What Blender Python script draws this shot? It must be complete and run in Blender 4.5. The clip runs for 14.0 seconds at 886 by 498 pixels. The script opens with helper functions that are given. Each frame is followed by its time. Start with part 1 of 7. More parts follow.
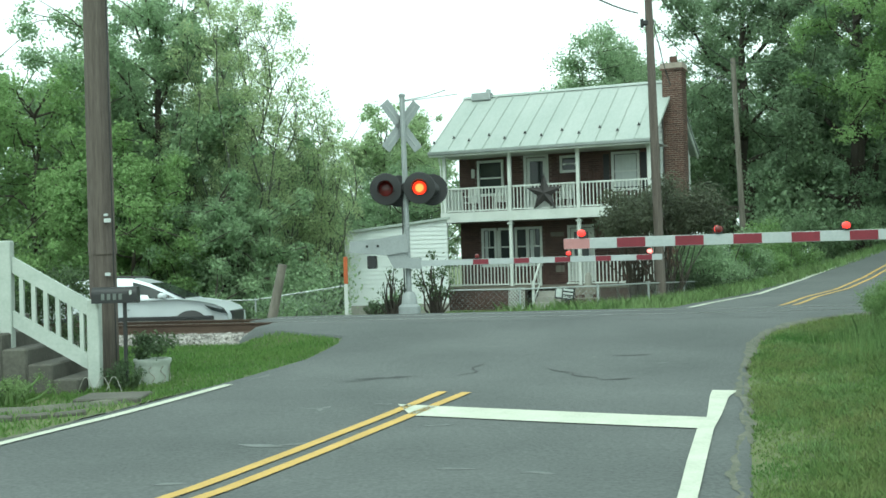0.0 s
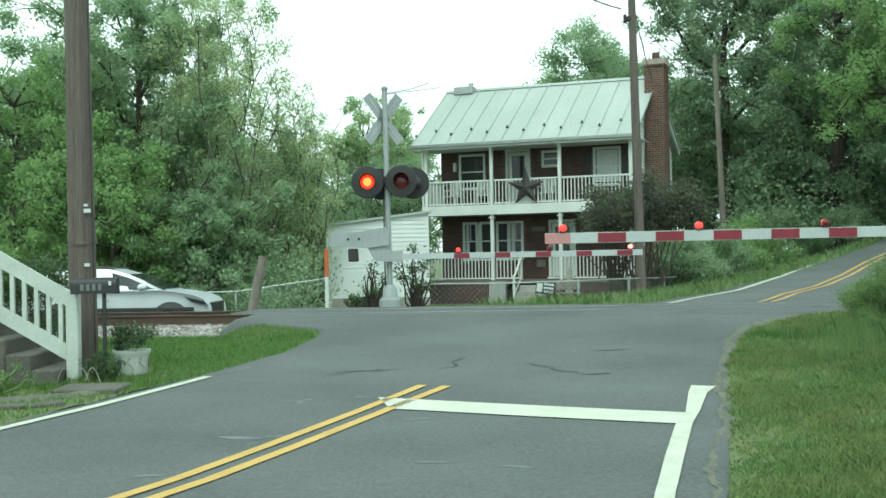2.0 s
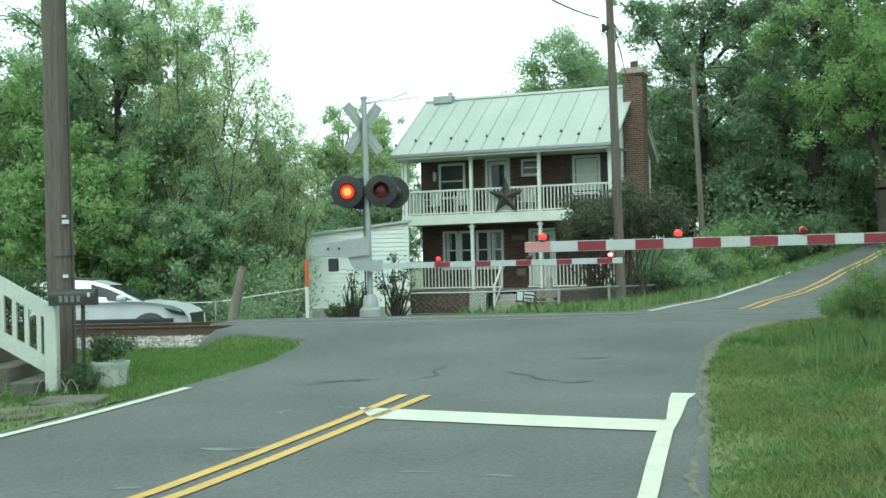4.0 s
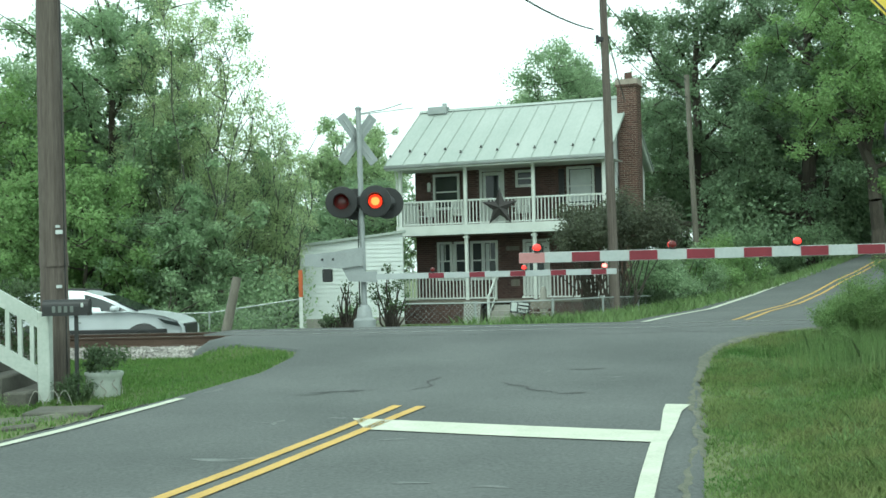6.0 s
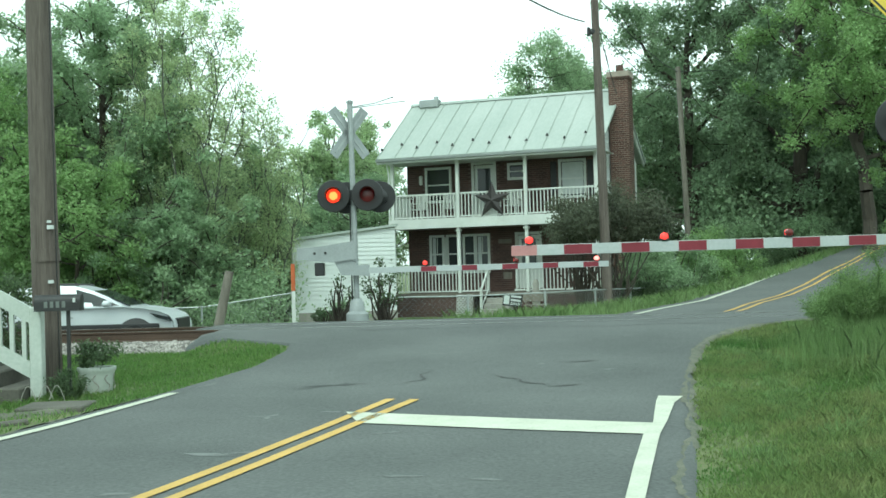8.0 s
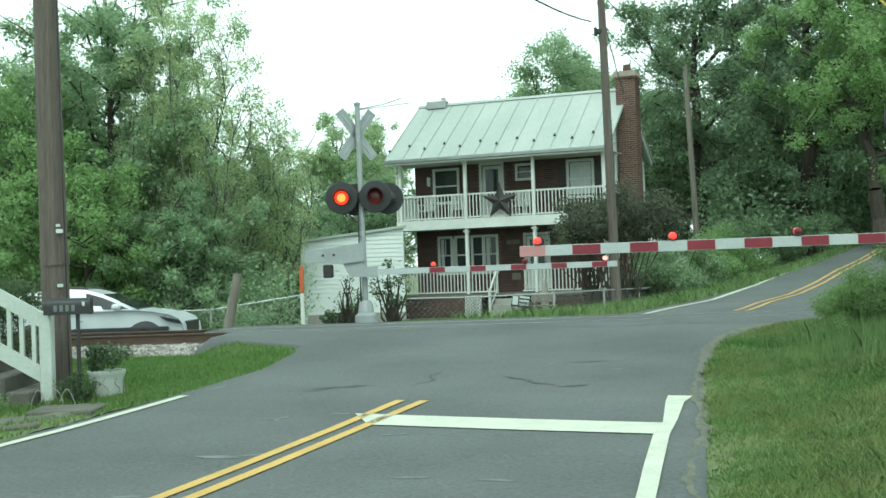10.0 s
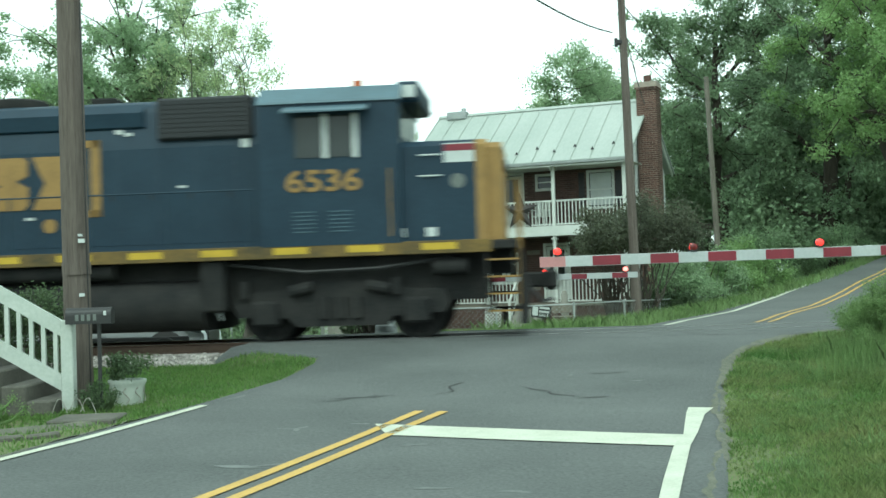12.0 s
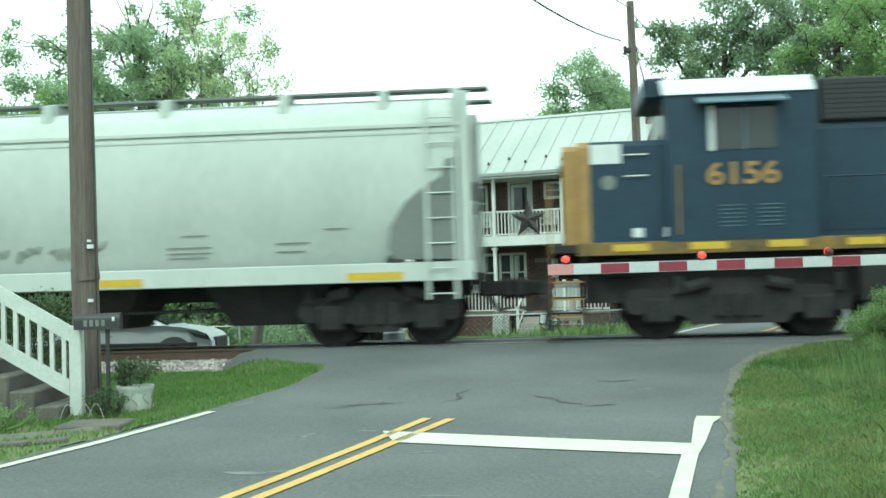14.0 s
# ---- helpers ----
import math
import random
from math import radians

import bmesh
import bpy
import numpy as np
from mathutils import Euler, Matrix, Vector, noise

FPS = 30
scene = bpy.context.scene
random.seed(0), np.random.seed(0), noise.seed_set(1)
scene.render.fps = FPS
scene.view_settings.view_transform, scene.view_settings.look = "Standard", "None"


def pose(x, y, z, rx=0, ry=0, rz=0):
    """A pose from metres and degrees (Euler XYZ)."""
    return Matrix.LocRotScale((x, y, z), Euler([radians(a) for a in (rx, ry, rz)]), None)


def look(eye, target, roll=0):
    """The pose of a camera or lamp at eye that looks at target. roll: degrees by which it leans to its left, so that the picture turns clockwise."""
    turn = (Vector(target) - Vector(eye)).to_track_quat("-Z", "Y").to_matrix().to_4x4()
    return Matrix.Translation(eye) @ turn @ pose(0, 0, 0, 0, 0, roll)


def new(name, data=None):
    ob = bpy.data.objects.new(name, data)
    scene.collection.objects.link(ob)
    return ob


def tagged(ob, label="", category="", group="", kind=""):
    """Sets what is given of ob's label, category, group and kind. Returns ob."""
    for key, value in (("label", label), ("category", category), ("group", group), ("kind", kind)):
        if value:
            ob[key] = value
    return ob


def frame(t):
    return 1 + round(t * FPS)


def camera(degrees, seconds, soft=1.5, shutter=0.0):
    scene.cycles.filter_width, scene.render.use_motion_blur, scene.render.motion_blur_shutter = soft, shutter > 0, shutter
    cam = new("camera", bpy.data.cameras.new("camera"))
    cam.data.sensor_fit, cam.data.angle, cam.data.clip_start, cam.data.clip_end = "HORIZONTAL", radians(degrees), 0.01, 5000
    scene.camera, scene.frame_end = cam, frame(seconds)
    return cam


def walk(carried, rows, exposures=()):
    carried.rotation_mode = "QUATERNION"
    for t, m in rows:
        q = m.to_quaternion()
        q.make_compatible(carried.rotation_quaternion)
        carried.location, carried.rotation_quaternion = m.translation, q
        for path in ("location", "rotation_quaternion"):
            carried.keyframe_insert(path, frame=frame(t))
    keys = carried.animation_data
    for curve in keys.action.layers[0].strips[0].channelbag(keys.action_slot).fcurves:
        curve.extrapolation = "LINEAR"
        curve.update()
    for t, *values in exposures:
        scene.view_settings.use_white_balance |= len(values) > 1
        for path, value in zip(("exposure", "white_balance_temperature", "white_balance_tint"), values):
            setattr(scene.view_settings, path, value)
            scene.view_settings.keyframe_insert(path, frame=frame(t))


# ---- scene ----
# camera: hand-held, standing in the lane before the crossing
cam = camera(41.0, 14.0, soft=1.6, shutter=0.25)
EYE = (0.0, 0.0, 1.55)
VIEW = [  # seconds, yaw, pitch, roll
    (0.0, 0.0, 0.74, 1.55), (0.5, -0.292, 0.019, 1.632), (1.0, -0.51, 0.081, 1.377), (1.5, -0.775, 0.228, 0.973),
    (2.0, -0.916, 0.411, 1.037), (2.5, -1.223, 0.535, 0.986), (3.0, -1.528, 0.692, 1.007), (3.5, -1.767, 0.758, 1.267),
    (6.0, -2.15, 1.346, 1.307), (6.5, -2.263, 1.426, 1.008), (7.0, -2.414, 1.412, 0.915), (7.5, -2.551, 1.261, 1.208),
    (8.0, -2.517, 1.008, 1.606), (10.5, -2.09, 1.143, 2.004), (11.0, -1.702, 1.335, 1.74), (11.5, -1.387, 1.499, 1.889),
    (12.0, -1.148, 1.617, 1.833), (12.5, -0.915, 1.75, 1.803), (13.0, -0.857, 1.859, 1.673), (13.5, -0.815, 1.922, 1.695),
    (14.0, -0.76, 1.978, 1.582)]
walk(cam, [(t, pose(*EYE, 90 + p, r, y)) for t, y, p, r in VIEW], exposures=[(0.0, 1.0, 6000, -16), (13.2, 1.0, 6000, -16), (13.6, 1.24, 6000, -16), (14.0, 1.28, 6000, -16)])

# overcast sky: a bright even cloud layer over a desaturated clear-sky gradient
world = bpy.data.worlds.new("overcast")
scene.world = world
world.use_nodes = True
wn = world.node_tree
wn.nodes.clear()
w_out = wn.nodes.new("ShaderNodeOutputWorld")
w_bg = wn.nodes.new("ShaderNodeBackground")
w_sky = wn.nodes.new("ShaderNodeTexSky")
w_sky.sky_type = "NISHITA"
w_sky.sun_disc = False
w_sky.sun_elevation, w_sky.sun_rotation = radians(55), radians(200)
w_hsv = wn.nodes.new("ShaderNodeHueSaturation")
w_hsv.inputs["Saturation"].default_value = 0.12
w_hsv.inputs["Value"].default_value = 0.1
w_mix = wn.nodes.new("ShaderNodeMixRGB")
w_mix.inputs["Fac"].default_value = 0.8
w_mix.inputs["Color2"].default_value = (0.93, 0.98, 1.0, 1)
wn.links.new(w_sky.outputs[0], w_hsv.inputs["Color"])
wn.links.new(w_hsv.outputs[0], w_mix.inputs["Color1"])
wn.links.new(w_mix.outputs[0], w_bg.inputs["Color"])
w_bg.inputs["Strength"].default_value = 0.92
wn.links.new(w_bg.outputs[0], w_out.inputs["Surface"])
sun = new("sun", bpy.data.lights.new("sun", "SUN"))
sun.data.energy, sun.data.angle, sun.data.color = 0.7, radians(25), (1.0, 0.97, 0.92)
sun.matrix_world = look((-8, -20, 40), (0, 15, 0))

# ---- materials ----


def mat(name, color, rough=0.6, metal=0.0, var=0.25, scale=3.0, fine=40.0, bump=0.15, color2=None, island=0.0, obj_var=0.0,
        emit=None, spec=0.5, stretch=(1, 1, 1), translucent=0.0, grain=0.4):
    m = bpy.data.materials.new(name)
    m.use_nodes = True
    n, l = m.node_tree.nodes, m.node_tree.links
    b = n["Principled BSDF"]
    b.inputs["Roughness"].default_value, b.inputs["Metallic"].default_value = rough, metal
    b.inputs["Specular IOR Level"].default_value = spec
    tc = n.new("ShaderNodeTexCoord")
    mp = n.new("ShaderNodeMapping")
    mp.inputs["Scale"].default_value = stretch
    l.new(tc.outputs["Object"], mp.inputs["Vector"])
    big, small = n.new("ShaderNodeTexNoise"), n.new("ShaderNodeTexNoise")
    for t, s, d in ((big, scale, 5), (small, fine, 3)):
        t.inputs["Scale"].default_value, t.inputs["Detail"].default_value = s, d
        l.new(mp.outputs[0], t.inputs["Vector"])
    mul = n.new("ShaderNodeMath")
    mul.operation = "MULTIPLY_ADD"
    mul.inputs[1].default_value, mul.inputs[2].default_value = grain, 0.0
    l.new(small.outputs["Fac"], mul.inputs[0])
    add = n.new("ShaderNodeMath")
    add.operation = "MULTIPLY_ADD"
    add.inputs[1].default_value = 1 - grain
    l.new(big.outputs["Fac"], add.inputs[0])
    l.new(mul.outputs[0], add.inputs[2])
    ramp = n.new("ShaderNodeValToRGB")
    c2 = color2 or tuple(min(1, c * (1 + var)) for c in color)
    c1 = color if color2 else tuple(c * (1 - var) for c in color)
    ramp.color_ramp.elements[0].position, ramp.color_ramp.elements[1].position = 0.33, 0.67
    ramp.color_ramp.elements[0].color, ramp.color_ramp.elements[1].color = (*c1, 1), (*c2, 1)
    l.new(add.outputs[0], ramp.inputs[0])
    out = ramp.outputs[0]
    for amount, node, sock in ((island, "ShaderNodeNewGeometry", "Random Per Island"), (obj_var, "ShaderNodeObjectInfo", "Random")):
        if amount:
            g = n.new(node)
            mr = n.new("ShaderNodeMapRange")
            mr.inputs["To Min"].default_value, mr.inputs["To Max"].default_value = 1 - amount, 1 + amount
            l.new(g.outputs[sock], mr.inputs["Value"])
            hs = n.new("ShaderNodeHueSaturation")
            l.new(mr.outputs[0], hs.inputs["Value"])
            l.new(out, hs.inputs["Color"])
            out = hs.outputs[0]
    l.new(out, b.inputs["Base Color"])
    if bump:
        bp = n.new("ShaderNodeBump")
        bp.inputs["Strength"].default_value, bp.inputs["Distance"].default_value = bump, 0.02
        l.new(add.outputs[0], bp.inputs["Height"])
        l.new(bp.outputs[0], b.inputs["Normal"])
    if emit:
        b.inputs["Emission Color"].default_value = (*emit[:3], 1)
        b.inputs["Emission Strength"].default_value = emit[3]
    if translucent:
        tr, mx = n.new("ShaderNodeBsdfTranslucent"), n.new("ShaderNodeMixShader")
        mx.inputs[0].default_value = translucent
        l.new(out, tr.inputs["Color"])
        l.new(b.outputs[0], mx.inputs[1])
        l.new(tr.outputs[0], mx.inputs[2])
        l.new(mx.outputs[0], n["Material Output"].inputs["Surface"])
    return m


M_ASPHALT = mat("asphalt", (0.054, 0.060, 0.059), 0.9, 0, 0.2, 0.45, 32, 0.6, color2=(0.125, 0.131, 0.128), grain=0.55)
M_PINK = mat("faded_red_reflective", (0.42, 0.20, 0.20), 0.5, 0, 0.12)
M_PATCH = mat("asphalt_patch", (0.045, 0.048, 0.048), 0.9, 0, 0.2, 1.5, 60, 0.3)
M_CRACK = mat("tar", (0.02, 0.021, 0.021), 0.7, 0, 0.3, 3, 30)
M_SCUFF = mat("worn_paint", (0.14, 0.15, 0.145), 0.9, 0, 0.3, 2, 30)
M_WHITE_LINE = mat("white_road_paint", (0.40, 0.415, 0.335), 0.75, 0, 0.12, 3.5, 40, 0.2, color2=(0.57, 0.58, 0.485), grain=0.5)
M_YELLOW_LINE = mat("yellow_road_paint", (0.42, 0.27, 0.07), 0.75, 0, 0.15, 2.5, 35, 0.2, color2=(0.57, 0.37, 0.10), grain=0.5)
M_SOIL = mat("turf", (0.070, 0.115, 0.034), 0.95, 0, 0.3, 0.9, 14, 0.5, color2=(0.155, 0.160, 0.075), grain=0.3)
M_GRASS = mat("grass_blades", (0.085, 0.185, 0.045), 0.7, 0, 0.3, 0.7, 8, 0, color2=(0.26, 0.29, 0.12), island=0.35, translucent=0.5, grain=0.25)
M_LUSH = mat("lush_grass_blades", (0.105, 0.205, 0.05), 0.7, 0, 0.3, 0.9, 8, 0, color2=(0.18, 0.275, 0.08), island=0.3, translucent=0.5)
M_WEED = mat("tall_weeds", (0.15, 0.25, 0.08), 0.75, 0, 0.3, 0.8, 8, 0, color2=(0.24, 0.32, 0.14), island=0.35, translucent=0.5)
M_STONE = mat("ballast_stone", (0.30, 0.28, 0.26), 0.9, 0, 0.3, 2, 30, 0.3, island=0.45)
M_RAIL = mat("rail_steel", (0.09, 0.06, 0.045), 0.65, 0.4, 0.3, 2, 30)
M_RAIL_TOP = mat("polished_rail", (0.42, 0.42, 0.42), 0.3, 1.0, 0.1, 2, 30, 0.02)
M_TIE = mat("creosote_tie", (0.05, 0.04, 0.033), 0.9, 0, 0.3, 4, 30)
M_POLE = mat("weathered_pole_wood", (0.060, 0.047, 0.040), 0.85, 0, 0.35, 3, 22, 0.8, color2=(0.155, 0.130, 0.112), stretch=(7, 7, 0.25), grain=0.5)
M_GREYWOOD = mat("grey_wood", (0.16, 0.145, 0.12), 0.85, 0, 0.3, 3, 30, 0.4, stretch=(4, 4, 0.4))
M_WHITE = mat("white_paint", (0.50, 0.52, 0.49), 0.6, 0, 0.1, 1.5, 25, 0.15, color2=(0.64, 0.66, 0.63))
M_SIDING = mat("white_siding", (0.60, 0.63, 0.62), 0.5, 0, 0.08, 0.8, 20, 0.05)
M_BRICK = mat("red_brick", (0.080, 0.043, 0.036), 0.85, 0, 0.3, 1.2, 30, 0.25, obj_var=0.25, island=0.25)
M_CHIM = mat("chimney_brick", (0.135, 0.075, 0.058), 0.85, 0, 0.3, 2, 30, 0.25, obj_var=0.35, island=0.3)
M_MORTAR = mat("mortar", (0.14, 0.11, 0.095), 0.95, 0, 0.2, 5, 40)
M_LIMEMORTAR = mat("pale_mortar", (0.30, 0.26, 0.22), 0.95, 0, 0.2, 5, 40)
M_ROOF = mat("painted_metal_roof", (0.30, 0.34, 0.31), 0.5, 0.1, 0.1, 0.7, 12, 0.05, color2=(0.40, 0.43, 0.40), stretch=(1, 0.4, 0.4))
M_DARK = mat("unlit_room_black", (0.02, 0.022, 0.022), 0.7, 0, 0.2)
M_GALV = mat("galvanised_steel", (0.36, 0.38, 0.38), 0.5, 0.6, 0.15, 3, 30, 0.1)
M_ALU = mat("aluminium_paint", (0.30, 0.32, 0.32), 0.5, 0.3, 0.12, 3, 30, 0.1)
M_BLACK = mat("black_paint", (0.018, 0.018, 0.019), 0.5, 0, 0.25, 3, 30, 0.1)
M_GATE = mat("dull_white_reflective", (0.34, 0.37, 0.37), 0.55, 0, 0.12, 2, 30, 0.05, color2=(0.44, 0.46, 0.46))
M_RAILPAINT = mat("weathered_white_paint", (0.38, 0.42, 0.38), 0.7, 0, 0.15, 3.0, 30, 0.25, color2=(0.50, 0.53, 0.49))
M_RED = mat("red_reflective", (0.17, 0.014, 0.028), 0.5, 0, 0.15, 3, 30, 0.05)
M_ARMWHITE = mat("white_reflective", (0.50, 0.53, 0.52), 0.5, 0, 0.1, 3, 30, 0.05)
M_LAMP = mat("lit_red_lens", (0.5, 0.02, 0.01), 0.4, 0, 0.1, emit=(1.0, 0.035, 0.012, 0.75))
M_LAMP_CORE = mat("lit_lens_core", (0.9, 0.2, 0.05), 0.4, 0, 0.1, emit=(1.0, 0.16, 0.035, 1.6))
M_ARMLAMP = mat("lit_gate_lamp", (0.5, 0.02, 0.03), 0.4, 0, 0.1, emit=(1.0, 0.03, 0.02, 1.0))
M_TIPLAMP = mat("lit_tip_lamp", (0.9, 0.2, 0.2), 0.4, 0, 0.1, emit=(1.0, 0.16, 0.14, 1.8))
M_REDLENS = mat("dull_red_lens", (0.12, 0.012, 0.012), 0.25, 0, 0.1)
M_BLUE = mat("loco_blue", (0.004, 0.019, 0.037), 0.5, 0, 0.2, 1.4, 14, 0.06, color2=(0.011, 0.032, 0.054), spec=0.35)
M_BLUEGREY = mat("loco_blue_faded", (0.07, 0.12, 0.15), 0.5, 0, 0.2, 1.2, 20)
M_LOCOYEL = mat("loco_yellow", (0.25, 0.15, 0.042), 0.6, 0, 0.2, 2.5, 20, 0.05)
M_BRIGHTYEL = mat("reflective_yellow", (0.44, 0.30, 0.02), 0.5, 0, 0.15, 3, 20)
M_SILL = mat("grimy_yellow_sill", (0.055, 0.045, 0.025), 0.7, 0, 0.3, 1.5, 15, 0.05, color2=(0.19, 0.125, 0.035), spec=0.3)
M_LOCOBLACK = mat("grimy_black", (0.014, 0.015, 0.016), 0.85, 0, 0.4, 2, 20, 0.2, color2=(0.036, 0.035, 0.033), spec=0.2)
M_GRILLE = mat("dark_grille", (0.008, 0.010, 0.013), 0.6, 0, 0.3, 5, 40)
M_HOPPER = mat("grey_hopper_paint", (0.35, 0.39, 0.36), 0.65, 0, 0.12, 0.6, 9, 0.05, color2=(0.45, 0.49, 0.46), stretch=(1, 1, 0.35))
# walkway and stencil grey; also colours the plates standing for recess shade
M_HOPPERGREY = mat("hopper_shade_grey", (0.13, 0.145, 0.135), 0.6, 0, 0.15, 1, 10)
M_GLASS = mat("window_glass", (0.03, 0.036, 0.036), 0.08, 0, 0.1, 1, 5, 0.0, spec=0.35)
M_SILVER = mat("silver_car_paint", (0.56, 0.59, 0.61), 0.3, 0.2, 0.05, 2, 30, 0.0)
M_TYRE = mat("tyre_rubber", (0.02, 0.02, 0.02), 0.85, 0, 0.2)
M_CONCRETE = mat("concrete", (0.30, 0.29, 0.26), 0.9, 0, 0.25, 2, 30, 0.3)
M_STEP = mat("mossy_step_stone", (0.10, 0.095, 0.08), 0.9, 0, 0.35, 2, 25, 0.4)
M_BARK = mat("bark", (0.055, 0.046, 0.036), 0.9, 0, 0.35, 3, 25, 0.4, stretch=(3, 3, 0.6))
M_GREYBARK = mat("grey_bark", (0.10, 0.105, 0.08), 0.9, 0, 0.3, 3, 25, 0.3, stretch=(3, 3, 0.6))
M_LEAF_A = mat("leaf_bright", (0.24, 0.36, 0.15), 0.6, 0, 0.3, 0.35, 3, 0, color2=(0.32, 0.45, 0.19), island=0.25, translucent=0.55, spec=0.3)
M_LEAF_B = mat("leaf_mid", (0.27, 0.38, 0.22), 0.6, 0, 0.3, 0.3, 3, 0, color2=(0.35, 0.45, 0.27), island=0.25, translucent=0.55, spec=0.3)
M_LEAF_C = mat("leaf_dark", (0.19, 0.27, 0.165), 0.6, 0, 0.3, 0.3, 3, 0, color2=(0.26, 0.345, 0.20), island=0.3, translucent=0.5, spec=0.3)
M_LEAF_D = mat("leaf_pale", (0.34, 0.45, 0.24), 0.6, 0, 0.3, 0.3, 3, 0, color2=(0.44, 0.54, 0.31), island=0.25, translucent=0.55, spec=0.3)
M_LEAF_Y = mat("leaf_spring", (0.40, 0.49, 0.27), 0.6, 0, 0.3, 0.3, 3, 0, color2=(0.50, 0.58, 0.34), island=0.25, translucent=0.6, spec=0.3)
M_LEAF_S = mat("shrub_leaf", (0.065, 0.1, 0.05), 0.65, 0, 0.3, 0.8, 5, 0, color2=(0.12, 0.17, 0.08), island=0.4, translucent=0.5)
M_LEAF_BR = mat("brownish_shrub_leaf", (0.075, 0.09, 0.058), 0.65, 0, 0.3, 0.8, 5, 0, color2=(0.135, 0.145, 0.095), island=0.35, translucent=0.45)
M_SIGNYEL = mat("yellow_sign", (0.62, 0.46, 0.06), 0.5, 0, 0.06)
M_ORANGE = mat("orange_marker", (0.42, 0.10, 0.03), 0.6, 0, 0.15)

# ---- geometry helpers ----


class Geo:
    """A growing list of points and faces, with one material index a face."""

    def __init__(self):
        self.v, self.f, self.m = [], [], []

    def add(self, pts, faces, mi=0):
        o = len(self.v)
        self.v += [tuple(p) for p in pts]
        self.f += [tuple(i + o for i in f) for f in faces]
        self.m += [mi] * len(faces)
        return self

    def box(self, x0, y0, z0, x1, y1, z1, mi=0, bevel=0.0, xf=None):
        b = min(bevel, (x1 - x0) / 2.1, (y1 - y0) / 2.1, (z1 - z0) / 2.1)
        if b <= 0:
            p = [(x, y, z) for z in (z0, z1) for y in (y0, y1) for x in (x0, x1)]
            f = [(0, 2, 3, 1), (4, 5, 7, 6), (0, 1, 5, 4), (2, 6, 7, 3), (0, 4, 6, 2), (1, 3, 7, 5)]
        else:
            p, ring = [], lambda e, z: [(x0 + e, y0 + b, z), (x0 + b, y0 + e, z), (x1 - b, y0 + e, z), (x1 - e, y0 + b, z),
                                        (x1 - e, y1 - b, z), (x1 - b, y1 - e, z), (x0 + b, y1 - e, z), (x0 + e, y1 - b, z)]
            p = ring(b, z0) + ring(0, z0 + b) + ring(0, z1 - b) + ring(b, z1)
            f = [tuple(range(7, -1, -1)), tuple(range(24, 32))]
            for r in range(3):
                for i in range(8):
                    j = (i + 1) % 8
                    f.append((r * 8 + i, r * 8 + j, r * 8 + 8 + j, r * 8 + 8 + i))
        if xf is not None:
            p = [xf @ Vector(q) for q in p]
        return self.add(p, f, mi)

    def cyl(self, p0, p1, r0, r1=None, n=12, mi=0, caps=True):
        r1 = r0 if r1 is None else r1
        p0, p1 = Vector(p0), Vector(p1)
        q = (p1 - p0).to_track_quat("Z", "Y")
        pts = []
        for p, r in ((p0, r0), (p1, r1)):
            pts += [p + q @ Vector((r * math.cos(2 * math.pi * i / n), r * math.sin(2 * math.pi * i / n), 0)) for i in range(n)]
        f = [(i, (i + 1) % n, n + (i + 1) % n, n + i) for i in range(n)]
        if caps:
            f += [tuple(range(n - 1, -1, -1)), tuple(range(n, 2 * n))]
        return self.add(pts, f, mi)

    def lathe(self, prof, n=20, mi=0, xf=None):
        """prof: (radius, z) from bottom to top."""
        xf = xf or Matrix()
        pts = [xf @ Vector((r * math.cos(2 * math.pi * i / n), r * math.sin(2 * math.pi * i / n), z)) for r, z in prof for i in range(n)]
        f = [(k * n + i, k * n + (i + 1) % n, (k + 1) * n + (i + 1) % n, (k + 1) * n + i) for k in range(len(prof) - 1) for i in range(n)]
        f += [tuple(range(n - 1, -1, -1)), tuple(range((len(prof) - 1) * n, len(prof) * n))]
        return self.add(pts, f, mi)

    def prism(self, poly, axis, a, b, mi=0):
        """A polygon (2D, counterclockwise) drawn along an axis from a to b. axis x: (y, z); y: (x, z); z: (x, y)."""
        mk = {"x": lambda p, s: (s, p[0], p[1]), "y": lambda p, s: (p[0], s, p[1]), "z": lambda p, s: (p[0], p[1], s)}[axis]
        n = len(poly)
        pts = [mk(p, a) for p in poly] + [mk(p, b) for p in poly]
        f = [tuple(range(n - 1, -1, -1)), tuple(range(n, 2 * n))] + [(i, (i + 1) % n, n + (i + 1) % n, n + i) for i in range(n)]
        return self.add(pts, f, mi)

    def tube(self, pts, r, n=6, mi=0):
        """One connected round sweep along the points."""
        P = [Vector(q) for q in pts]
        ring = []
        for i, c in enumerate(P):
            d = (P[min(i + 1, len(P) - 1)] - P[max(i - 1, 0)]).normalized()
            e = d.cross(Vector((0, 0, 1)) if abs(d.z) < 0.9 else Vector((1, 0, 0))).normalized()
            f = d.cross(e)
            ring += [c + e * (r * math.cos(2 * math.pi * k / n)) + f * (r * math.sin(2 * math.pi * k / n)) for k in range(n)]
        m = len(P)
        fs = [(i * n + k, i * n + (k + 1) % n, (i + 1) * n + (k + 1) % n, (i + 1) * n + k) for i in range(m - 1) for k in range(n)]
        return self.add(ring, fs + [tuple(range(n)), tuple(range((m - 1) * n, m * n))], mi)

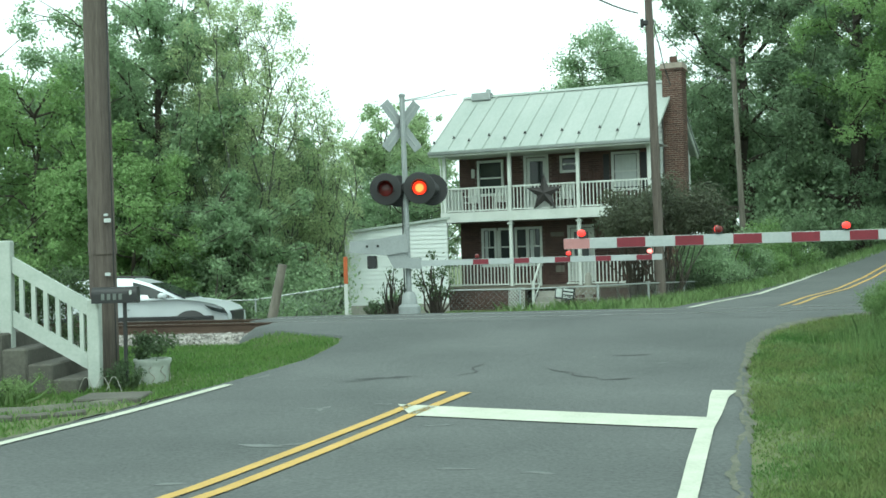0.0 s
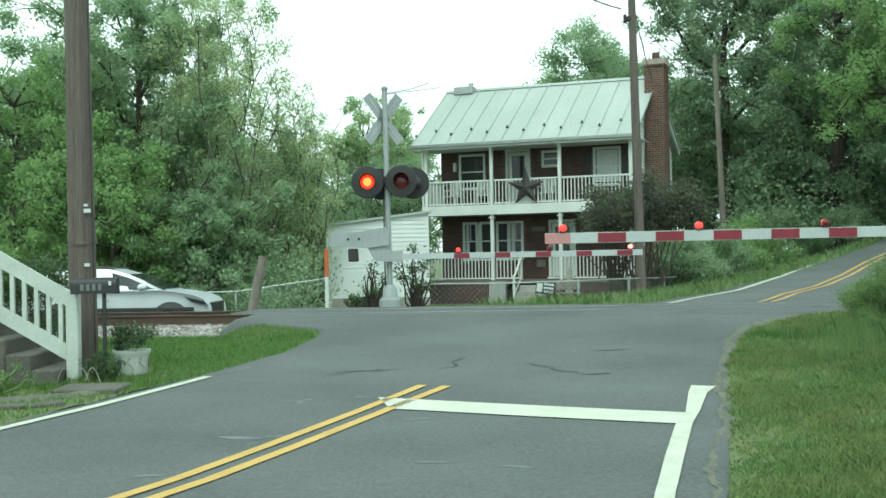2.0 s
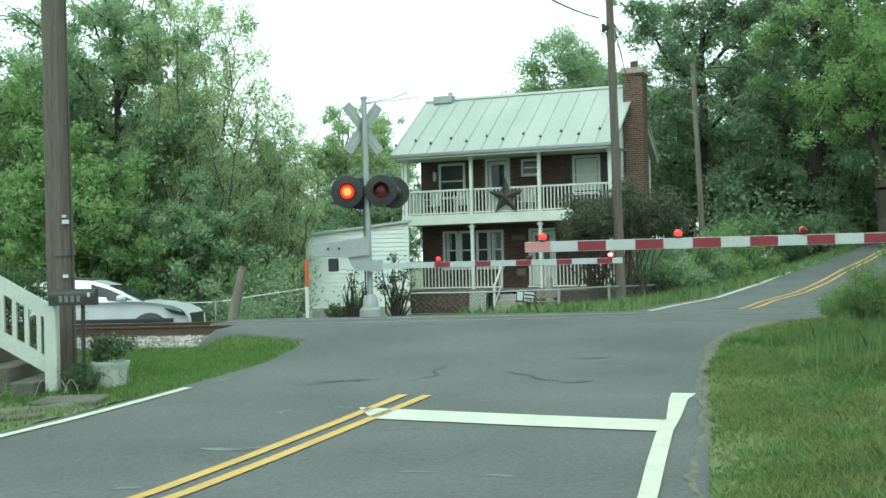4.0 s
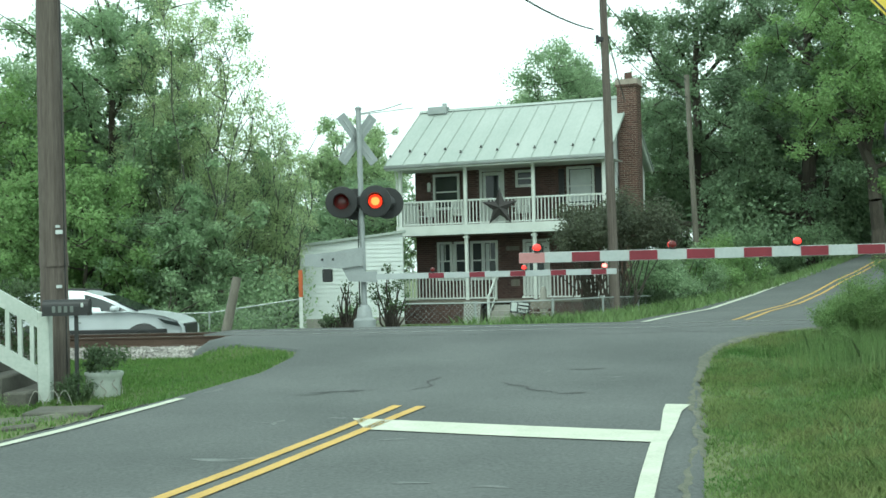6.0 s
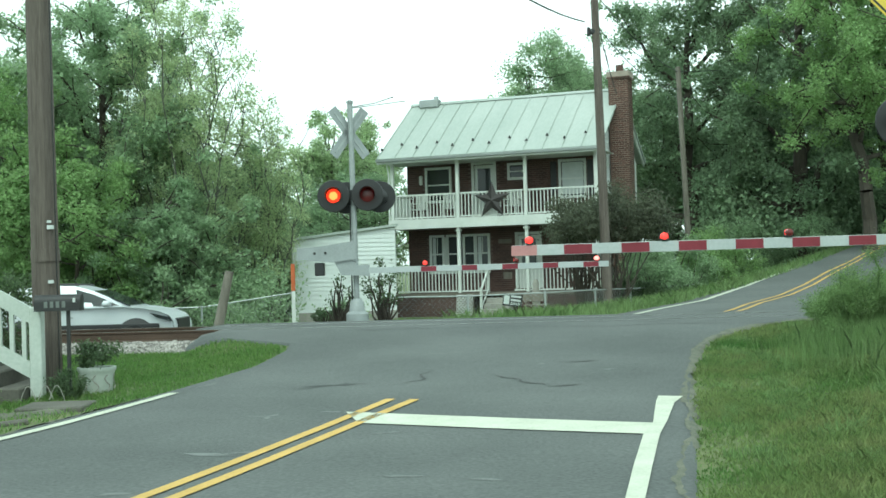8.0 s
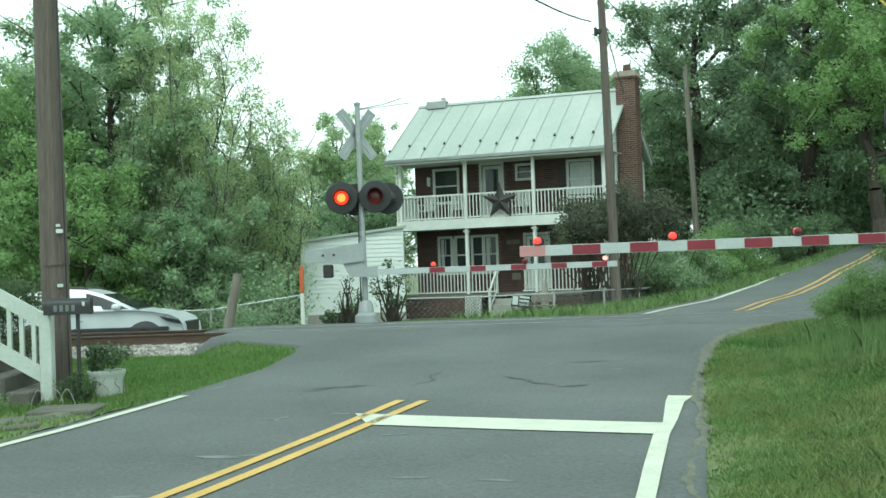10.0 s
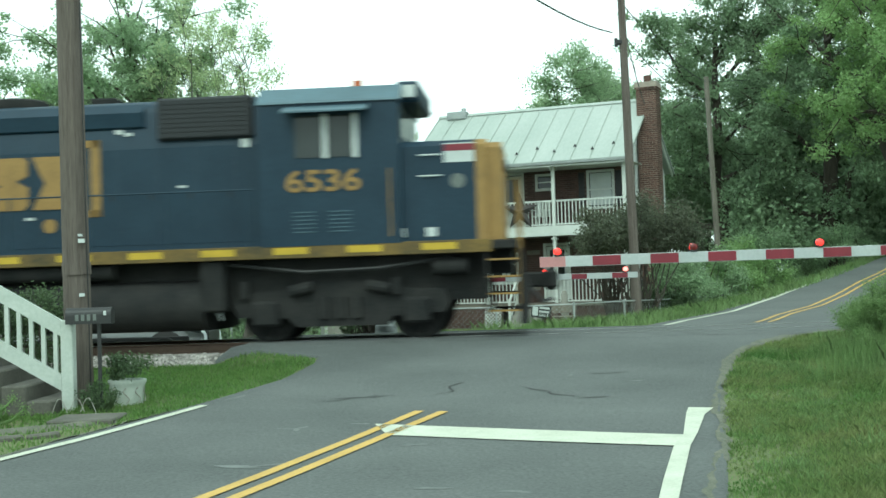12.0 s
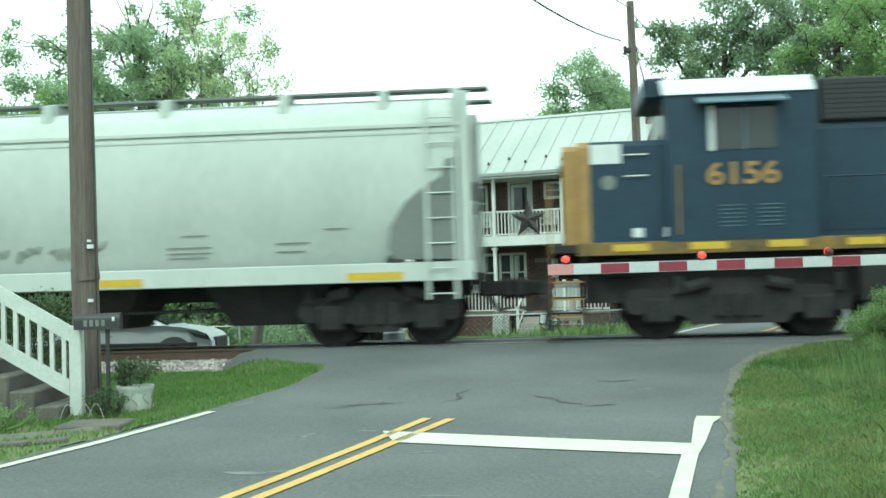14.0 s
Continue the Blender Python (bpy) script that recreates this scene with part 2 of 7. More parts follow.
    def mesh(self, name, mats, smooth=False):
        me = bpy.data.meshes.new(name)
        me.from_pydata(self.v, [], self.f)
        for m in (mats if isinstance(mats, (list, tuple)) else [mats]):
            me.materials.append(m)
        me.polygons.foreach_set("material_index", self.m)
        bm = bmesh.new()
        bm.from_mesh(me)
        bmesh.ops.recalc_face_normals(bm, faces=bm.faces)
        bm.to_mesh(me)
        bm.free()
        if smooth:
            me.polygons.foreach_set("use_smooth", [True] * len(me.polygons))
            me.set_sharp_from_angle(angle=radians(38))
        return me


def thing(name, at=None, label="", category="", group="", kind=""):
    ob = new(name)
    ob.empty_display_size = 0.2
    ob.matrix_basis = at or Matrix()
    return tagged(ob, label, category, group, kind)


def part(name, geo, mats, parent=None, label="", smooth=False, at=None):
    ob = new(name, geo if isinstance(geo, bpy.types.Mesh) else geo.mesh(name, mats, smooth))
    ob.parent = parent
    if at is not None:
        ob.matrix_basis = at
    return tagged(ob, label)


def smooth01(e0, e1, x):
    t = np.clip((np.asarray(x, float) - e0) / (e1 - e0), 0, 1)
    return t * t * (3 - 2 * t)


# ---- terrain ----
CT, ST = math.cos(radians(6)), math.sin(radians(6))
TRACK0 = (0.0, 22.3)
RAIL_Z = 0.57


def track_uv(x, y):
    dy = np.asarray(y, float) - TRACK0[1]
    return x * CT - dy * ST, dy * CT + x * ST


def from_track(u, v, z=0.0):
    return (u * CT + v * ST, TRACK0[1] - u * ST + v * CT, z)


V_TAB = [-60, -14, -11, -8, -5, -3, -1.7, 1.7, 3.5, 6, 10, 20, 60, 200]
Z_ROAD = [0, 0, 0.08, 0.19, 0.35, 0.47, 0.555, 0.555, 0.46, 0.32, 0.1, -0.1, 0.0, 0.5]
Z_SIDE = [0, 0, 0.09, 0.18, 0.27, 0.31, 0.05, 0.05, 0.1, -0.2, -0.25, -0.2, 0.0, 0.5]


VERGE_Y = [0, 7, 8.4, 9.4, 10.4, 12.1, 14.2, 16.3, 17.5, 18.5, 19.2, 19.6, 20.2]
VERGE_X = [1.3, 1.75, 2.02, 2.32, 2.62, 3.03, 3.57, 4.2, 4.68, 5.25, 6.0, 6.6, 8.7]


def height(x, y):
    """The ground's height: the road's hump over the track, lower verges, the hill that the road climbs beyond."""
    x, y = np.asarray(x, float), np.asarray(y, float)
    u, v = track_uv(x, y)
    road, side = np.interp(v, V_TAB, Z_ROAD), np.interp(v, V_TAB, Z_SIDE)
    rim = np.interp(v, [-3.9, -2.9, -1.7], [-1.65, -2.3, -3.05])
    near = smooth01(0.0, 1.0, (u - rim) / 0.9 + 1) * (1 - smooth01(10.5, 12.0, u))
    far = smooth01(-5.5, -3.6, u)
    k = np.where(v < 0, near, far)
    z = side + (road - side) * k
    a, b = (x - 5.4) * 0.574 + (y - 27) * 0.819, (x - 5.4) * 0.819 - (y - 27) * 0.574
    hill = np.interp(a, [-4, 0, 10, 21, 45, 90], [0, 0.02, 0.77, 1.85, 4.1, 6.4]) * smooth01(-5.0, -0.4, b)
    z = z + hill * smooth01(3, 7, v)
    # bank beside the right verge
    edge = np.interp(y, VERGE_Y, VERGE_X)
    z = z + 0.40 * smooth01(0.6, 4.5, x - edge) * smooth01(2, 9, y) * (1 - smooth01(-3.4, -1.5, v))
    # yard rising to the steps
    z = z + 0.9 * smooth01(-5.6, -9.5, x) * (1 - smooth01(-6.0, -3.0, v)) * smooth01(8, 13, y)
    return z


def H(x, y):
    return float(height(x, y))


def sheet(name, xs, ys, zoff, material, label):
    X, Y = np.meshgrid(xs, ys)
    Z = height(X, Y) + zoff
    V = np.stack([X, Y, Z], -1).reshape(-1, 3)
    nx, ny = len(xs), len(ys)
    i = (np.arange(ny - 1)[:, None] * nx + np.arange(nx - 1)[None, :]).reshape(-1)
    F = np.stack([i, i + 1, i + nx + 1, i + nx], -1)
    me = bpy.data.meshes.new(name)
    me.from_pydata(V.tolist(), [], F.tolist())
    me.materials.append(material)
    me.polygons.foreach_set("use_smooth", [True] * len(me.polygons))
    return tagged(new(name, me), label, name, kind="structure")


xs = np.concatenate([[-900, -400, -200, -120, -80, -60], np.arange(-45, -12, 1.5), np.arange(-12, 16, 0.35), np.arange(16, 50, 1.5), [60, 90, 130, 200, 400, 900]])
ys = np.concatenate([[-300, -120, -60, -30, -15], np.arange(-8, 4, 1.0), np.arange(4, 32, 0.35), np.arange(32, 70, 1.5), [80, 100, 130, 200, 400, 1200]])
ground = sheet("ground", xs, ys, -0.03, M_SOIL, "green turf and weeds beside the road and railway")


def ribbon(name, stations, zoff, material, across=10, step=0.5, label="", kind="structure", parent=None, skirt=0.0):
    """A strip that lies on the ground between left and right edge points."""
    L, R = [], []
    for (l0, r0), (l1, r1) in zip(stations, stations[1:]):
        n = max(1, int(math.dist(r0, r1) / step), int(math.dist(l0, l1) / step))
        for i in range(n):
            L.append([l0[k] + (l1[k] - l0[k]) * i / n for k in (0, 1)])
            R.append([r0[k] + (r1[k] - r0[k]) * i / n for k in (0, 1)])
    L.append(stations[-1][0])
    R.append(stations[-1][1])
    L, R = np.array(L, float), np.array(R, float)
    w = np.linspace(0, 1, across + 1)[None, :, None]
    P = L[:, None, :] * (1 - w) + R[:, None, :] * w
    Z = height(P[..., 0], P[..., 1]) + zoff
    V = np.concatenate([P, Z[..., None]], -1)
    if skirt:
        # the broken edges of the surfacing run down into the ground
        out = (L - R) / np.linalg.norm(L - R, axis=1, keepdims=True) * 0.14
        e0, e1 = V[:, :1].copy(), V[:, -1:].copy()
        e0[:, 0, :2] += out
        e1[:, 0, :2] -= out
        e0[..., 2] -= skirt
        e1[..., 2] -= skirt
        V = np.concatenate([e0, V, e1], 1)
    n, c = V.shape[:2]
    V = V.reshape(-1, 3)
    i = (np.arange(n - 1)[:, None] * c + np.arange(c - 1)[None, :]).reshape(-1)
    me = bpy.data.meshes.new(name)
    me.from_pydata(V.tolist(), [], np.stack([i, i + 1, i + c + 1, i + c], -1).tolist())
    me.materials.append(material)
    me.polygons.foreach_set("use_smooth", [True] * len(me.polygons))
    ob = new(name, me)
    ob.parent = parent
    return tagged(ob, label, name if not parent else "", kind=kind if not parent else "")


ROAD = [((-7.4, -15), (2.0, -15)), ((-7.2, 0), (1.3, 0)), ((-5.3, 7.0), (1.75, 7.0)), ((-4.2, 10.4), (2.62, 10.4)), ((-3.5, 12.1), (3.03, 12.1)),
        ((-2.75, 14.1), (3.57, 14.2)), ((-1.9, 16.3), (4.2, 16.3)), ((-1.62, 18.0), (4.68, 17.5)), ((-1.62, 18.9), (5.25, 18.5)), ((-2.3, 19.5), (6.0, 19.2)),
        ((-3.0, 20.1), (6.6, 19.6)), ((-3.6, 20.8), (8.7, 20.2)), ((-3.8, 23.6), (9.6, 21.6)), ((-3.4, 26.3), (10.3, 23.2)), ((1.0, 27.2), (10.9, 24.0)),
        ((5.1, 27.5), (11.5, 24.9)), ((10.7, 36.0), (16.7, 32.4)), ((16.4, 45.2), (22.0, 41.6)), ((27.0, 60.0), (32.0, 56.0)), ((60, 95), (64, 91))]
road = ribbon("road", ROAD, 0.012, M_ASPHALT, 48, 0.3, "worn grey two-lane asphalt road humped over the railway", skirt=0.16)
side_road = ribbon("road_1", [((-70, 35.5), (-70, 31.5)), ((-10, 31), (-10, 26.8)), ((-3.4, 30.5), (-3.5, 26.2))], 0.012, M_ASPHALT, 6, 0.8, "side road running beside the railway")


def line(pts, width, material, name="trim", label="", parent=None):
    out = []
    for i, p in enumerate(pts):
        a, b = Vector(pts[max(i - 1, 0)]), Vector(pts[min(i + 1, len(pts) - 1)])
        d = (b - a).normalized()
        n = Vector((-d.y, d.x)) * width / 2
        out.append(((p[0] + n.x, p[1] + n.y), (p[0] - n.x, p[1] - n.y)))
    return ribbon(name, out, 0.022, material, 2, 0.3, label, parent=parent)


line([(-6.5, 3.2), (-4.68, 8.4), (-3.94, 10.5), (-3.36, 11.93), (-2.58, 14.08)], 0.12, M_WHITE_LINE, "edge_line", "white painted edge line", road)
for off in (0.0, 0.26):
    line([(-4.3 + off, 2.0), (-2.35 + off, 7.0), (-1.93 + off, 8.05), (-1.31 + off, 9.6), (-0.59 + off, 11.5), (-0.04 + off, 12.95 - off * 0.4)], 0.11, M_YELLOW_LINE, "centre_line", "double yellow centre line", road)
ribbon("stop_line", [((-0.50, 12.15), (-0.35, 11.42)), ((-0.10, 11.95), (-0.05, 11.28)), ((1.2, 11.33), (1.08, 10.72)), ((2.36, 10.80), (2.17, 10.22))], 0.022, M_WHITE_LINE, 3, 0.3, "white painted stop line", parent=road)
ribbon("edge_line", [((-0.35, 1.0), (-0.22, 1.0)), ((1.2, 6.5), (1.33, 6.5)), ((1.46, 7.61), (1.59, 7.6)), ((1.76, 8.78), (1.91, 8.8)), ((2.13, 10.15), (2.29, 10.2)), ((2.37, 10.83), (2.52, 10.9)), ((2.68, 12.08), (2.84, 11.95)), ((2.79, 12.45), (3.03, 12.36))], 0.0225, M_WHITE_LINE, 2, 0.3, "broad white edge line", parent=road)
line([(5.4, 27.0), (8.2, 31.2), (11.05, 36.0), (16.84, 45.2), (27.4, 59.8), (60.5, 94.6)], 0.16, M_WHITE_LINE, "edge_line", "", road)
for off in (0.0, 0.24):
    line([(7.2 + off, 25.9 - off * 0.6), (10.6 + off, 31.7 - off * 0.6), (14.2 + off, 38.0 - off * 0.6), (18.9 + off, 45.4), (29.0 + off, 58.6), (62 + off, 93)], 0.09, M_YELLOW_LINE, "centre_line", "", road)



def crack(a, b, width, seed, material=None, name="crack", label="dark tar-filled crack", wob=0.12):
    rng = np.random.default_rng(seed)
    L = math.dist(a, b)
    n = max(4, int(L / 0.12))
    dx, dy = (b[0] - a[0]) / L, (b[1] - a[1]) / L
    out, o = [], 0.0
    for i in range(n + 1):
        f = i / n
        o = o * 0.75 + rng.normal(0, wob * 0.4)
        w = width * (0.25 + rng.random()) * min(1, 4 * f, 4 * (1 - f)) + 0.004
        cx, cy = a[0] + dx * L * f - dy * o, a[1] + dy * L * f + dx * o
        out.append(((cx - dy * w, cy + dx * w), (cx + dy * w, cy - dx * w)))
    ribbon(name, out, 0.0155, material or M_CRACK, 1, 0.2, label, parent=road)


crack((-1.1, 14.25), (-0.44, 14.3), 0.10, 5, M_PATCH, wob=0.05)
crack((-1.3, 14.1), (-0.3, 14.4), 0.015, 6)
crack((1.74, 13.5), (2.13, 13.6), 0.04, 7, wob=0.05)
crack((0.05, 14.3), (0.5, 15.3), 0.025, 8)
crack((1.7, 13.6), (1.2, 14.6), 0.025, 9)
crack((2.2, 15.7), (2.7, 15.6), 0.04, 10)
crack((-2.4, 20.6), (8.0, 19.2), 0.012, 16)
crack((-2.6, 21.0), (8.2, 19.8), 0.010, 17)
for i, (a, b, w) in enumerate([((-1.8, 10.1), (-1.25, 9.95), 0.06), ((-0.1, 8.85), (0.2, 8.75), 0.05), ((-1.5, 10.0), (-1.0, 10.15), 0.03), ((-2.4, 14.5), (-2.2, 14.9), 0.05), ((0.5, 8.6), (0.75, 8.5), 0.03), ((-1.3, 11.9), (-1.2, 12.2), 0.03)]):
    crack(a, b, w, 30 + i, M_SCUFF, "paint_scuff", "faded white paint smear", 0.05)

for i in range(8):
    rng_ = np.random.default_rng(500 + i)
    x, y = rng_.uniform(-2.2, 2.6), rng_.uniform(8.3, 18.5)
    crack((x, y), (x + rng_.uniform(0.1, 0.35), y + rng_.uniform(-0.1, 0.1)), rng_.uniform(0.01, 0.04), 520 + i, M_SCUFF, "surface_mark", "", 0.04)


def ragged_strip(pts, inner, outer, seed, material, name, label):
    """A strip of loose dirt along a line of points, its two edges uneven."""
    rng = np.random.default_rng(seed)
    P = []
    for (x0, y0), (x1, y1) in zip(pts, pts[1:]):
        n = max(1, int(math.dist((x0, y0), (x1, y1)) / 0.09))
        P += [(x0 + (x1 - x0) * i / n, y0 + (y1 - y0) * i / n) for i in range(n)]
    out, wob = [], [0.0, 0.0]
    for i, p in enumerate(P):
        a, b = P[max(i - 1, 0)], P[min(i + 1, len(P) - 1)]
        L = math.dist(a, b)
        nx, ny = (b[1] - a[1]) / L, -(b[0] - a[0]) / L
        wob = [0.85 * w + rng.normal(0, 0.022) for w in wob]
        k0, k1 = -inner + wob[0] * 0.8 + rng.normal(0, 0.006), outer + wob[1] + rng.normal(0, 0.012)
        k1 = max(k1, k0 + 0.02)
        out.append(((p[0] + nx * k0, p[1] + ny * k0), (p[0] + nx * k1, p[1] + ny * k1)))
    ob = ribbon(name, out, 0.0165, material, 3, 5.0, label, parent=road)
    dip = (0.0, 0.002, 0.015, 0.06) if outer > inner else (0.06, 0.015, 0.002, 0.0)
    if inner == outer:
        dip = (0.06, 0.0, 0.0, 0.06)
    for i, v in enumerate(ob.data.vertices):
        v.co.z -= dip[i % 4]
    return ob


M_VERGE = mat("sandy_verge_dirt", (0.070, 0.080, 0.055), 0.95, 0, 0.3, 6, 50, 0.8, color2=(0.165, 0.16, 0.125), grain=0.5)
ragged_strip(list(zip(VERGE_X[1:8], VERGE_Y[1:8])), 0.035, 0.07, 41, M_VERGE, "verge_dirt", "pale sandy dirt along the road edge")
ragged_strip(list(zip(VERGE_X[6:], VERGE_Y[6:])), 0.03, 0.12, 42, M_VERGE, "verge_dirt", "pale sandy dirt along the road edge")
ragged_strip([(-5.6, 6.2), (-4.2, 10.3), (-3.55, 12.0), (-2.85, 13.9)], 0.13, 0.0, 43, M_VERGE, "verge_dirt", "pale sandy dirt along the road edge")
ragged_strip([(-5.4, 12.6), (-4.5, 12.75), (-3.9, 13.0), (-3.45, 13.45)], 0.2, 0.2, 44, M_VERGE, "verge_dirt", "bare trodden dirt before the steps")

# ---- railway ----


def track():
    t = thing("railway_track", Matrix.Translation((TRACK0[0], TRACK0[1], RAIL_Z - 0.68)) @ pose(0, 0, 0, 0, 0, -6), "single railway track of rusty rails on pale stone ballast", "railway", kind="structure")
    for v in (-0.76, 0.76):
        g = Geo()
        prof = [(v - 0.07, 0.49), (v + 0.07, 0.49), (v + 0.07, 0.51), (v + 0.012, 0.53), (v + 0.012, 0.64), (v + 0.036, 0.65), (v + 0.036, 0.678), (v - 0.036, 0.678), (v - 0.036, 0.65), (v - 0.012, 0.64), (v - 0.012, 0.53), (v - 0.07, 0.51)]
        g.prism(prof, "x", -330, 60)
        r = part("rail", g, M_RAIL, t, "rusty steel rail")
        part("running_surface", Geo().box(-330, v - 0.03, 0.6785, 60, v + 0.03, 0.681), M_RAIL_TOP, r, "polished rail head")
    bed = Geo().prism([(-2.7, 0.16), (2.7, 0.05), (1.4, 0.47), (-1.4, 0.47)], "x", -330, -3.6)
    part("ballast_bed", bed, M_STONE, t)
    bed = Geo().prism([(-2.7, 0.16), (2.7, 0.05), (1.4, 0.47), (-1.4, 0.47)], "x", 12, 60)
    part("ballast_bed", bed, M_STONE, t)
    tie = Geo().box(-0.11, -1.3, 0.36, 0.11, 1.3, 0.487, bevel=0.015).mesh("tie", M_TIE)
    for i in range(60):
        part("tie", tie, None, t, at=pose(-4.4 - 0.52 * i, random.uniform(-0.05, 0.05), random.uniform(-0.006, 0.003), 0, 0, random.uniform(-1, 1)))
    rng = np.random.default_rng(3)
    g = Geo()
    cube = [(-1, -1, -0.7), (1, -0.8, -0.8), (0.8, 1, -0.7), (-0.9, 0.9, -0.8), (-0.7, -0.8, 0.7), (0.8, -0.7, 0.8), (0.7, 0.7, 0.6), (-0.8, 0.6, 0.8)]
    fs = [(0, 3, 2, 1), (4, 5, 6, 7), (0, 1, 5, 4), (1, 2, 6, 5), (2, 3, 7, 6), (3, 0, 4, 7)]
    C = np.array(cube)
    for _ in range(15000):
        u, v = rng.uniform(-15, -3.3), -rng.uniform(1.0, 2.75) if rng.random() < 0.8 else rng.uniform(-1.6, 1.6)
        z = float(np.interp(v, [-2.75, -1.4], [0.18, 0.47]))
        q = Euler(rng.uniform(0, 6.28, 3)).to_matrix()
        s = rng.uniform(0.013, 0.032)
        P = (C + rng.normal(0, 0.15, C.shape)) * s @ np.array(q).T + np.array([u, v, z + s * 0.4])
        g.add(P.tolist(), fs)
    st = part("ballast_stones", g, M_STONE, t, "loose pale crushed stones")
    tagged(st, kind="stuff")


track()


def text_mesh(body, height, width, depth, material, bold=0.0):
    """Letters as a mesh in the x-z plane, facing -y, lower left corner at the origin."""
    cu = bpy.data.curves.new("lettering", "FONT")
    cu.body, cu.size, cu.extrude, cu.offset = body, 1.0, 0.005, bold
    ob = new("lettering", cu)
    bpy.context.view_layer.update()
    me = bpy.data.meshes.new_from_object(ob.evaluated_get(bpy.context.evaluated_depsgraph_get()))
    bpy.data.objects.remove(ob)
    co = np.array([v.co for v in me.vertices])
    lo, hi = co.min(0), co.max(0)
    q = (co - lo) / np.maximum(hi - lo, 1e-6)
    out = np.stack([q[:, 0] * width, -q[:, 2] * depth, q[:, 1] * height], -1)
    me.vertices.foreach_set("co", out.astype(np.float32).ravel())
    me.materials.clear()
    me.materials.append(material)
    me.update()
    return me


def wheel_mesh():
    g = Geo()
    for s in (-1, 1):
        y = 0.76 * s
        xf = pose(0, y, 0, 90, 0, 0)
        g.lathe([(0.10, -0.1), (0.13, -0.09), (0.40, -0.05), (0.43, -0.07), (0.508, -0.06), (0.52, 0.055), (0.545, 0.07), (0.545, 0.085), (0.43, 0.085), (0.40, 0.06), (0.13, 0.07), (0.10, 0.1)] if s > 0 else
                [(0.10, -0.1), (0.13, -0.07), (0.40, -0.06), (0.43, -0.085), (0.545, -0.085), (0.545, -0.07), (0.52, -0.055), (0.508, 0.06), (0.43, 0.07), (0.40, 0.05), (0.13, 0.09), (0.10, 0.1)], 28, 0, xf)
    g.cyl((0, -0.95, 0), (0, 0.95, 0), 0.09, n=12)
    return g.mesh("wheelset", M_LOCOBLACK, True)


WHEEL = wheel_mesh()


def truck(parent, x, wheels, name="truck", base=2.74):
    """Side frames with springs and boxes, and turning wheelsets. Returns the wheelsets."""
    h = base / 2
    t = part(name, Geo().box(-0.4, -1.05, 0.5, 0.4, 1.05, 1.0, bevel=0.05), M_LOCOBLACK, parent, "grimy black truck", at=pose(x, 0, -0.12))
    for s in (-1, 1):
        y0, y1 = sorted((s * 1.0, s * 1.16))
        part("side_frame", Geo().prism([(-h - 0.6, 0.62), (-h - 0.5, 0.46), (-h + 0.42, 0.42), (-h + 0.55, 0.26), (h - 0.55, 0.26), (h - 0.42, 0.42), (h + 0.5, 0.46), (h + 0.6, 0.62), (h + 0.5, 0.88), (h - 0.4, 0.92), (h - 0.7, 1.06), (-h + 0.7, 1.06), (-h + 0.4, 0.92), (-h - 0.5, 0.88)], "y", y0, y1), M_LOCOBLACK, t)
        for wx in (-h, h):
            part("axle_box", Geo().box(wx - 0.24, s * 1.1 - 0.16, 0.28, wx + 0.24, s * 1.1 + 0.16, 0.74, bevel=0.05), M_LOCOBLACK, t)
            part("damper", Geo().cyl((wx - 0.36, s * 1.2, 0.80), (wx - 0.36, s * 1.2, 1.10), 0.09, n=10), M_LOCOBLACK, t)
        for sx in (-0.3, 0, 0.3):
            part("spring", Geo().cyl((sx, s * 1.14, 0.40), (sx, s * 1.14, 0.78), 0.11, n=10), M_LOCOBLACK, t)
        for e in (-1, 1):
            part("brake_cylinder", Geo().cyl((e * 0.9, s * 1.22, 0.9), (e * 0.5, s * 1.22, 0.98), 0.11, n=10), M_LOCOBLACK, t)
    out = []
    for wx in (-base / 2, base / 2):
        out.append(part("wheelset", WHEEL, None, t, at=pose(wx, 0, 0.51)))
    wheels += out
    return t


def coupler(parent, x, s):
    g = Geo()
    g.box(min(x, x + s * 0.5), -0.13, 0.72, max(x, x + s * 0.5), 0.13, 1.0, bevel=0.04)
    g.box(min(x + s * 0.42, x + s * 0.72), -0.2, 0.66, max(x + s * 0.42, x + s * 0.72), 0.2, 1.06, bevel=0.08)
    part("coupler", g, M_LOCOBLACK, parent)
    for y in (-0.5, 0.5, 0.75):
        h = Geo().tube([(x, y, 1.05), (x + s * 0.2, y, 0.7), (x + s * 0.4, y * 0.9, 0.45), (x + s * 0.6, y * 0.8, 0.5)], 0.03)
        part("brake_hose", h, M_BLACK, parent)


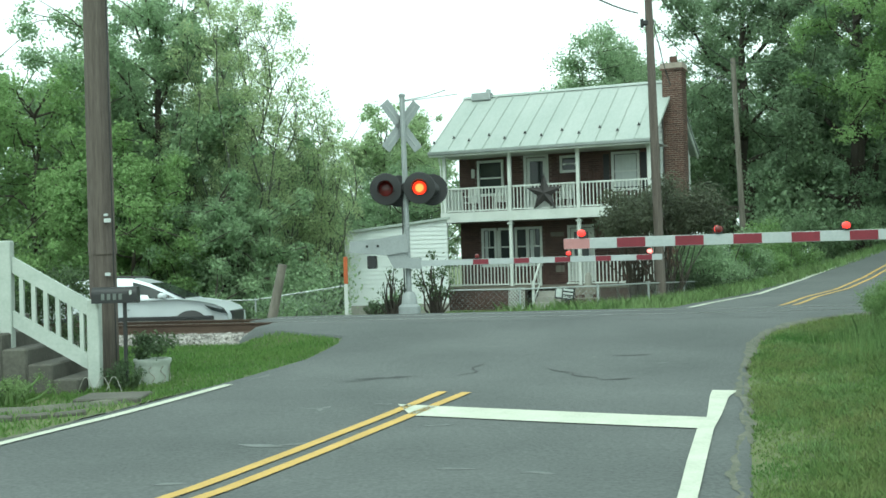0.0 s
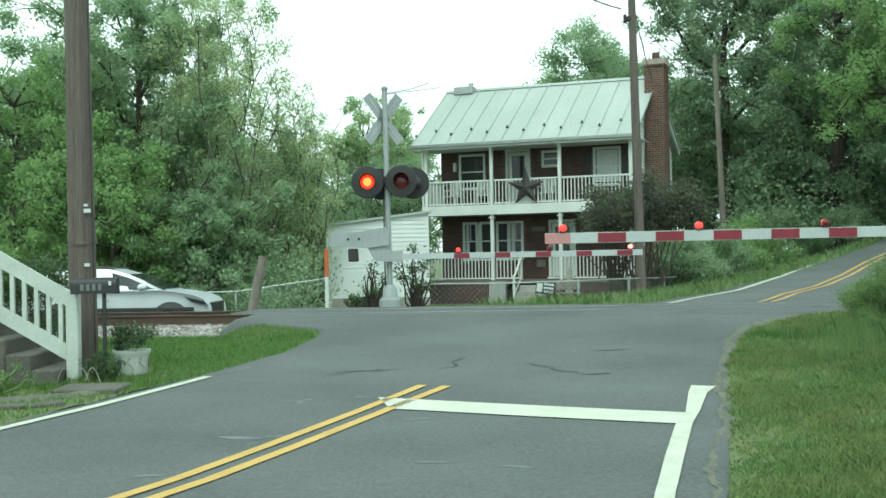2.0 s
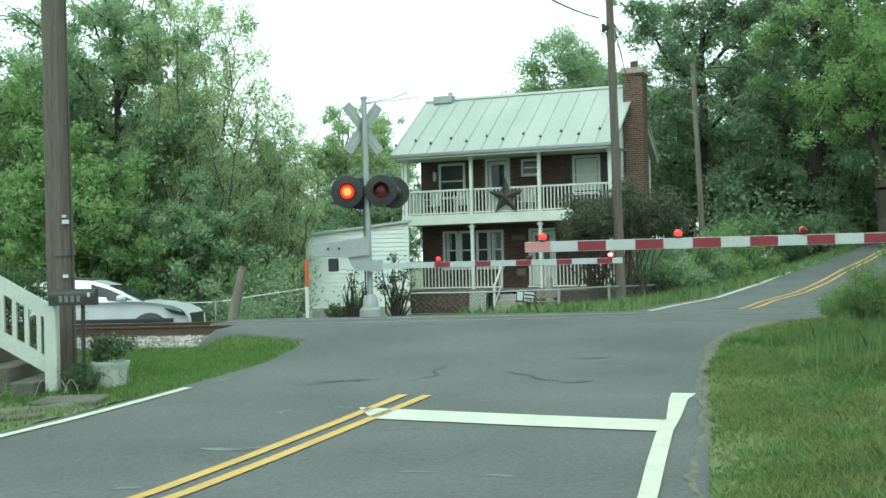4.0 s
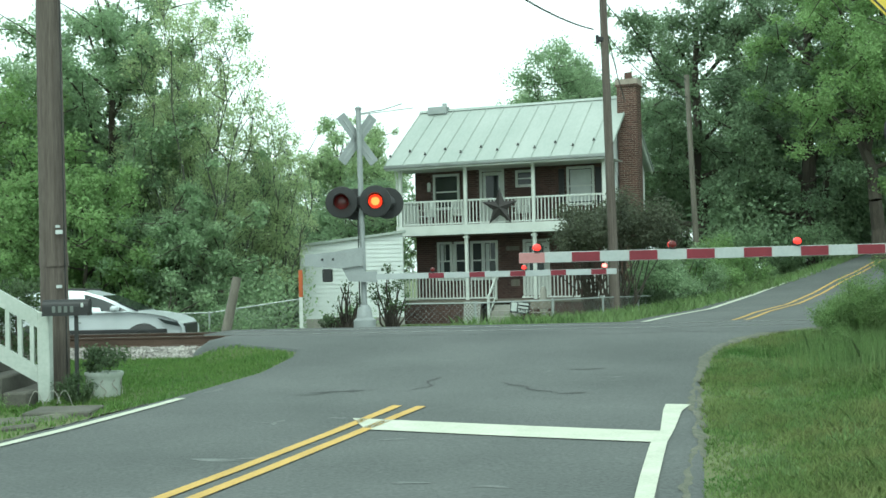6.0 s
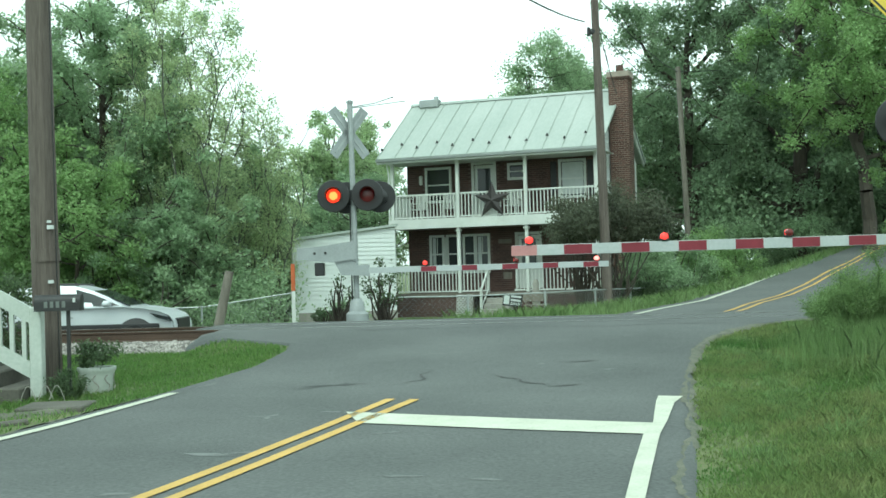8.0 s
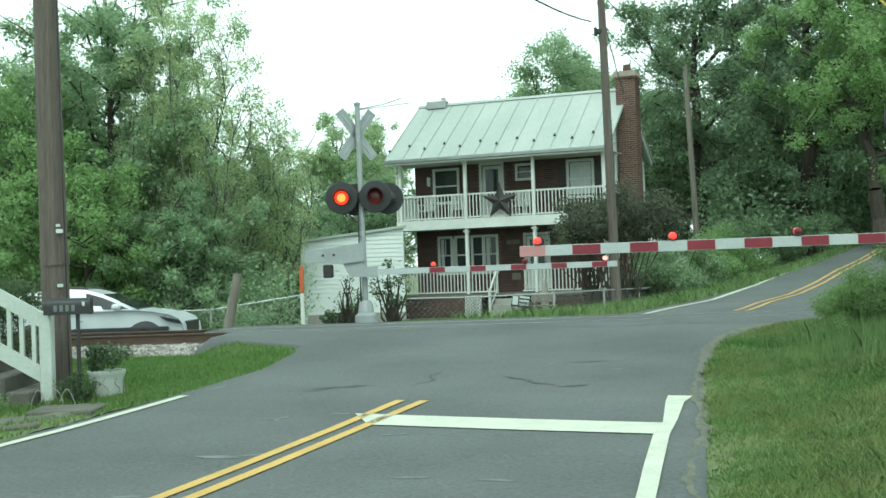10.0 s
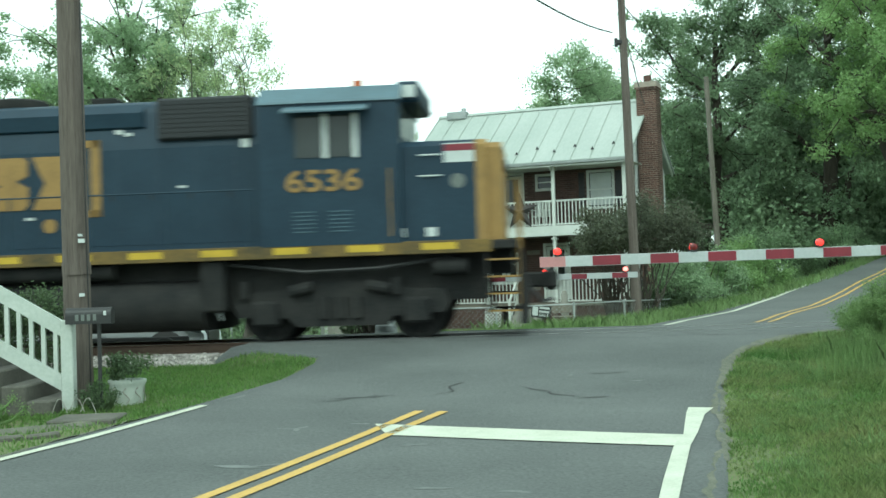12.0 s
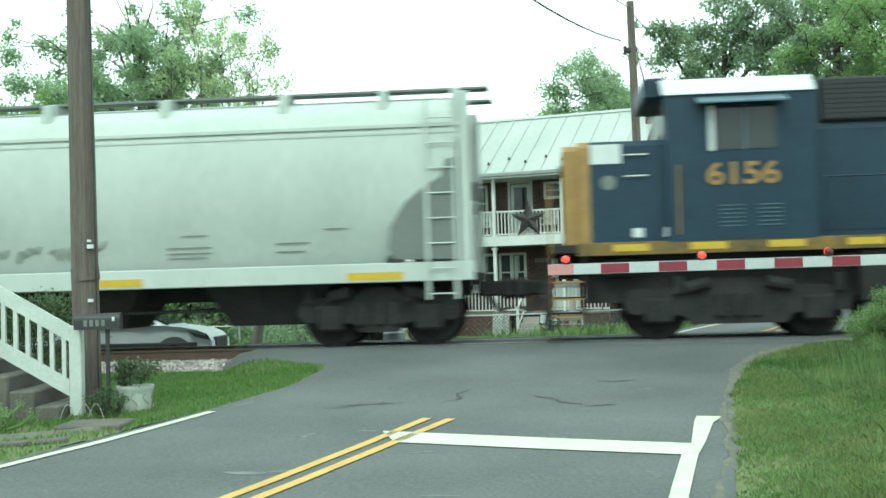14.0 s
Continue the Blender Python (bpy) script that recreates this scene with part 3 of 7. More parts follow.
def locomotive(digits, label, white_roof):
    """A four-axle road switcher, its cab at +x, rails at z 0, near side at -y."""
    L = thing("locomotive", None, label, "locomotive", "freight train")
    wheels = []
    # platform and sill
    part("platform", Geo().box(-8.3, -1.5, 1.42, 8.3, 1.5, 1.58, bevel=0.02).box(-8.2, -0.9, 1.0, 8.2, 0.9, 1.44), M_LOCOBLACK, L)
    for s in (-1, 1):
        sill = part("side_sill", Geo().box(-8.15, min(s * 1.46, s * 1.515), 1.37, 7.85, max(s * 1.46, s * 1.515), 1.60, bevel=0.01), M_SILL, L, "dull yellow side sill")
        x = -7.9
        while x < 7.4:
            part("reflector", Geo().box(x, min(s * 1.51, s * 1.522), 1.44, x + 0.62, max(s * 1.51, s * 1.522), 1.56), M_BRIGHTYEL, sill)
            x += 1.32
        part("skirt", Geo().prism([(-8.1, 1.38), (-4.1, 1.38), (-4.4, 1.30), (-8.1, 1.28)], "y", min(s * 1.45, s * 1.5), max(s * 1.45, s * 1.5)), M_LOCOBLACK, L)
    # long hood with rounded roof edges
    sect = [(-0.93, 1.58), (0.93, 1.58), (0.93, 4.14), (0.86, 4.30), (0.70, 4.40), (0.4, 4.44), (-0.4, 4.44), (-0.70, 4.40), (-0.86, 4.30), (-0.93, 4.14)]
    hood = part("long_hood", Geo().prism(sect, "x", -8.07, 3.76), M_BLUE, L, "dark blue long hood", True)
    part("hood_end", Geo().prism([(y * 0.985, z - 0.01) for y, z in sect], "x", -8.30, -8.065), M_LOCOYEL, L, "yellow hood end")
    part("number_board", Geo().box(-8.36, -0.55, 3.95, -8.29, 0.55, 4.2, bevel=0.02), M_LOCOYEL, L)
    for s in (-1, 1):
        ya = lambda d0, d1: (min(s * d0, s * d1), max(s * d0, s * d1))
        y0, y1 = ya(0.925, 0.945)
        for x0, x1, z0, z1, nm in ((-7.95, -5.85, 3.62, 4.14, "radiator_grille"), (-5.7, -3.5, 3.62, 4.14, "radiator_grille"), (-2.55, -0.6, 3.88, 4.13, "brake_grille"), (-0.5, 1.35, 3.88, 4.13, "brake_grille")):
            gr = part(nm, Geo().box(x0, y0, z0, x1, y1, z1), M_GRILLE, hood)
            k = 7 if z1 - z0 > 0.4 else 4
            sl = Geo()
            for i in range(k):
                z = z0 + (i + 0.5) * (z1 - z0) / k
                sl.box(x0, min(s * 0.94, s * 0.958), z - 0.012, x1, max(s * 0.94, s * 0.958), z + 0.012)
            tagged(part("slats", sl, M_GRILLE, gr), kind="stuff")
        # flared dynamic-brake section and filter hatch
        part("brake_flare", Geo().prism([(s * 0.9, 3.84), (s * 0.98, 3.9), (s * 1.02, 4.16), (s * 0.9, 4.32)], "x", -2.7, 1.5), M_BLUE, hood)
        fb = part("filter_box", Geo().box(1.75, min(s * 0.8, s * 1.02), 3.62, 3.55, max(s * 0.8, s * 1.02), 4.40, bevel=0.04), M_GRILLE, hood, "black intake filter box")
        for i in range(8):
            part("louvre", Geo().box(1.85, min(s * 1.01, s * 1.03), 3.68 + i * 0.085, 3.45, max(s * 1.01, s * 1.03), 3.71 + i * 0.085), M_GRILLE, fb)
        # doors along the hood, slightly proud, with latches
        xs_ = [-7.9 + 0.74 * i for i in range(16)]
        for x in xs_:
            d = part("hood_door", Geo().box(x, min(s * 0.925, s * 0.937), 1.72, x + 0.70, max(s * 0.925, s * 0.937), 3.5, bevel=0.004), M_BLUE, hood)
            part("latch", Geo().box(x + 0.60, min(s * 0.935, s * 0.955), 2.55, x + 0.63, max(s * 0.935, s * 0.955), 2.68), M_LOCOBLACK, d)
        if s < 0:
            # white stencils, flag patch, small placards
            for x, z, w, h in ((-5.3, 3.42, 0.2, 0.07), (-5.25, 3.38, 0.12, 0.04), (-6.5, 3.36, 0.12, 0.09), (-7.85, 1.98, 0.13, 0.09), (-7.3, 2.2, 0.1, 0.06), (-0.8, 2.25, 0.16, 0.05), (-3.2, 3.88, 0.16, 0.08), (0.95, 3.78, 0.14, 0.08), (1.12, 3.74, 0.14, 0.06), (3.3, 3.45, 0.16, 0.16), (2.1, 2.75, 0.16, 0.04)):
                part("placard", Geo().box(x, -0.955, z, x + w, -0.938, z + h), M_ARMWHITE, hood, "small white placard")
            fl = part("flag_patch", Geo().box(-6.75, -0.955, 2.78, -6.3, -0.938, 3.12), M_ARMWHITE, hood, "small white patch with a red band")
            part("red_band", Geo().box(-6.75, -0.958, 2.96, -6.3, -0.95, 3.12), M_RED, fl)
            part("triangle", Geo().prism([(-3.78, 3.42), (-3.66, 3.1), (-3.60, 3.1), (-3.50, 3.42)], "y", -0.955, -0.938), M_ARMWHITE, hood)
    # reporting emblem: brackets, abstract letter shapes and dots on both sides
    for s in (-1, 1):
        em = thing("emblem", pose(-1.16, s * 0.945, 0, 0, 0, 0 if s < 0 else 180), "")
        em.parent = L
        for sx in (-1, 1):
            g = Geo()
            g.box(min(sx * 1.81, sx * 1.62), -0.012, 2.27, max(sx * 1.81, sx * 1.62), 0.004, 3.69)
            g.box(min(sx * 1.81, sx * 1.47), -0.012, 3.56, max(sx * 1.81, sx * 1.47), 0.004, 3.69)
            g.box(min(sx * 1.81, sx * 1.42), -0.012, 2.27, max(sx * 1.81, sx * 1.42), 0.004, 2.40)
            part("bracket", g, M_LOCOYEL, em, "yellow square bracket")
            for dx in (0.82, 1.22):
                part("dot", Geo().cyl((sx * dx, -0.012, 2.13), (sx * dx, 0.004, 2.13), 0.13, n=20), M_LOCOYEL, em)
        ring = Geo()
        rp = [(-0.82 + 0.50 * r * math.cos(radians(15 * k)), y, 2.93 + 0.49 * r * math.sin(radians(15 * k))) for r, y in ((1, 0.004), (1, -0.012), (0.52, -0.012), (0.52, 0.004)) for k in range(24)]
        ring.add(rp, [(q * 24 + k, q * 24 + (k + 1) % 24, ((q + 1) % 4) * 24 + (k + 1) % 24, ((q + 1) % 4) * 24 + k) for q in range(4) for k in range(24)])
        part("emblem_shape", ring, M_LOCOYEL, em, "plain yellow ring")
        blk = Geo()
        blk.prism([(-0.34, 2.52), (-0.26, 2.44), (0.32, 2.44), (0.42, 2.54), (0.42, 2.86), (0.2, 2.98), (0.42, 3.08), (0.42, 3.34), (0.34, 3.42), (-0.24, 3.42), (-0.34, 3.32), (-0.34, 3.0), (-0.1, 2.90), (-0.34, 2.80)], "y", -0.012, 0.004)
        part("emblem_shape", blk, M_LOCOYEL, em, "plain yellow notched block")
        bow = Geo()
        bow.prism([(0.50, 2.44), (1.30, 2.44), (1.06, 2.93), (1.30, 3.42), (0.50, 3.42), (0.74, 2.93)], "y", -0.012, 0.004)
        part("emblem_shape", bow, M_LOCOYEL, em, "plain yellow waisted block")
    # fans, stack, horn
    for x in (-6.85, -5.5, -4.15, -1.3):
        f = part("cooling_fan", Geo().lathe([(0.60, 4.38), (0.62, 4.46), (0.60, 4.58), (0.52, 4.62), (0.3, 4.64)], 28, 0, pose(x, 0, 0)), M_LOCOBLACK, L, "round roof cooling fan", True)
        part("hub", Geo().cyl((x, 0, 4.63), (x, 0, 4.66), 0.14, n=12), M_GRILLE, f)
    part("exhaust_outlet", Geo().box(0.2, -0.3, 4.42, 0.75, 0.3, 4.58, bevel=0.03), M_LOCOBLACK, L)
    g = Geo().box(-3.0, -0.05, 4.42, -2.4, 0.05, 4.52)
    for dy, ln in ((-0.2, 0.5), (0, 0.4), (0.2, 0.45)):
        g.cyl((-2.95, dy, 4.56), (-2.95 + ln, dy, 4.56), 0.03, 0.09, 10)
    part("horn", g, M_BLACK, L)
    # electrical cabinet step between hood and cab, then the cab
    cabg = [(-1.52, 1.58), (1.52, 1.58), (1.52, 4.12), (1.18, 4.36), (0.5, 4.46), (-0.5, 4.46), (-1.18, 4.36), (-1.52, 4.12)]
    cab = part("cab", Geo().prism(cabg, "x", 3.76, 6.28), M_BLUE, L, "dark blue cab", True)
    part("cab_roof", Geo().prism([(1.56, 4.11), (1.2, 4.375), (0.5, 4.475), (-0.5, 4.475), (-1.2, 4.375), (-1.56, 4.11), (-1.54, 4.15), (-1.2, 4.43), (-0.5, 4.53), (0.5, 4.53), (1.2, 4.43), (1.54, 4.15)], "x", 3.74, 6.32), M_ARMWHITE if white_roof else M_BLUEGREY, cab, "white cab roof" if white_roof else "faded blue cab roof")
    for s in (-1, 1):
        lo, hi = min(s * 1.515, s * 1.535), max(s * 1.515, s * 1.535)
        win = part("cab_window", Geo().box(4.42, lo, 3.14, 5.52, hi, 3.88), M_GLASS, cab, "dark cab side window")
        for x in (4.92, 5.46):
            grey = white_roof and x < 5
            part("window_post", Geo().box(x, min(s * 1.53, s * 1.56), 3.12, x + (0.03 if grey else 0.09), max(s * 1.53, s * 1.56), 3.9), M_BLUEGREY if grey else M_ARMWHITE, win, "grey window post" if grey else "white window post")
        part("sunshade", Geo().prism([(s * 1.52, 4.02), (s * 1.88, 3.90), (s * 1.88, 3.93), (s * 1.52, 4.06)], "x", 4.25, 5.75), M_BLUEGREY, cab, "grey-blue window awning")
        num = text_mesh(digits, 0.40, 1.22 if white_roof else 1.34, 0.01, M_LOCOYEL, 0.02)
        n = part("road_number", num, None, cab, "yellow cab number", at=pose(4.24, -1.53, 2.53) if s < 0 else pose(5.6, 1.53, 2.53, 0, 0, 180))
        for i in range(6):
            for lx in (4.35, 5.0):
                part("louvre", Geo().box(lx, lo, 1.82 + 0.07 * i, lx + 0.4, hi, 1.835 + 0.07 * i), M_BLUEGREY, cab)
        part("grab_rail", Geo().tube([(6.1, s * 1.6, 1.7), (6.1, s * 1.6, 2.9)], 0.016), M_LOCOYEL, cab)
    part("windshield", Geo().box(6.27, -1.2, 3.5, 6.30, -0.2, 4.05).box(6.27, 0.2, 3.5, 6.30, 1.2, 4.05), M_GLASS, cab)
    part("number_board", Geo().box(6.2, -1.1, 4.12, 6.62, 1.1, 4.5, bevel=0.04), M_BLUE, cab, "headlight and number board housing")
    part("number_panel", Geo().box(6.05, -1.16, 4.2, 6.55, -1.10, 4.42), M_ARMWHITE, cab, "white number panel")
    part("beacon", Geo().cyl((5.4, -0.4, 4.5), (5.4, -0.4, 4.66), 0.09, n=12), M_ORANGE, cab, "orange roof beacon")
    # short nose
    ns = [(-1.35, 1.58), (1.35, 1.58), (1.35, 3.28), (1.25, 3.38), (-1.25, 3.38), (-1.35, 3.28)]
    nose = part("short_hood", Geo().prism(ns, "x", 6.28, 7.6), M_BLUE, L, "dark blue nose")
    part("nose_front", Geo().prism(ns, "x", 7.6, 7.80).prism([(y * 0.93, 1.58 + (z - 1.58) * 0.97) for y, z in ns], "x", 7.80, 8.06), M_LOCOYEL, nose, "yellow nose front")
    part("headlight", Geo().cyl((8.05, -0.15, 3.0), (8.12, -0.15, 3.0), 0.1).cyl((8.05, 0.15, 3.0), (8.12, 0.15, 3.0), 0.1), M_BLACK, nose)
    for s in (-1, 1):
        lo, hi = min(s * 1.345, s * 1.362), max(s * 1.345, s * 1.362)
        pl = part("placard", Geo().box(7.05, lo, 2.98, 7.58, hi, 3.32), M_ARMWHITE, nose, "white placard" if white_roof else "white placard with a red band")
        if not white_roof:
            part("red_band", Geo().box(7.05, min(s * 1.36, s * 1.366), 3.18, 7.58, max(s * 1.36, s * 1.366), 3.3), M_RED, pl)
        part("seal", Geo().cyl((7.28, s * 1.34, 2.65), (7.28, s * 1.362, 2.65), 0.13, n=16), M_HOPPERGREY, nose, "round grey seal")
        for x in (6.5, 7.05):
            part("placard", Geo().box(x - 0.35, lo, 1.68, x - 0.17, hi, 1.84), M_ARMWHITE, nose)
        part("grab_rail", Geo().tube([(6.6, s * 1.40, 2.75), (7.0, s * 1.40, 2.75)], 0.015).tube([(6.6, s * 1.40, 3.12), (7.0, s * 1.40, 3.12)], 0.015), M_ARMWHITE, nose)
    # handrails along the walkway
    for s in (-1, 1):
        rl = Geo().tube([(-8.2, s * 1.47, 2.62), (3.6, s * 1.47, 2.62)], 0.017)
        for x in np.linspace(-8.15, 3.5, 9):
            rl.tube([(x, s * 1.47, 1.58), (x, s * 1.47, 2.62)], 0.017)
        part("handrail", rl, M_BLUE, L)
        for e in (-1, 1):
            x = e * 8.32
            er = Geo().tube([(x, s * 1.42, 0.45), (x, s * 1.42, 2.65), (x, s * 0.5, 2.65), (x, s * 0.5, 1.6)], 0.02)
            part("end_rail", er, M_LOCOYEL, L, "yellow end handrail")
            for x0, x1 in ((7.72, 7.76), (8.33, 8.37)):
                part("step_plate", Geo().box(min(e * x0, e * x1), min(s * 1.05, s * 1.48), 0.28, max(e * x0, e * x1), max(s * 1.05, s * 1.48), 1.42), M_LOCOBLACK, L)
            for i in range(4):
                tr = part("step_tread", Geo().box(min(e * 7.76, e * 8.33), min(s * 1.05, s * 1.475), 0.32 + 0.3 * i, max(e * 7.76, e * 8.33), max(s * 1.05, s * 1.475), 0.35 + 0.3 * i), M_LOCOBLACK, L)
                part("step_edge", Geo().box(min(e * 7.78, e * 8.32), min(s * 1.475, s * 1.49), 0.32 + 0.3 * i, max(e * 7.78, e * 8.32), max(s * 1.475, s * 1.49), 0.352 + 0.3 * i), M_LOCOYEL, tr)
    for e in (-1, 1):
        coupler(L, e * 8.3, e)
        pl = Geo().prism([(-1.45, 0.10), (1.45, 0.10), (1.35, 0.95), (-1.35, 0.95)], "x", min(e * 8.3, e * 8.45), max(e * 8.3, e * 8.45))
        part("pilot", pl, M_LOCOBLACK, L)
    # fuel tank, air reservoirs
    tank = [(-1.42, 0.56), (-1.36, 0.34), (-1.2, 0.18), (-0.98, 0.12), (0.98, 0.12), (1.2, 0.18), (1.36, 0.34), (1.42, 0.56), (1.36, 0.80), (1.2, 0.97), (0.98, 1.04), (-0.98, 1.04), (-1.2, 0.97), (-1.36, 0.80)]
    part("fuel_tank", Geo().prism(tank, "x", -3.0, 2.65), M_LOCOBLACK, L, "black rounded fuel tank", True)
    for s in (-1, 1):
        part("air_reservoir", Geo().cyl((-3.0, s * 1.2, 1.25), (1.0, s * 1.2, 1.25), 0.16, n=14), M_LOCOBLACK, L, smooth=True)
        pp = Geo().tube([(2.75, s * 1.3, 1.2), (2.78, s * 1.3, 0.7), (2.9, s * 1.25, 0.4)], 0.03).tube([(2.9, s * 1.3, 1.2), (2.95, s * 1.3, 0.3)], 0.02)
        part("pipe", pp, M_ALU, L)
    for x0, x1 in ((-7.7, -3.1), (2.75, 7.7)):
        part("underframe", Geo().box(x0, -1.0, 0.55, x1, 1.0, 1.42), M_LOCOBLACK, L)
    for x in (-5.1, 5.1):
        truck(L, x, wheels)
        for s in (-1, 1):
            part("sand_box", Geo().box(x - 2.5, min(s * 1.0, s * 1.4), 0.45, x - 2.05, max(s * 1.0, s * 1.4), 1.38, bevel=0.04), M_LOCOBLACK, L)
            part("brake_cylinder", Geo().cyl((x + 1.7, s * 1.25, 1.15), (x + 2.3, s * 1.25, 1.15), 0.15, n=14), M_LOCOBLACK, L, smooth=True)
            part("cable_run", Geo().tube([(x - 2.0, s * 1.3, 1.3), (x - 0.6, s * 1.34, 1.12), (x + 0.7, s * 1.34, 1.15), (x + 2.0, s * 1.3, 1.3)], 0.035), M_BLACK, L)
    return L, wheels


def hopper():
    """A covered hopper wagon with rounded sides, rails at z 0."""
    L = thing("hopper_wagon", None, "pale grey covered hopper wagon with roof walkway and faint graffiti", "freight wagon", "freight train")
    wheels = []
    sect = [(-1.2, 1.35), (1.2, 1.35), (1.50, 2.1), (1.58, 2.9), (1.55, 3.6), (1.46, 3.98), (1.2, 4.24), (0.6, 4.38), (-0.6, 4.38), (-1.2, 4.24), (-1.46, 3.98), (-1.55, 3.6), (-1.58, 2.9), (-1.50, 2.1)]
    g = Geo()
    n = len(sect)
    g.prism(sect, "x", -7.0, 7.0)
    body = part("body", g, M_HOPPER, L, "rounded pale grey body", True)
    for e in (-1, 1):
        # sloped end sheet: shrinks downward towards the truck
        p0 = [(e * 7.0, y, z) for y, z in sect]
        p1 = [(e * (8.45 if z > 3.2 else 7.0 + 1.45 * max(0, (z - 1.35) / 1.85)), y, z) for y, z in sect]
        gg = Geo().add(p0 + p1, [tuple(range(n)), tuple(range(n, 2 * n))] + [(i, (i + 1) % n, n + (i + 1) % n, n + i) for i in range(n)])
        part("end_sheet", gg, M_HOPPER, L, "sloping end sheet", True)
        for s in (-1, 1):
            # plate laid over the side, its dark grey standing in for the recess's shade
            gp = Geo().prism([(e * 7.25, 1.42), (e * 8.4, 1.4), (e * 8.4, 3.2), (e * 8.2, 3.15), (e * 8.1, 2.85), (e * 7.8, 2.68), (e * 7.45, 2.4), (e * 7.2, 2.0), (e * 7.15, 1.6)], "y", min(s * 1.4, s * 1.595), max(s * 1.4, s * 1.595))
            part("recess_shade_plate", gp, M_HOPPERGREY, L, "dark grey plate standing for the shaded end recess")
            lad = Geo()
            for x in (7.85, 8.35):
                lad.box(e * x - 0.03, min(s * 1.56, s * 1.64), 0.7, e * x + 0.03, max(s * 1.56, s * 1.64), 4.3)
            part("ladder_rail", lad, M_HOPPER, L)
            for i in range(8):
                part("rung", Geo().tube([(e * 7.85, s * 1.62, 0.8 + 0.44 * i), (e * 8.35, s * 1.62, 0.8 + 0.44 * i)], 0.016), M_HOPPER, L)
            part("corner_post", Geo().box(min(e * 8.42, e * 8.62), min(s * 1.35, s * 1.55), 1.1, max(e * 8.42, e * 8.62), max(s * 1.35, s * 1.55), 4.35, bevel=0.02), M_HOPPER, L)
            bw = Geo().tube([(e * 8.66, s * 1.5, 1.2), (e * 8.66, s * 1.5, 2.4), (e * 8.66, s * 0.3, 2.4), (e * 8.66, s * 0.3, 1.2)], 0.02)
            part("end_rail", bw, M_HOPPER, L)
        part("end_platform", Geo().box(min(e * 7.0, e * 8.7), -1.5, 1.02, max(e * 7.0, e * 8.7), 1.5, 1.16), M_LOCOBLACK, L)
        part("brake_gear", Geo().cyl((e * 8.62, -0.8, 2.5), (e * 8.70, -0.8, 2.5), 0.3, n=18).box(min(e * 8.4, e * 8.6), -1.1, 1.2, max(e * 8.4, e * 8.6), -0.4, 2.2), M_LOCOBLACK, L)
        coupler(L, e * 8.6, e)
    for s in (-1, 1):
        part("side_sill", Geo().box(-8.65, min(s * 1.42, s * 1.56), 1.02, 8.65, max(s * 1.42, s * 1.56), 1.36, bevel=0.015), M_HOPPER, L)
        part("top_chord", Geo().box(-8.5, min(s * 1.44, s * 1.56), 3.74, 8.5, max(s * 1.44, s * 1.56), 3.80).box(-8.5, min(s * 1.46, s * 1.56), 3.62, 8.5, max(s * 1.46, s * 1.56), 3.66), M_HOPPER, L)
        for x in (-6.8, -2.4, 2.2, 6.9):
            part("reflector", Geo().box(x - 0.5, min(s * 1.55, s * 1.567), 1.06, x + 0.5, max(s * 1.55, s * 1.567), 1.2), M_BRIGHTYEL, L)
        if s < 0:
            for x, z, w in ((3.4, 1.93, 0.45), (3.1, 1.72, 0.8), (3.1, 1.62, 0.8), (3.1, 1.54, 0.7), (5.1, 1.75, 0.6), (5.1, 1.6, 0.5), (6.0, 1.98, 0.4)):
                y = -float(np.interp(z, [1.35, 2.1, 2.9], [1.2, 1.5, 1.58]))
                part("stencil_bar", Geo().box(x, y - 0.012, z, x + w, y + 0.05, z + 0.035), M_HOPPERGREY, L, "small unreadable dark stencil")
            rng = np.random.default_rng(8)
            x = -2.2
            for i in range(7):
                pts = []
                for k in range(6):
                    z = 1.55 + 0.25 * rng.random() + 0.18 * (k % 2)
                    pts.append((x + k * 0.09, -float(np.interp(z, [1.35, 2.1], [1.2, 1.5])) - 0.01, z))
                part("graffiti_stroke", Geo().tube(pts, 0.018, 5), M_LEAF_S, L, "faint green scrawl")
                x += 0.62
        rw = Geo().box(-8.6, min(s * 0.55, s * 0.95), 4.47, 8.95, max(s * 0.55, s * 0.95), 4.51)
        part("roof_walkway", rw, M_HOPPERGREY, L, "grey roof walkway grating")
        for x in (-7.6, -5.6, -3.6, -1.4, 0.8, 3.0, 5.2, 7.0, 8.3):
            part("walkway_bracket", Geo().prism([(s * 0.55, 4.3), (s * 1.35, 4.1), (s * 1.35, 4.42), (s * 0.95, 4.5), (s * 0.55, 4.5)], "x", x, x + 0.14), M_HOPPER, L)
    part("hatch", Geo().box(-8.0, -0.35, 4.34, 8.0, 0.35, 4.44, bevel=0.03), M_HOPPER, L)
    for x in (-5.0, -1.9, 1.3, 4.85):
        gg = Geo()
        b = [(-1.35, -1.35), (1.35, -1.35), (1.35, 1.35), (-1.35, 1.35)]
        c = [(-0.75, -0.8), (0.75, -0.8), (0.75, 0.8), (-0.75, 0.8)]
        gg.add([(x + q[0], q[1], 1.36) for q in b] + [(x + q[0], q[1], 0.30) for q in c], [(0, 1, 2, 3), (4, 5, 6, 7)] + [(i, (i + 1) % 4, 4 + (i + 1) % 4, 4 + i) for i in range(4)])
        part("discharge_hopper", gg, M_LOCOBLACK, L, "dark discharge chute")
    part("centre_sill", Geo().box(-8.5, -0.25, 0.75, 8.5, 0.25, 1.2), M_LOCOBLACK, L)
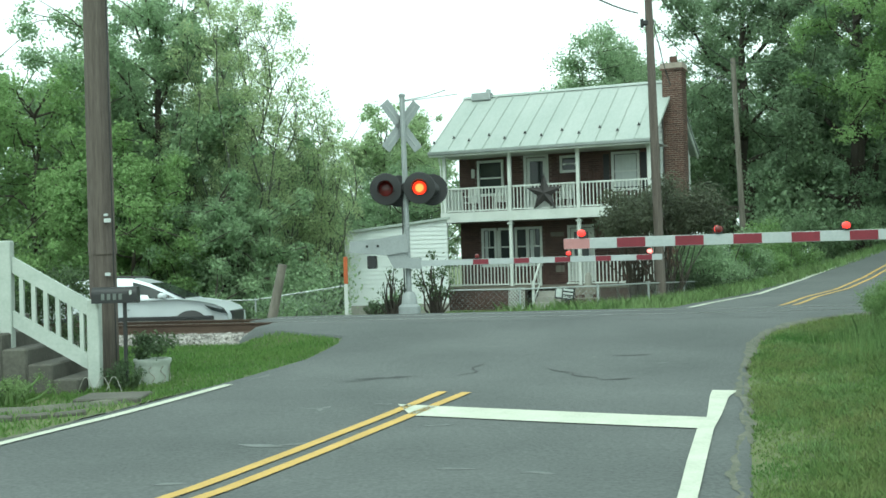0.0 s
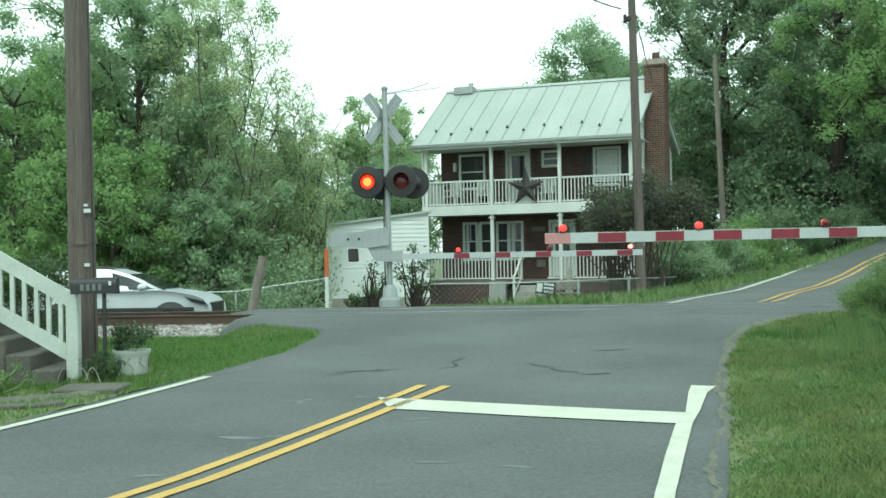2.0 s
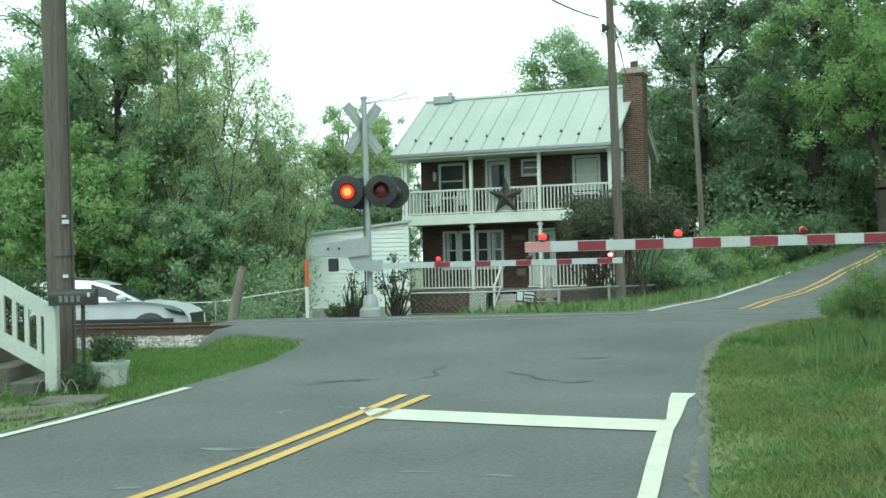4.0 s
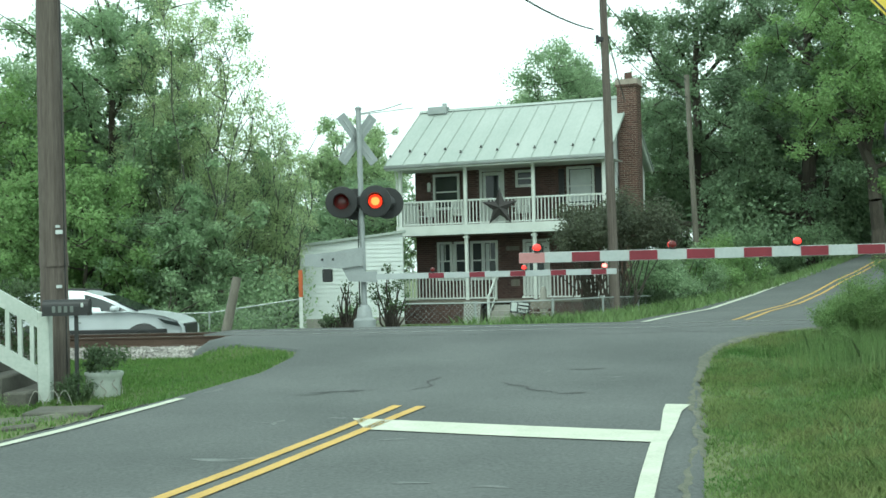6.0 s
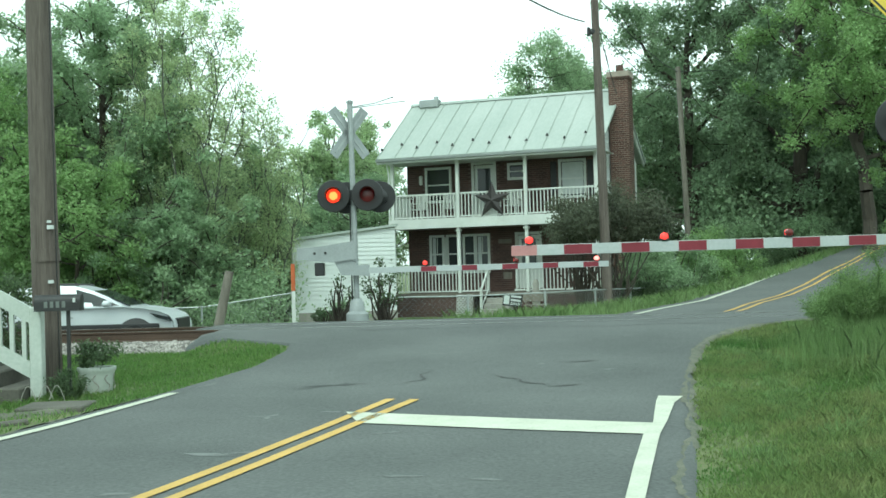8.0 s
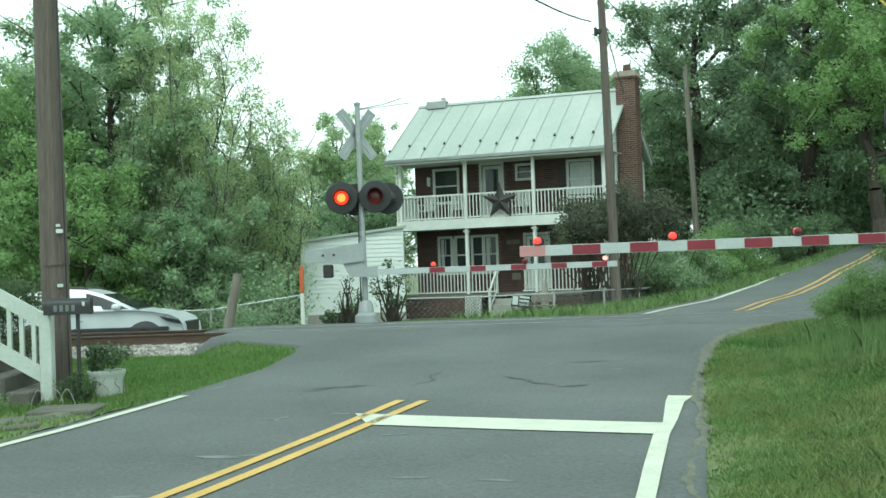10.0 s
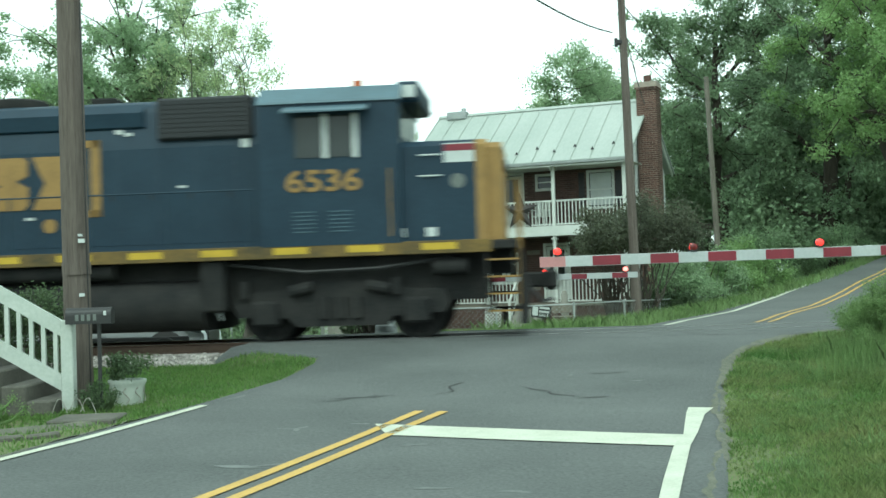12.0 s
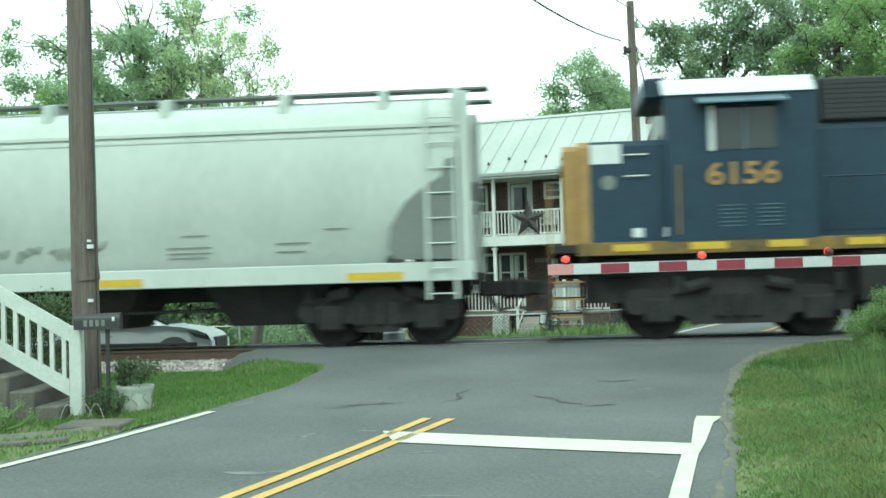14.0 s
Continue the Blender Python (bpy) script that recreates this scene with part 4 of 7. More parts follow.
    for s in (-1, 1):
        part("brake_rod", Geo().tube([(-6.0, s * 0.9, 0.62), (0.0, s * 1.0, 0.55), (6.0, s * 0.9, 0.62)], 0.03), M_LOCOBLACK, L)
    for x in (-6.9, 6.9):
        truck(L, x, wheels, base=1.78)
    return L, wheels


LOCO_A, WHEELS_A = locomotive("6536", "dark blue road locomotive with yellow nose leading the train", False)
LOCO_B, WHEELS_B = locomotive("6156", "dark blue locomotive with white cab roof running backwards", True)
HOPPER, WHEELS_C = hopper()

# ---- house ----
HOUSE = pose(0.13, 43.2, -0.1, 0, 0, -23.3)


def sash(parent, x0, z0, x1, z1, y, pane_cover, panes=2):
    """A framed sash window set in the wall's opening, with glass and pale curtains behind it; a full-width one stands
    for reflected sky.
    """
    w = part("window", Geo().box(x0 - 0.09, y - 0.05, z0 - 0.1, x1 + 0.09, y + 0.02, z0).box(x0 - 0.09, y - 0.04, z1, x1 + 0.09, y + 0.02, z1 + 0.09)
             .box(x0 - 0.09, y - 0.04, z0, x0, y + 0.02, z1).box(x1, y - 0.04, z0, x1 + 0.09, y + 0.02, z1), M_WHITE, parent, "white-framed sash window")
    part("pane", Geo().box(x0, y + 0.03, z0, x1, y + 0.045, z1), M_GLASS, w)
    zm = (z0 + z1) / 2
    part("sash_bar", Geo().box(x0, y, zm - 0.025, x1, y + 0.028, zm + 0.025), M_WHITE, w)
    if panes > 2:
        xm = (x0 + x1) / 2
        part("muntin", Geo().box(xm - 0.012, y + 0.005, zm, xm + 0.012, y + 0.026, z1), M_WHITE, w)
    if pane_cover:
        cur = Geo()
        n = 12
        x0c, x1c = x0 + 0.03, x0 + 0.03 + (x1 - x0 - 0.06) * pane_cover
        pts = [(x0c + (x1c - x0c) * i / n, y + 0.012 + 0.006 * (i % 2), z) for z in (z0 + 0.05, z1 - 0.02) for i in range(n + 1)]
        cur.add(pts, [(i, i + 1, n + 2 + i, n + 1 + i) for i in range(n)])
        part("curtain_glare", cur, M_ARMWHITE, w, "pale curtain, full width where it stands for reflected sky")
    return w


def house():
    T = thing("house", HOUSE, "two-storey brick house with two-level white porch and pale green metal roof", "house")
    YW, D = 1.7, 6.9
    # front wall in pieces round its openings
    holes = [(0.72, 4.25, 1.6, 5.40), (2.58, 3.52, 3.34, 5.50), (5.9, 4.2, 6.74, 5.42), (3.97, 4.96, 4.5, 5.40),
             (0.83, 1.6, 1.85, 2.86), (2.15, 1.6, 3.04, 2.86), (4.2, 0.9, 5.0, 2.85)]
    xs_ = sorted({-0.1, 7.57, *[h[0] for h in holes], *[h[2] for h in holes]})
    zs_ = sorted({0.0, 5.75, *[h[1] for h in holes], *[h[3] for h in holes]})
    g = Geo()
    nx, nz = len(xs_) - 1, len(zs_) - 1
    full = {(i, k) for i in range(nx) for k in range(nz) if not any(h[0] <= xs_[i] and xs_[i + 1] <= h[2] and h[1] <= zs_[k] and zs_[k + 1] <= h[3] for h in holes)}
    idx = lambda i, k, s: (i * (nz + 1) + k) * 2 + s
    pts = [(xs_[i], YW + 0.25 * s, zs_[k]) for i in range(nx + 1) for k in range(nz + 1) for s in (0, 1)]
    fc = []
    for i, k in full:
        for s in (0, 1):
            fc.append((idx(i, k, s), idx(i + 1, k, s), idx(i + 1, k + 1, s), idx(i, k + 1, s)))
        for (di, dk), (a, b) in {(-1, 0): ((i, k), (i, k + 1)), (1, 0): ((i + 1, k), (i + 1, k + 1)), (0, -1): ((i, k), (i + 1, k)), (0, 1): ((i, k + 1), (i + 1, k + 1))}.items():
            if (i + di, k + dk) not in full:
                fc.append((idx(*a, 0), idx(*b, 0), idx(*b, 1), idx(*a, 1)))
    used = sorted({j for f in fc for j in f})
    back = {j: n for n, j in enumerate(used)}
    g.add([pts[j] for j in used], [tuple(back[j] for j in f) for f in fc])
    wall = part("wall", g, M_MORTAR, T, "dark red brick front wall")
    # brick courses proud of the mortar, clear of the openings
    bg = Geo()
    bw, bh = 0.215, 0.075
    row, z = 0, 0.45
    while z < 5.7:
        x = -0.1 - (row % 2) * bw / 2
        while x < 7.55:
            x0, x1 = max(x, -0.1), min(x + bw - 0.012, 7.57)
            if x1 - x0 > 0.03 and not any(x1 > h[0] - 0.01 and x0 < h[2] + 0.01 and z + bh - 0.012 > h[1] - 0.01 and z < h[3] + 0.01 for h in holes):
                bg.box(x0, YW - 0.008, z, x1, YW + 0.004, z + bh - 0.012)
            x += bw
        z += bh
        row += 1
    tagged(part("brickwork", bg, M_BRICK, wall, "dark red bricks"), kind="stuff")
    part("side_wall", Geo().box(-0.1, YW + 0.25, 0, 0.15, D, 5.75), M_SIDING, T)
    gw = part("gable_wall", Geo().box(7.32, YW + 0.25, 0, 7.57, D, 5.7).prism([(-0.1, 5.7), (D, 5.7), (3.2, 7.85)], "x", 7.33, 7.56), M_SIDING, T, "white clapboard gable wall")
    for i in range(50):
        z = 0.3 + i * 0.15
        y0, y1 = (YW, D) if z < 5.6 else (0.0 + (z - 5.6) * 1.45, D - (z - 5.6) * 1.65)
        if y1 - y0 > 0.3:
            part("clapboard", Geo().prism([(7.571, z), (7.594, z), (7.573, z + 0.148), (7.571, z + 0.148)], "y", y0, y1), M_SIDING, gw)
    part("gable_wall", Geo().prism([(-0.1, 5.7), (D, 5.7), (3.2, 7.85)], "x", -0.08, 0.12), M_SIDING, T)
    part("rear_wall", Geo().box(-0.1, D - 0.25, 0, 7.57, D, 5.7), M_MORTAR, T)
    # near-black floor and added sheet: the gloom of unlit rooms put into colour
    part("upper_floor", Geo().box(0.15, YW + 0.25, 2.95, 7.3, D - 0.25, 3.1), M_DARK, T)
    part("room_dark_sheet", Geo().box(0.15, YW + 1.4, 0.3, 7.3, YW + 1.5, 5.7), M_DARK, T)
    # openings
    sash(T, 0.72, 4.25, 1.6, 5.40, YW, 0.0)
    # full pale sheet here: the pane's bright sky reflection put into colour
    sash(T, 5.9, 4.2, 6.74, 5.42, YW, 1.0)
    sash(T, 0.83, 1.6, 1.25, 2.86, YW, 0.35, 4)
    part("mullion", Geo().box(1.25, YW + 0.02, 1.6, 1.42, YW + 0.09, 2.86), M_WHITE, T)
    sash(T, 1.50, 1.6, 1.85, 2.86, YW, 0.0)
    sash(T, 2.15, 1.6, 2.5, 2.86, YW, 0.0)
    sash(T, 2.62, 1.6, 3.04, 2.86, YW, 0.4, 4)
    small = sash(T, 3.97, 4.96, 4.5, 5.40, YW, 0)
    for x0, z0, x1, z1 in ((2.58, 3.52, 3.34, 5.50), (4.2, 0.9, 5.0, 2.85)):
        d = part("door", Geo().box(x0, YW + 0.04, z0, x1, YW + 0.10, z1 - 0.02, bevel=0.01), M_WHITE, T, "white storm door with dark glass")
        part("door_glass", Geo().box(x0 + 0.13, YW + 0.03, z0 + 0.75, x1 - 0.13, YW + 0.041, z1 - 0.15), M_GLASS, d)
        part("door_frame", Geo().box(x0 - 0.1, YW - 0.03, z0, x0, YW + 0.05, z1 + 0.1).box(x1, YW - 0.03, z0, x1 + 0.1, YW + 0.05, z1 + 0.1).box(x0, YW - 0.03, z1, x1, YW + 0.05, z1 + 0.1), M_WHITE, d)
        part("knob", Geo().cyl((x1 - 0.08, YW - 0.02, z0 + 0.95), (x1 - 0.08, YW + 0.04, z0 + 0.95), 0.03, n=10), M_GALV, d)
    part("wall_lamp", Geo().box(0.42, YW - 0.12, 4.85, 0.54, YW - 0.01, 5.2, bevel=0.03), M_WHITE, T, "white wall lantern")
    part("plaque", Geo().box(3.46, YW - 0.03, 2.56, 3.96, YW - 0.009, 2.72), M_GREYWOOD, T, "small grey wall plaque")
    part("notice", Geo().box(3.62, YW - 0.03, 1.25, 3.95, YW - 0.009, 1.5), M_GREYWOOD, T)
    for x in (5.62, 6.98, 1.94):
        z0 = 4.15 if x > 5 else 1.55
        sh = part("shutter", Geo().box(x - 0.11, YW - 0.04, z0, x + 0.11, YW - 0.009, z0 + 1.3, bevel=0.01), M_BLACK, T, "dark window shutter")
    # porch floors, fascia, columns
    part("porch_floor", Geo().box(-0.1, -0.06, 3.34, 7.7, YW, 3.48), M_GREYWOOD, T)
    part("fascia", Geo().box(-0.14, -0.10, 3.15, 7.74, -0.06, 3.50).box(-0.14, -0.06, 3.15, -0.1, YW, 3.50), M_WHITE, T, "white porch fascia")
    part("porch_ceiling", Geo().box(-0.1, -0.04, 3.16, 7.7, YW, 3.2), M_GREYWOOD, T)
    part("porch_floor", Geo().box(-0.1, -0.06, 0.70, 7.7, YW, 0.80), M_GREYWOOD, T, "grey lower porch boards")
    base = part("porch_base", Geo().box(-0.05, 0.0, -0.3, 3.0, 0.2, 0.70), M_MORTAR, T, "brick porch base")
    part("porch_base", Geo().box(4.6, 0.0, -0.3, 7.6, 0.2, 0.70), M_MORTAR, T, "brick porch base")
    bg = Geo()
    for r in range(10):
        for lo, hi in ((-0.05, 3.0), (4.6, 7.6)):
            x = lo - (r % 2) * 0.1
            while x < hi:
                bg.box(max(x, lo), -0.008, -0.05 + r * 0.075, min(x + 0.203, hi), 0.004, 0.013 + r * 0.075)
                x += 0.215
    tagged(part("brickwork", bg, M_BRICK, base), kind="stuff")
    for x in (0.0, 2.52, 5.05, 7.57):
        for z0, z1, w in ((3.48, 5.62, 0.06), (0.8, 3.16, 0.06)):
            c = part("column", Geo().box(x - w, -w + 0.03, z0, x + w, w + 0.03, z1, bevel=0.012), M_WHITE, T, "white square porch column")
            part("collar", Geo().box(x - 0.10, -0.07, z1 - 0.14, x + 0.10, 0.13, z1 - 0.09), M_WHITE, c)
    part("downspout", Geo().tube([(-0.13, -0.15, 5.5), (-0.13, 0.0, 5.2), (-0.13, 0.0, 0.2)], 0.035, 8), M_WHITE, T)
    # railings
    bal = Geo().box(-0.017, -0.017, 0.06, 0.017, 0.017, 0.86).mesh("baluster", M_WHITE)
    for z in (3.48, 0.80):
        spans = [(0.08, 2.44), (2.6, 4.97), (5.13, 7.49)] if z > 3 else [(0.08, 2.44), (2.6, 3.55), (4.55, 4.97), (5.13, 7.49)]
        for x0, x1 in spans:
            r = part("railing", Geo().box(x0, -0.01, z + 0.86, x1, 0.07, z + 0.92), M_WHITE, T, "white porch railing")
            part("bottom_rail", Geo().box(x0, 0.0, z + 0.05, x1, 0.06, z + 0.10), M_WHITE, r)
            n = int((x1 - x0) / 0.125)
            for i in range(n):
                part("baluster", bal, None, r, at=pose(x0 + (i + 0.5) * (x1 - x0) / n, 0.03, z))
    sr = part("railing", Geo().box(0, 0.1, 4.34, 0.06, YW, 4.40), M_WHITE, T)
    part("bottom_rail", Geo().box(0, 0.1, 3.53, 0.06, YW, 3.58), M_WHITE, sr)
    for i in range(12):
        part("baluster", bal, None, sr, at=pose(0.03, 0.2 + 0.125 * i, 3.48))
    # steps with handrail
    for i in range(4):
        part("step", Geo().box(3.6, -0.35 - 0.28 * i, -0.2, 4.5, -0.07 - 0.28 * i, 0.62 - 0.19 * i, bevel=0.01), M_CONCRETE, T)
    part("hand_rail", Geo().box(3.56, -0.06, 1.55, 3.62, 0.03, 1.63).prism([(0.0, 1.56), (0.0, 1.64), (-0.8, 0.96), (-0.8, 0.88)], "x", 3.56, 3.62).box(3.55, -0.86, -0.15, 3.63, -0.78, 1.0).box(3.55, -0.04, 0.7, 3.63, 0.04, 1.6)
         .prism([(0.0, 0.9), (0.0, 0.96), (-0.8, 0.35), (-0.8, 0.29)], "x", 3.57, 3.61), M_WHITE, T, "white stair handrail")
    # roof: two slabs, seams, ridge cap, snow guards
    ez, ey, rz, ry = 5.66, -0.42, 8.03, 3.2
    n = Vector((0, -(rz - ez), ry - ey)).normalized()
    slab = part("roof", Geo().prism([(ey, ez), (ry, rz), (ry, rz + 0.07), (ey, ez + 0.07)], "x", -0.42, 7.9)
                .prism([(ry, rz), (D + 0.4, ez), (D + 0.4, ez + 0.07), (ry, rz + 0.07)], "x", -0.42, 7.9), M_ROOF, T, "pale green standing-seam metal roof")
    for i in range(13):
        x = -0.40 + i * 0.689
        part("seam", Geo().prism([(ey, ez + 0.07), (ry, rz + 0.07), (ry, rz + 0.105), (ey, ez + 0.105)], "x", x, x + 0.025), M_ROOF, slab)
        k = 0.13 + 0.07 * (i % 2)
        gy, gz = ey + (ry - ey) * k, ez + 0.105 + (rz - ez) * k
        part("snow_guard", Geo().prism([(x - 0.05, gz), (x + 0.07, gz), (x + 0.02, gz + 0.1), (x, gz + 0.1)], "y", gy - 0.015, gy + 0.015), M_BLACK, slab, "small dark snow guard")
    part("ridge_cap", Geo().prism([(ry - 0.14, rz + 0.02), (ry, rz + 0.13), (ry + 0.14, rz + 0.02)], "x", -0.44, 7.92), M_ROOF, slab)
    part("eave_board", Geo().box(-0.42, ey + 0.02, ez - 0.13, 7.9, ey + 0.10, ez + 0.03), M_WHITE, T, "white eave board")
    part("porch_beam", Geo().box(-0.1, -0.05, 5.56, 7.65, 0.11, 5.72), M_WHITE, T)
    part("soffit", Geo().box(-0.38, ey + 0.10, 5.585, 7.86, YW, 5.60), M_WHITE, T)
    part("gutter", Geo().prism([(ey - 0.09, ez + 0.04), (ey - 0.08, ez - 0.05), (ey - 0.01, ez - 0.07), (ey + 0.02, ez - 0.05), (ey + 0.02, ez + 0.04)], "x", -0.42, 7.9), M_GALV, T)
    part("rake_board", Geo().prism([(ey, ez - 0.12), (ry, rz - 0.12), (ry, rz + 0.0), (ey, ez + 0.0)], "x", 7.78, 7.84).prism([(ry, rz - 0.12), (D + 0.4, ez - 0.12), (D + 0.4, ez), (ry, rz)], "x", 7.78, 7.84), M_WHITE, T)
    part("ridge_vent", Geo().box(0.0, 2.85, 7.93, 0.78, 3.25, 8.24, bevel=0.03).cyl((0.65, 3.05, 8.2), (0.65, 3.05, 8.36), 0.09, n=12), M_GALV, T, "grey metal box on the ridge")
    # chimney of laid bricks
    ch = part("chimney", Geo().box(7.63, 2.1, 0, 8.33, 2.85, 8.35).box(7.58, 2.05, 8.37, 8.38, 2.9, 8.58), M_LIMEMORTAR, T, "tall red brick chimney")
    bg = Geo()
    for r in range(112):
        z = 0.0 + r * 0.075
        if z > 8.5:
            break
        e = 0.05 if z > 8.3 else 0.0
        o = (r % 2) * 0.1
        x = 7.63 - e - o
        while x < 8.33 + e:
            bg.box(max(x, 7.63 - e), 2.09 - e, z, min(x + 0.2, 8.33 + e), 2.102 - e, z + 0.062)
            x += 0.212
        y = 2.1 - e - o
        while y < 2.85 + e:
            bg.box(8.328 + e, max(y, 2.1 - e), z, 8.34 + e, min(y + 0.2, 2.85 + e), z + 0.062)
            y += 0.212
    tagged(part("brickwork", bg, M_CHIM, ch), kind="stuff")
    part("flue", Geo().cyl((7.98, 2.48, 8.5), (7.98, 2.48, 8.85), 0.15, 0.14, 16), M_CHIM, ch, "clay flue pot")
    return T


house()


def on_house(x, y, z):
    return HOUSE @ Vector((x, y, z))


def star_ornament():
    g = Geo()
    pts = []
    for i in range(10):
        r = 0.70 if i % 2 == 0 else 0.27
        a = radians(90 + 36 * i)
        pts.append((r * math.cos(a), 0.0, r * math.sin(a)))
    pts += [(0, -0.09, 0), (0, 0.02, 0)]
    g.add(pts, [(i, (i + 1) % 10, 10) for i in range(10)] + [((i + 1) % 10, i, 11) for i in range(10)])
    m = mat("rusty_star", (0.05, 0.045, 0.045), 0.6, 0.5, 0.3, 4, 30)
    o = part("star_ornament", g, m, at=HOUSE @ pose(3.86, -0.14, 4.05))
    tagged(o, "large dark metal star hung on the porch railing", "star")


star_ornament()


def lattice():
    T = thing("lattice_panel", HOUSE @ pose(2.45, -0.3, -0.02, -8, 0, 0), "white wooden lattice panel leaning on the porch", "lattice")
    for k in range(-5, 6):
        for s in (-1, 1):
            x0, x1 = (k * 0.13, k * 0.13 + 0.75)
            a, b = max(x0, 0), min(x1, 0.62)
            if b - a < 0.08:
                continue
            z = (lambda x: (x - x0)) if s > 0 else (lambda x: 0.75 - (x - x0))
            part("slat", Geo().prism([(a, z(a)), (b, z(b)), (b, z(b) + 0.04), (a, z(a) + 0.04)], "y", -0.01 * s, 0.006 - 0.01 * s), M_WHITE, T)


lattice()


def porch_chair(at):
    T = thing("porch_chair", at, "white slatted garden chair on the upper porch", "chair", "porch chairs")
    for x in (-0.24, 0.24):
        for y in (-0.22, 0.2):
            part("leg", Geo().box(x - 0.02, y - 0.02, 0, x + 0.02, y + 0.02, 0.62 if y < 0 else 0.9, bevel=0.005), M_WHITE, T)
        part("armrest", Geo().box(x - 0.04, -0.26, 0.62, x + 0.04, 0.2, 0.645, bevel=0.008), M_WHITE, T)
    part("seat", Geo().box(-0.25, -0.24, 0.39, 0.25, 0.22, 0.42, bevel=0.008), M_WHITE, T)
    for i in range(5):
        part("back_slat", Geo().box(-0.21 + 0.1 * i - 0.035, 0.2, 0.42, -0.21 + 0.1 * i + 0.035, 0.222, 0.92), M_WHITE, T)


for x, turn in ((0.75, -12), (1.95, 10), (4.35, -8)):
    porch_chair(HOUSE @ pose(x, 0.75, 3.48, 0, 0, turn))


def yard_sign(at, w, h, label):
    T = thing("yard_sign", at, label, "sign")
    b = part("board", Geo().box(-w / 2, -0.015, 0.35, w / 2, 0.015, 0.35 + h, bevel=0.005), M_BLACK, T)
    for s in (-1, 1):
        part("stake", Geo().box(s * w * 0.4 - 0.015, 0.016, 0, s * w * 0.4 + 0.015, 0.04, 0.3 + h), M_GREYWOOD, T)
    for i in range(3):
        if i:
            part("text_bar", Geo().box(-w * 0.1, -0.02, 0.40 + i * h * 0.3, w * 0.42, -0.014, 0.40 + i * h * 0.3 + h * 0.16), M_ARMWHITE, b)
    part("lettering", text_mesh("SALE", h * 0.24, w * 0.5, 0.006, M_ARMWHITE, 0.02), None, b, at=pose(-w * 0.08, -0.014, 0.39))
    part("picture_panel", Geo().box(-w * 0.45, -0.02, 0.4, -w * 0.16, -0.014, 0.3 + h), M_ARMWHITE, b)


yard_sign(Matrix.Translation((3.3, 33.0, H(3.3, 33.0) + 0.05)) @ pose(0, 0, 0, 0, 8, -15), 0.55, 0.34, "small dark yard sign with pale lettering")


def garden_post(at):
    T = thing("garden_bench", at, "small grey wooden garden bench on the lawn", "bench")
    for s in (-1, 1):
        part("leg", Geo().box(s * 0.28 - 0.03, -0.15, 0, s * 0.28 + 0.03, 0.15, 0.38), M_GREYWOOD, T)
    part("seat", Geo().box(-0.36, -0.18, 0.38, 0.36, 0.18, 0.42, bevel=0.01), M_GREYWOOD, T)
    part("backrest", Geo().box(-0.36, 0.15, 0.5, 0.36, 0.18, 0.72, bevel=0.01).box(-0.3, 0.15, 0.4, -0.26, 0.18, 0.5).box(0.26, 0.15, 0.4, 0.3, 0.18, 0.5), M_GREYWOOD, T)


garden_post(pose(4.15, 34.0, H(4.15, 34.0)))


def ornament(at):
    o = part("garden_ornament", Geo().lathe([(0.10, 0), (0.12, 0.05), (0.05, 0.15), (0.13, 0.45), (0.15, 0.75), (0.10, 0.9), (0.11, 1.05), (0.06, 1.18)], 14), M_CONCRETE, None, smooth=True, at=at)
    tagged(o, "pale stone garden ornament before the porch", "ornament")


ornament(Matrix.Translation((4.55, 37.2, H(4.55, 37.2))))


def shed():
    T = thing("shed", pose(-3.22, 40.0, -0.12, 0, 0, 5), "white clapboard lean-to shed beside the house", "shed")
    tops = lambda x: 2.80 + x * 0.115
    part("wall", Geo().prism([(0.0, 0), (3.4, 0), (3.4, tops(3.4)), (0.0, tops(0))], "y", 0, 3.5), M_SIDING, T)
    for i in range(20):
        z = 0.35 + i * 0.145
        x0 = 0.0 if z < 2.75 else (z - 2.75) / 0.115
        if x0 < 3.2:
            part("clapboard", Geo().prism([(-0.003, z), (-0.03, z), (-0.008, z + 0.143), (-0.003, z + 0.143)], "x", x0 + 0.02, 3.4), M_SIDING, T)
    part("foundation", Geo().box(-0.01, -0.04, -0.2, 3.42, -0.002, 0.35), M_CONCRETE, T)
    part("roof", Geo().prism([(-0.12, tops(-0.12)), (3.5, tops(3.5)), (3.5, tops(3.5) + 0.08), (-0.12, tops(-0.12) + 0.08)], "y", -0.15, 3.7), M_ROOF, T)
    part("corner_board", Geo().box(-0.02, -0.045, 0, 0.09, -0.032, 2.8), M_WHITE, T)
    part("downspout", Geo().tube([(-0.1, -0.1, 2.75), (-0.06, -0.1, 2.45), (-0.06, -0.1, 0.1)], 0.035, 8), M_WHITE, T)


shed()

# ---- crossing signals ----


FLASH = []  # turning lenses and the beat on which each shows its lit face


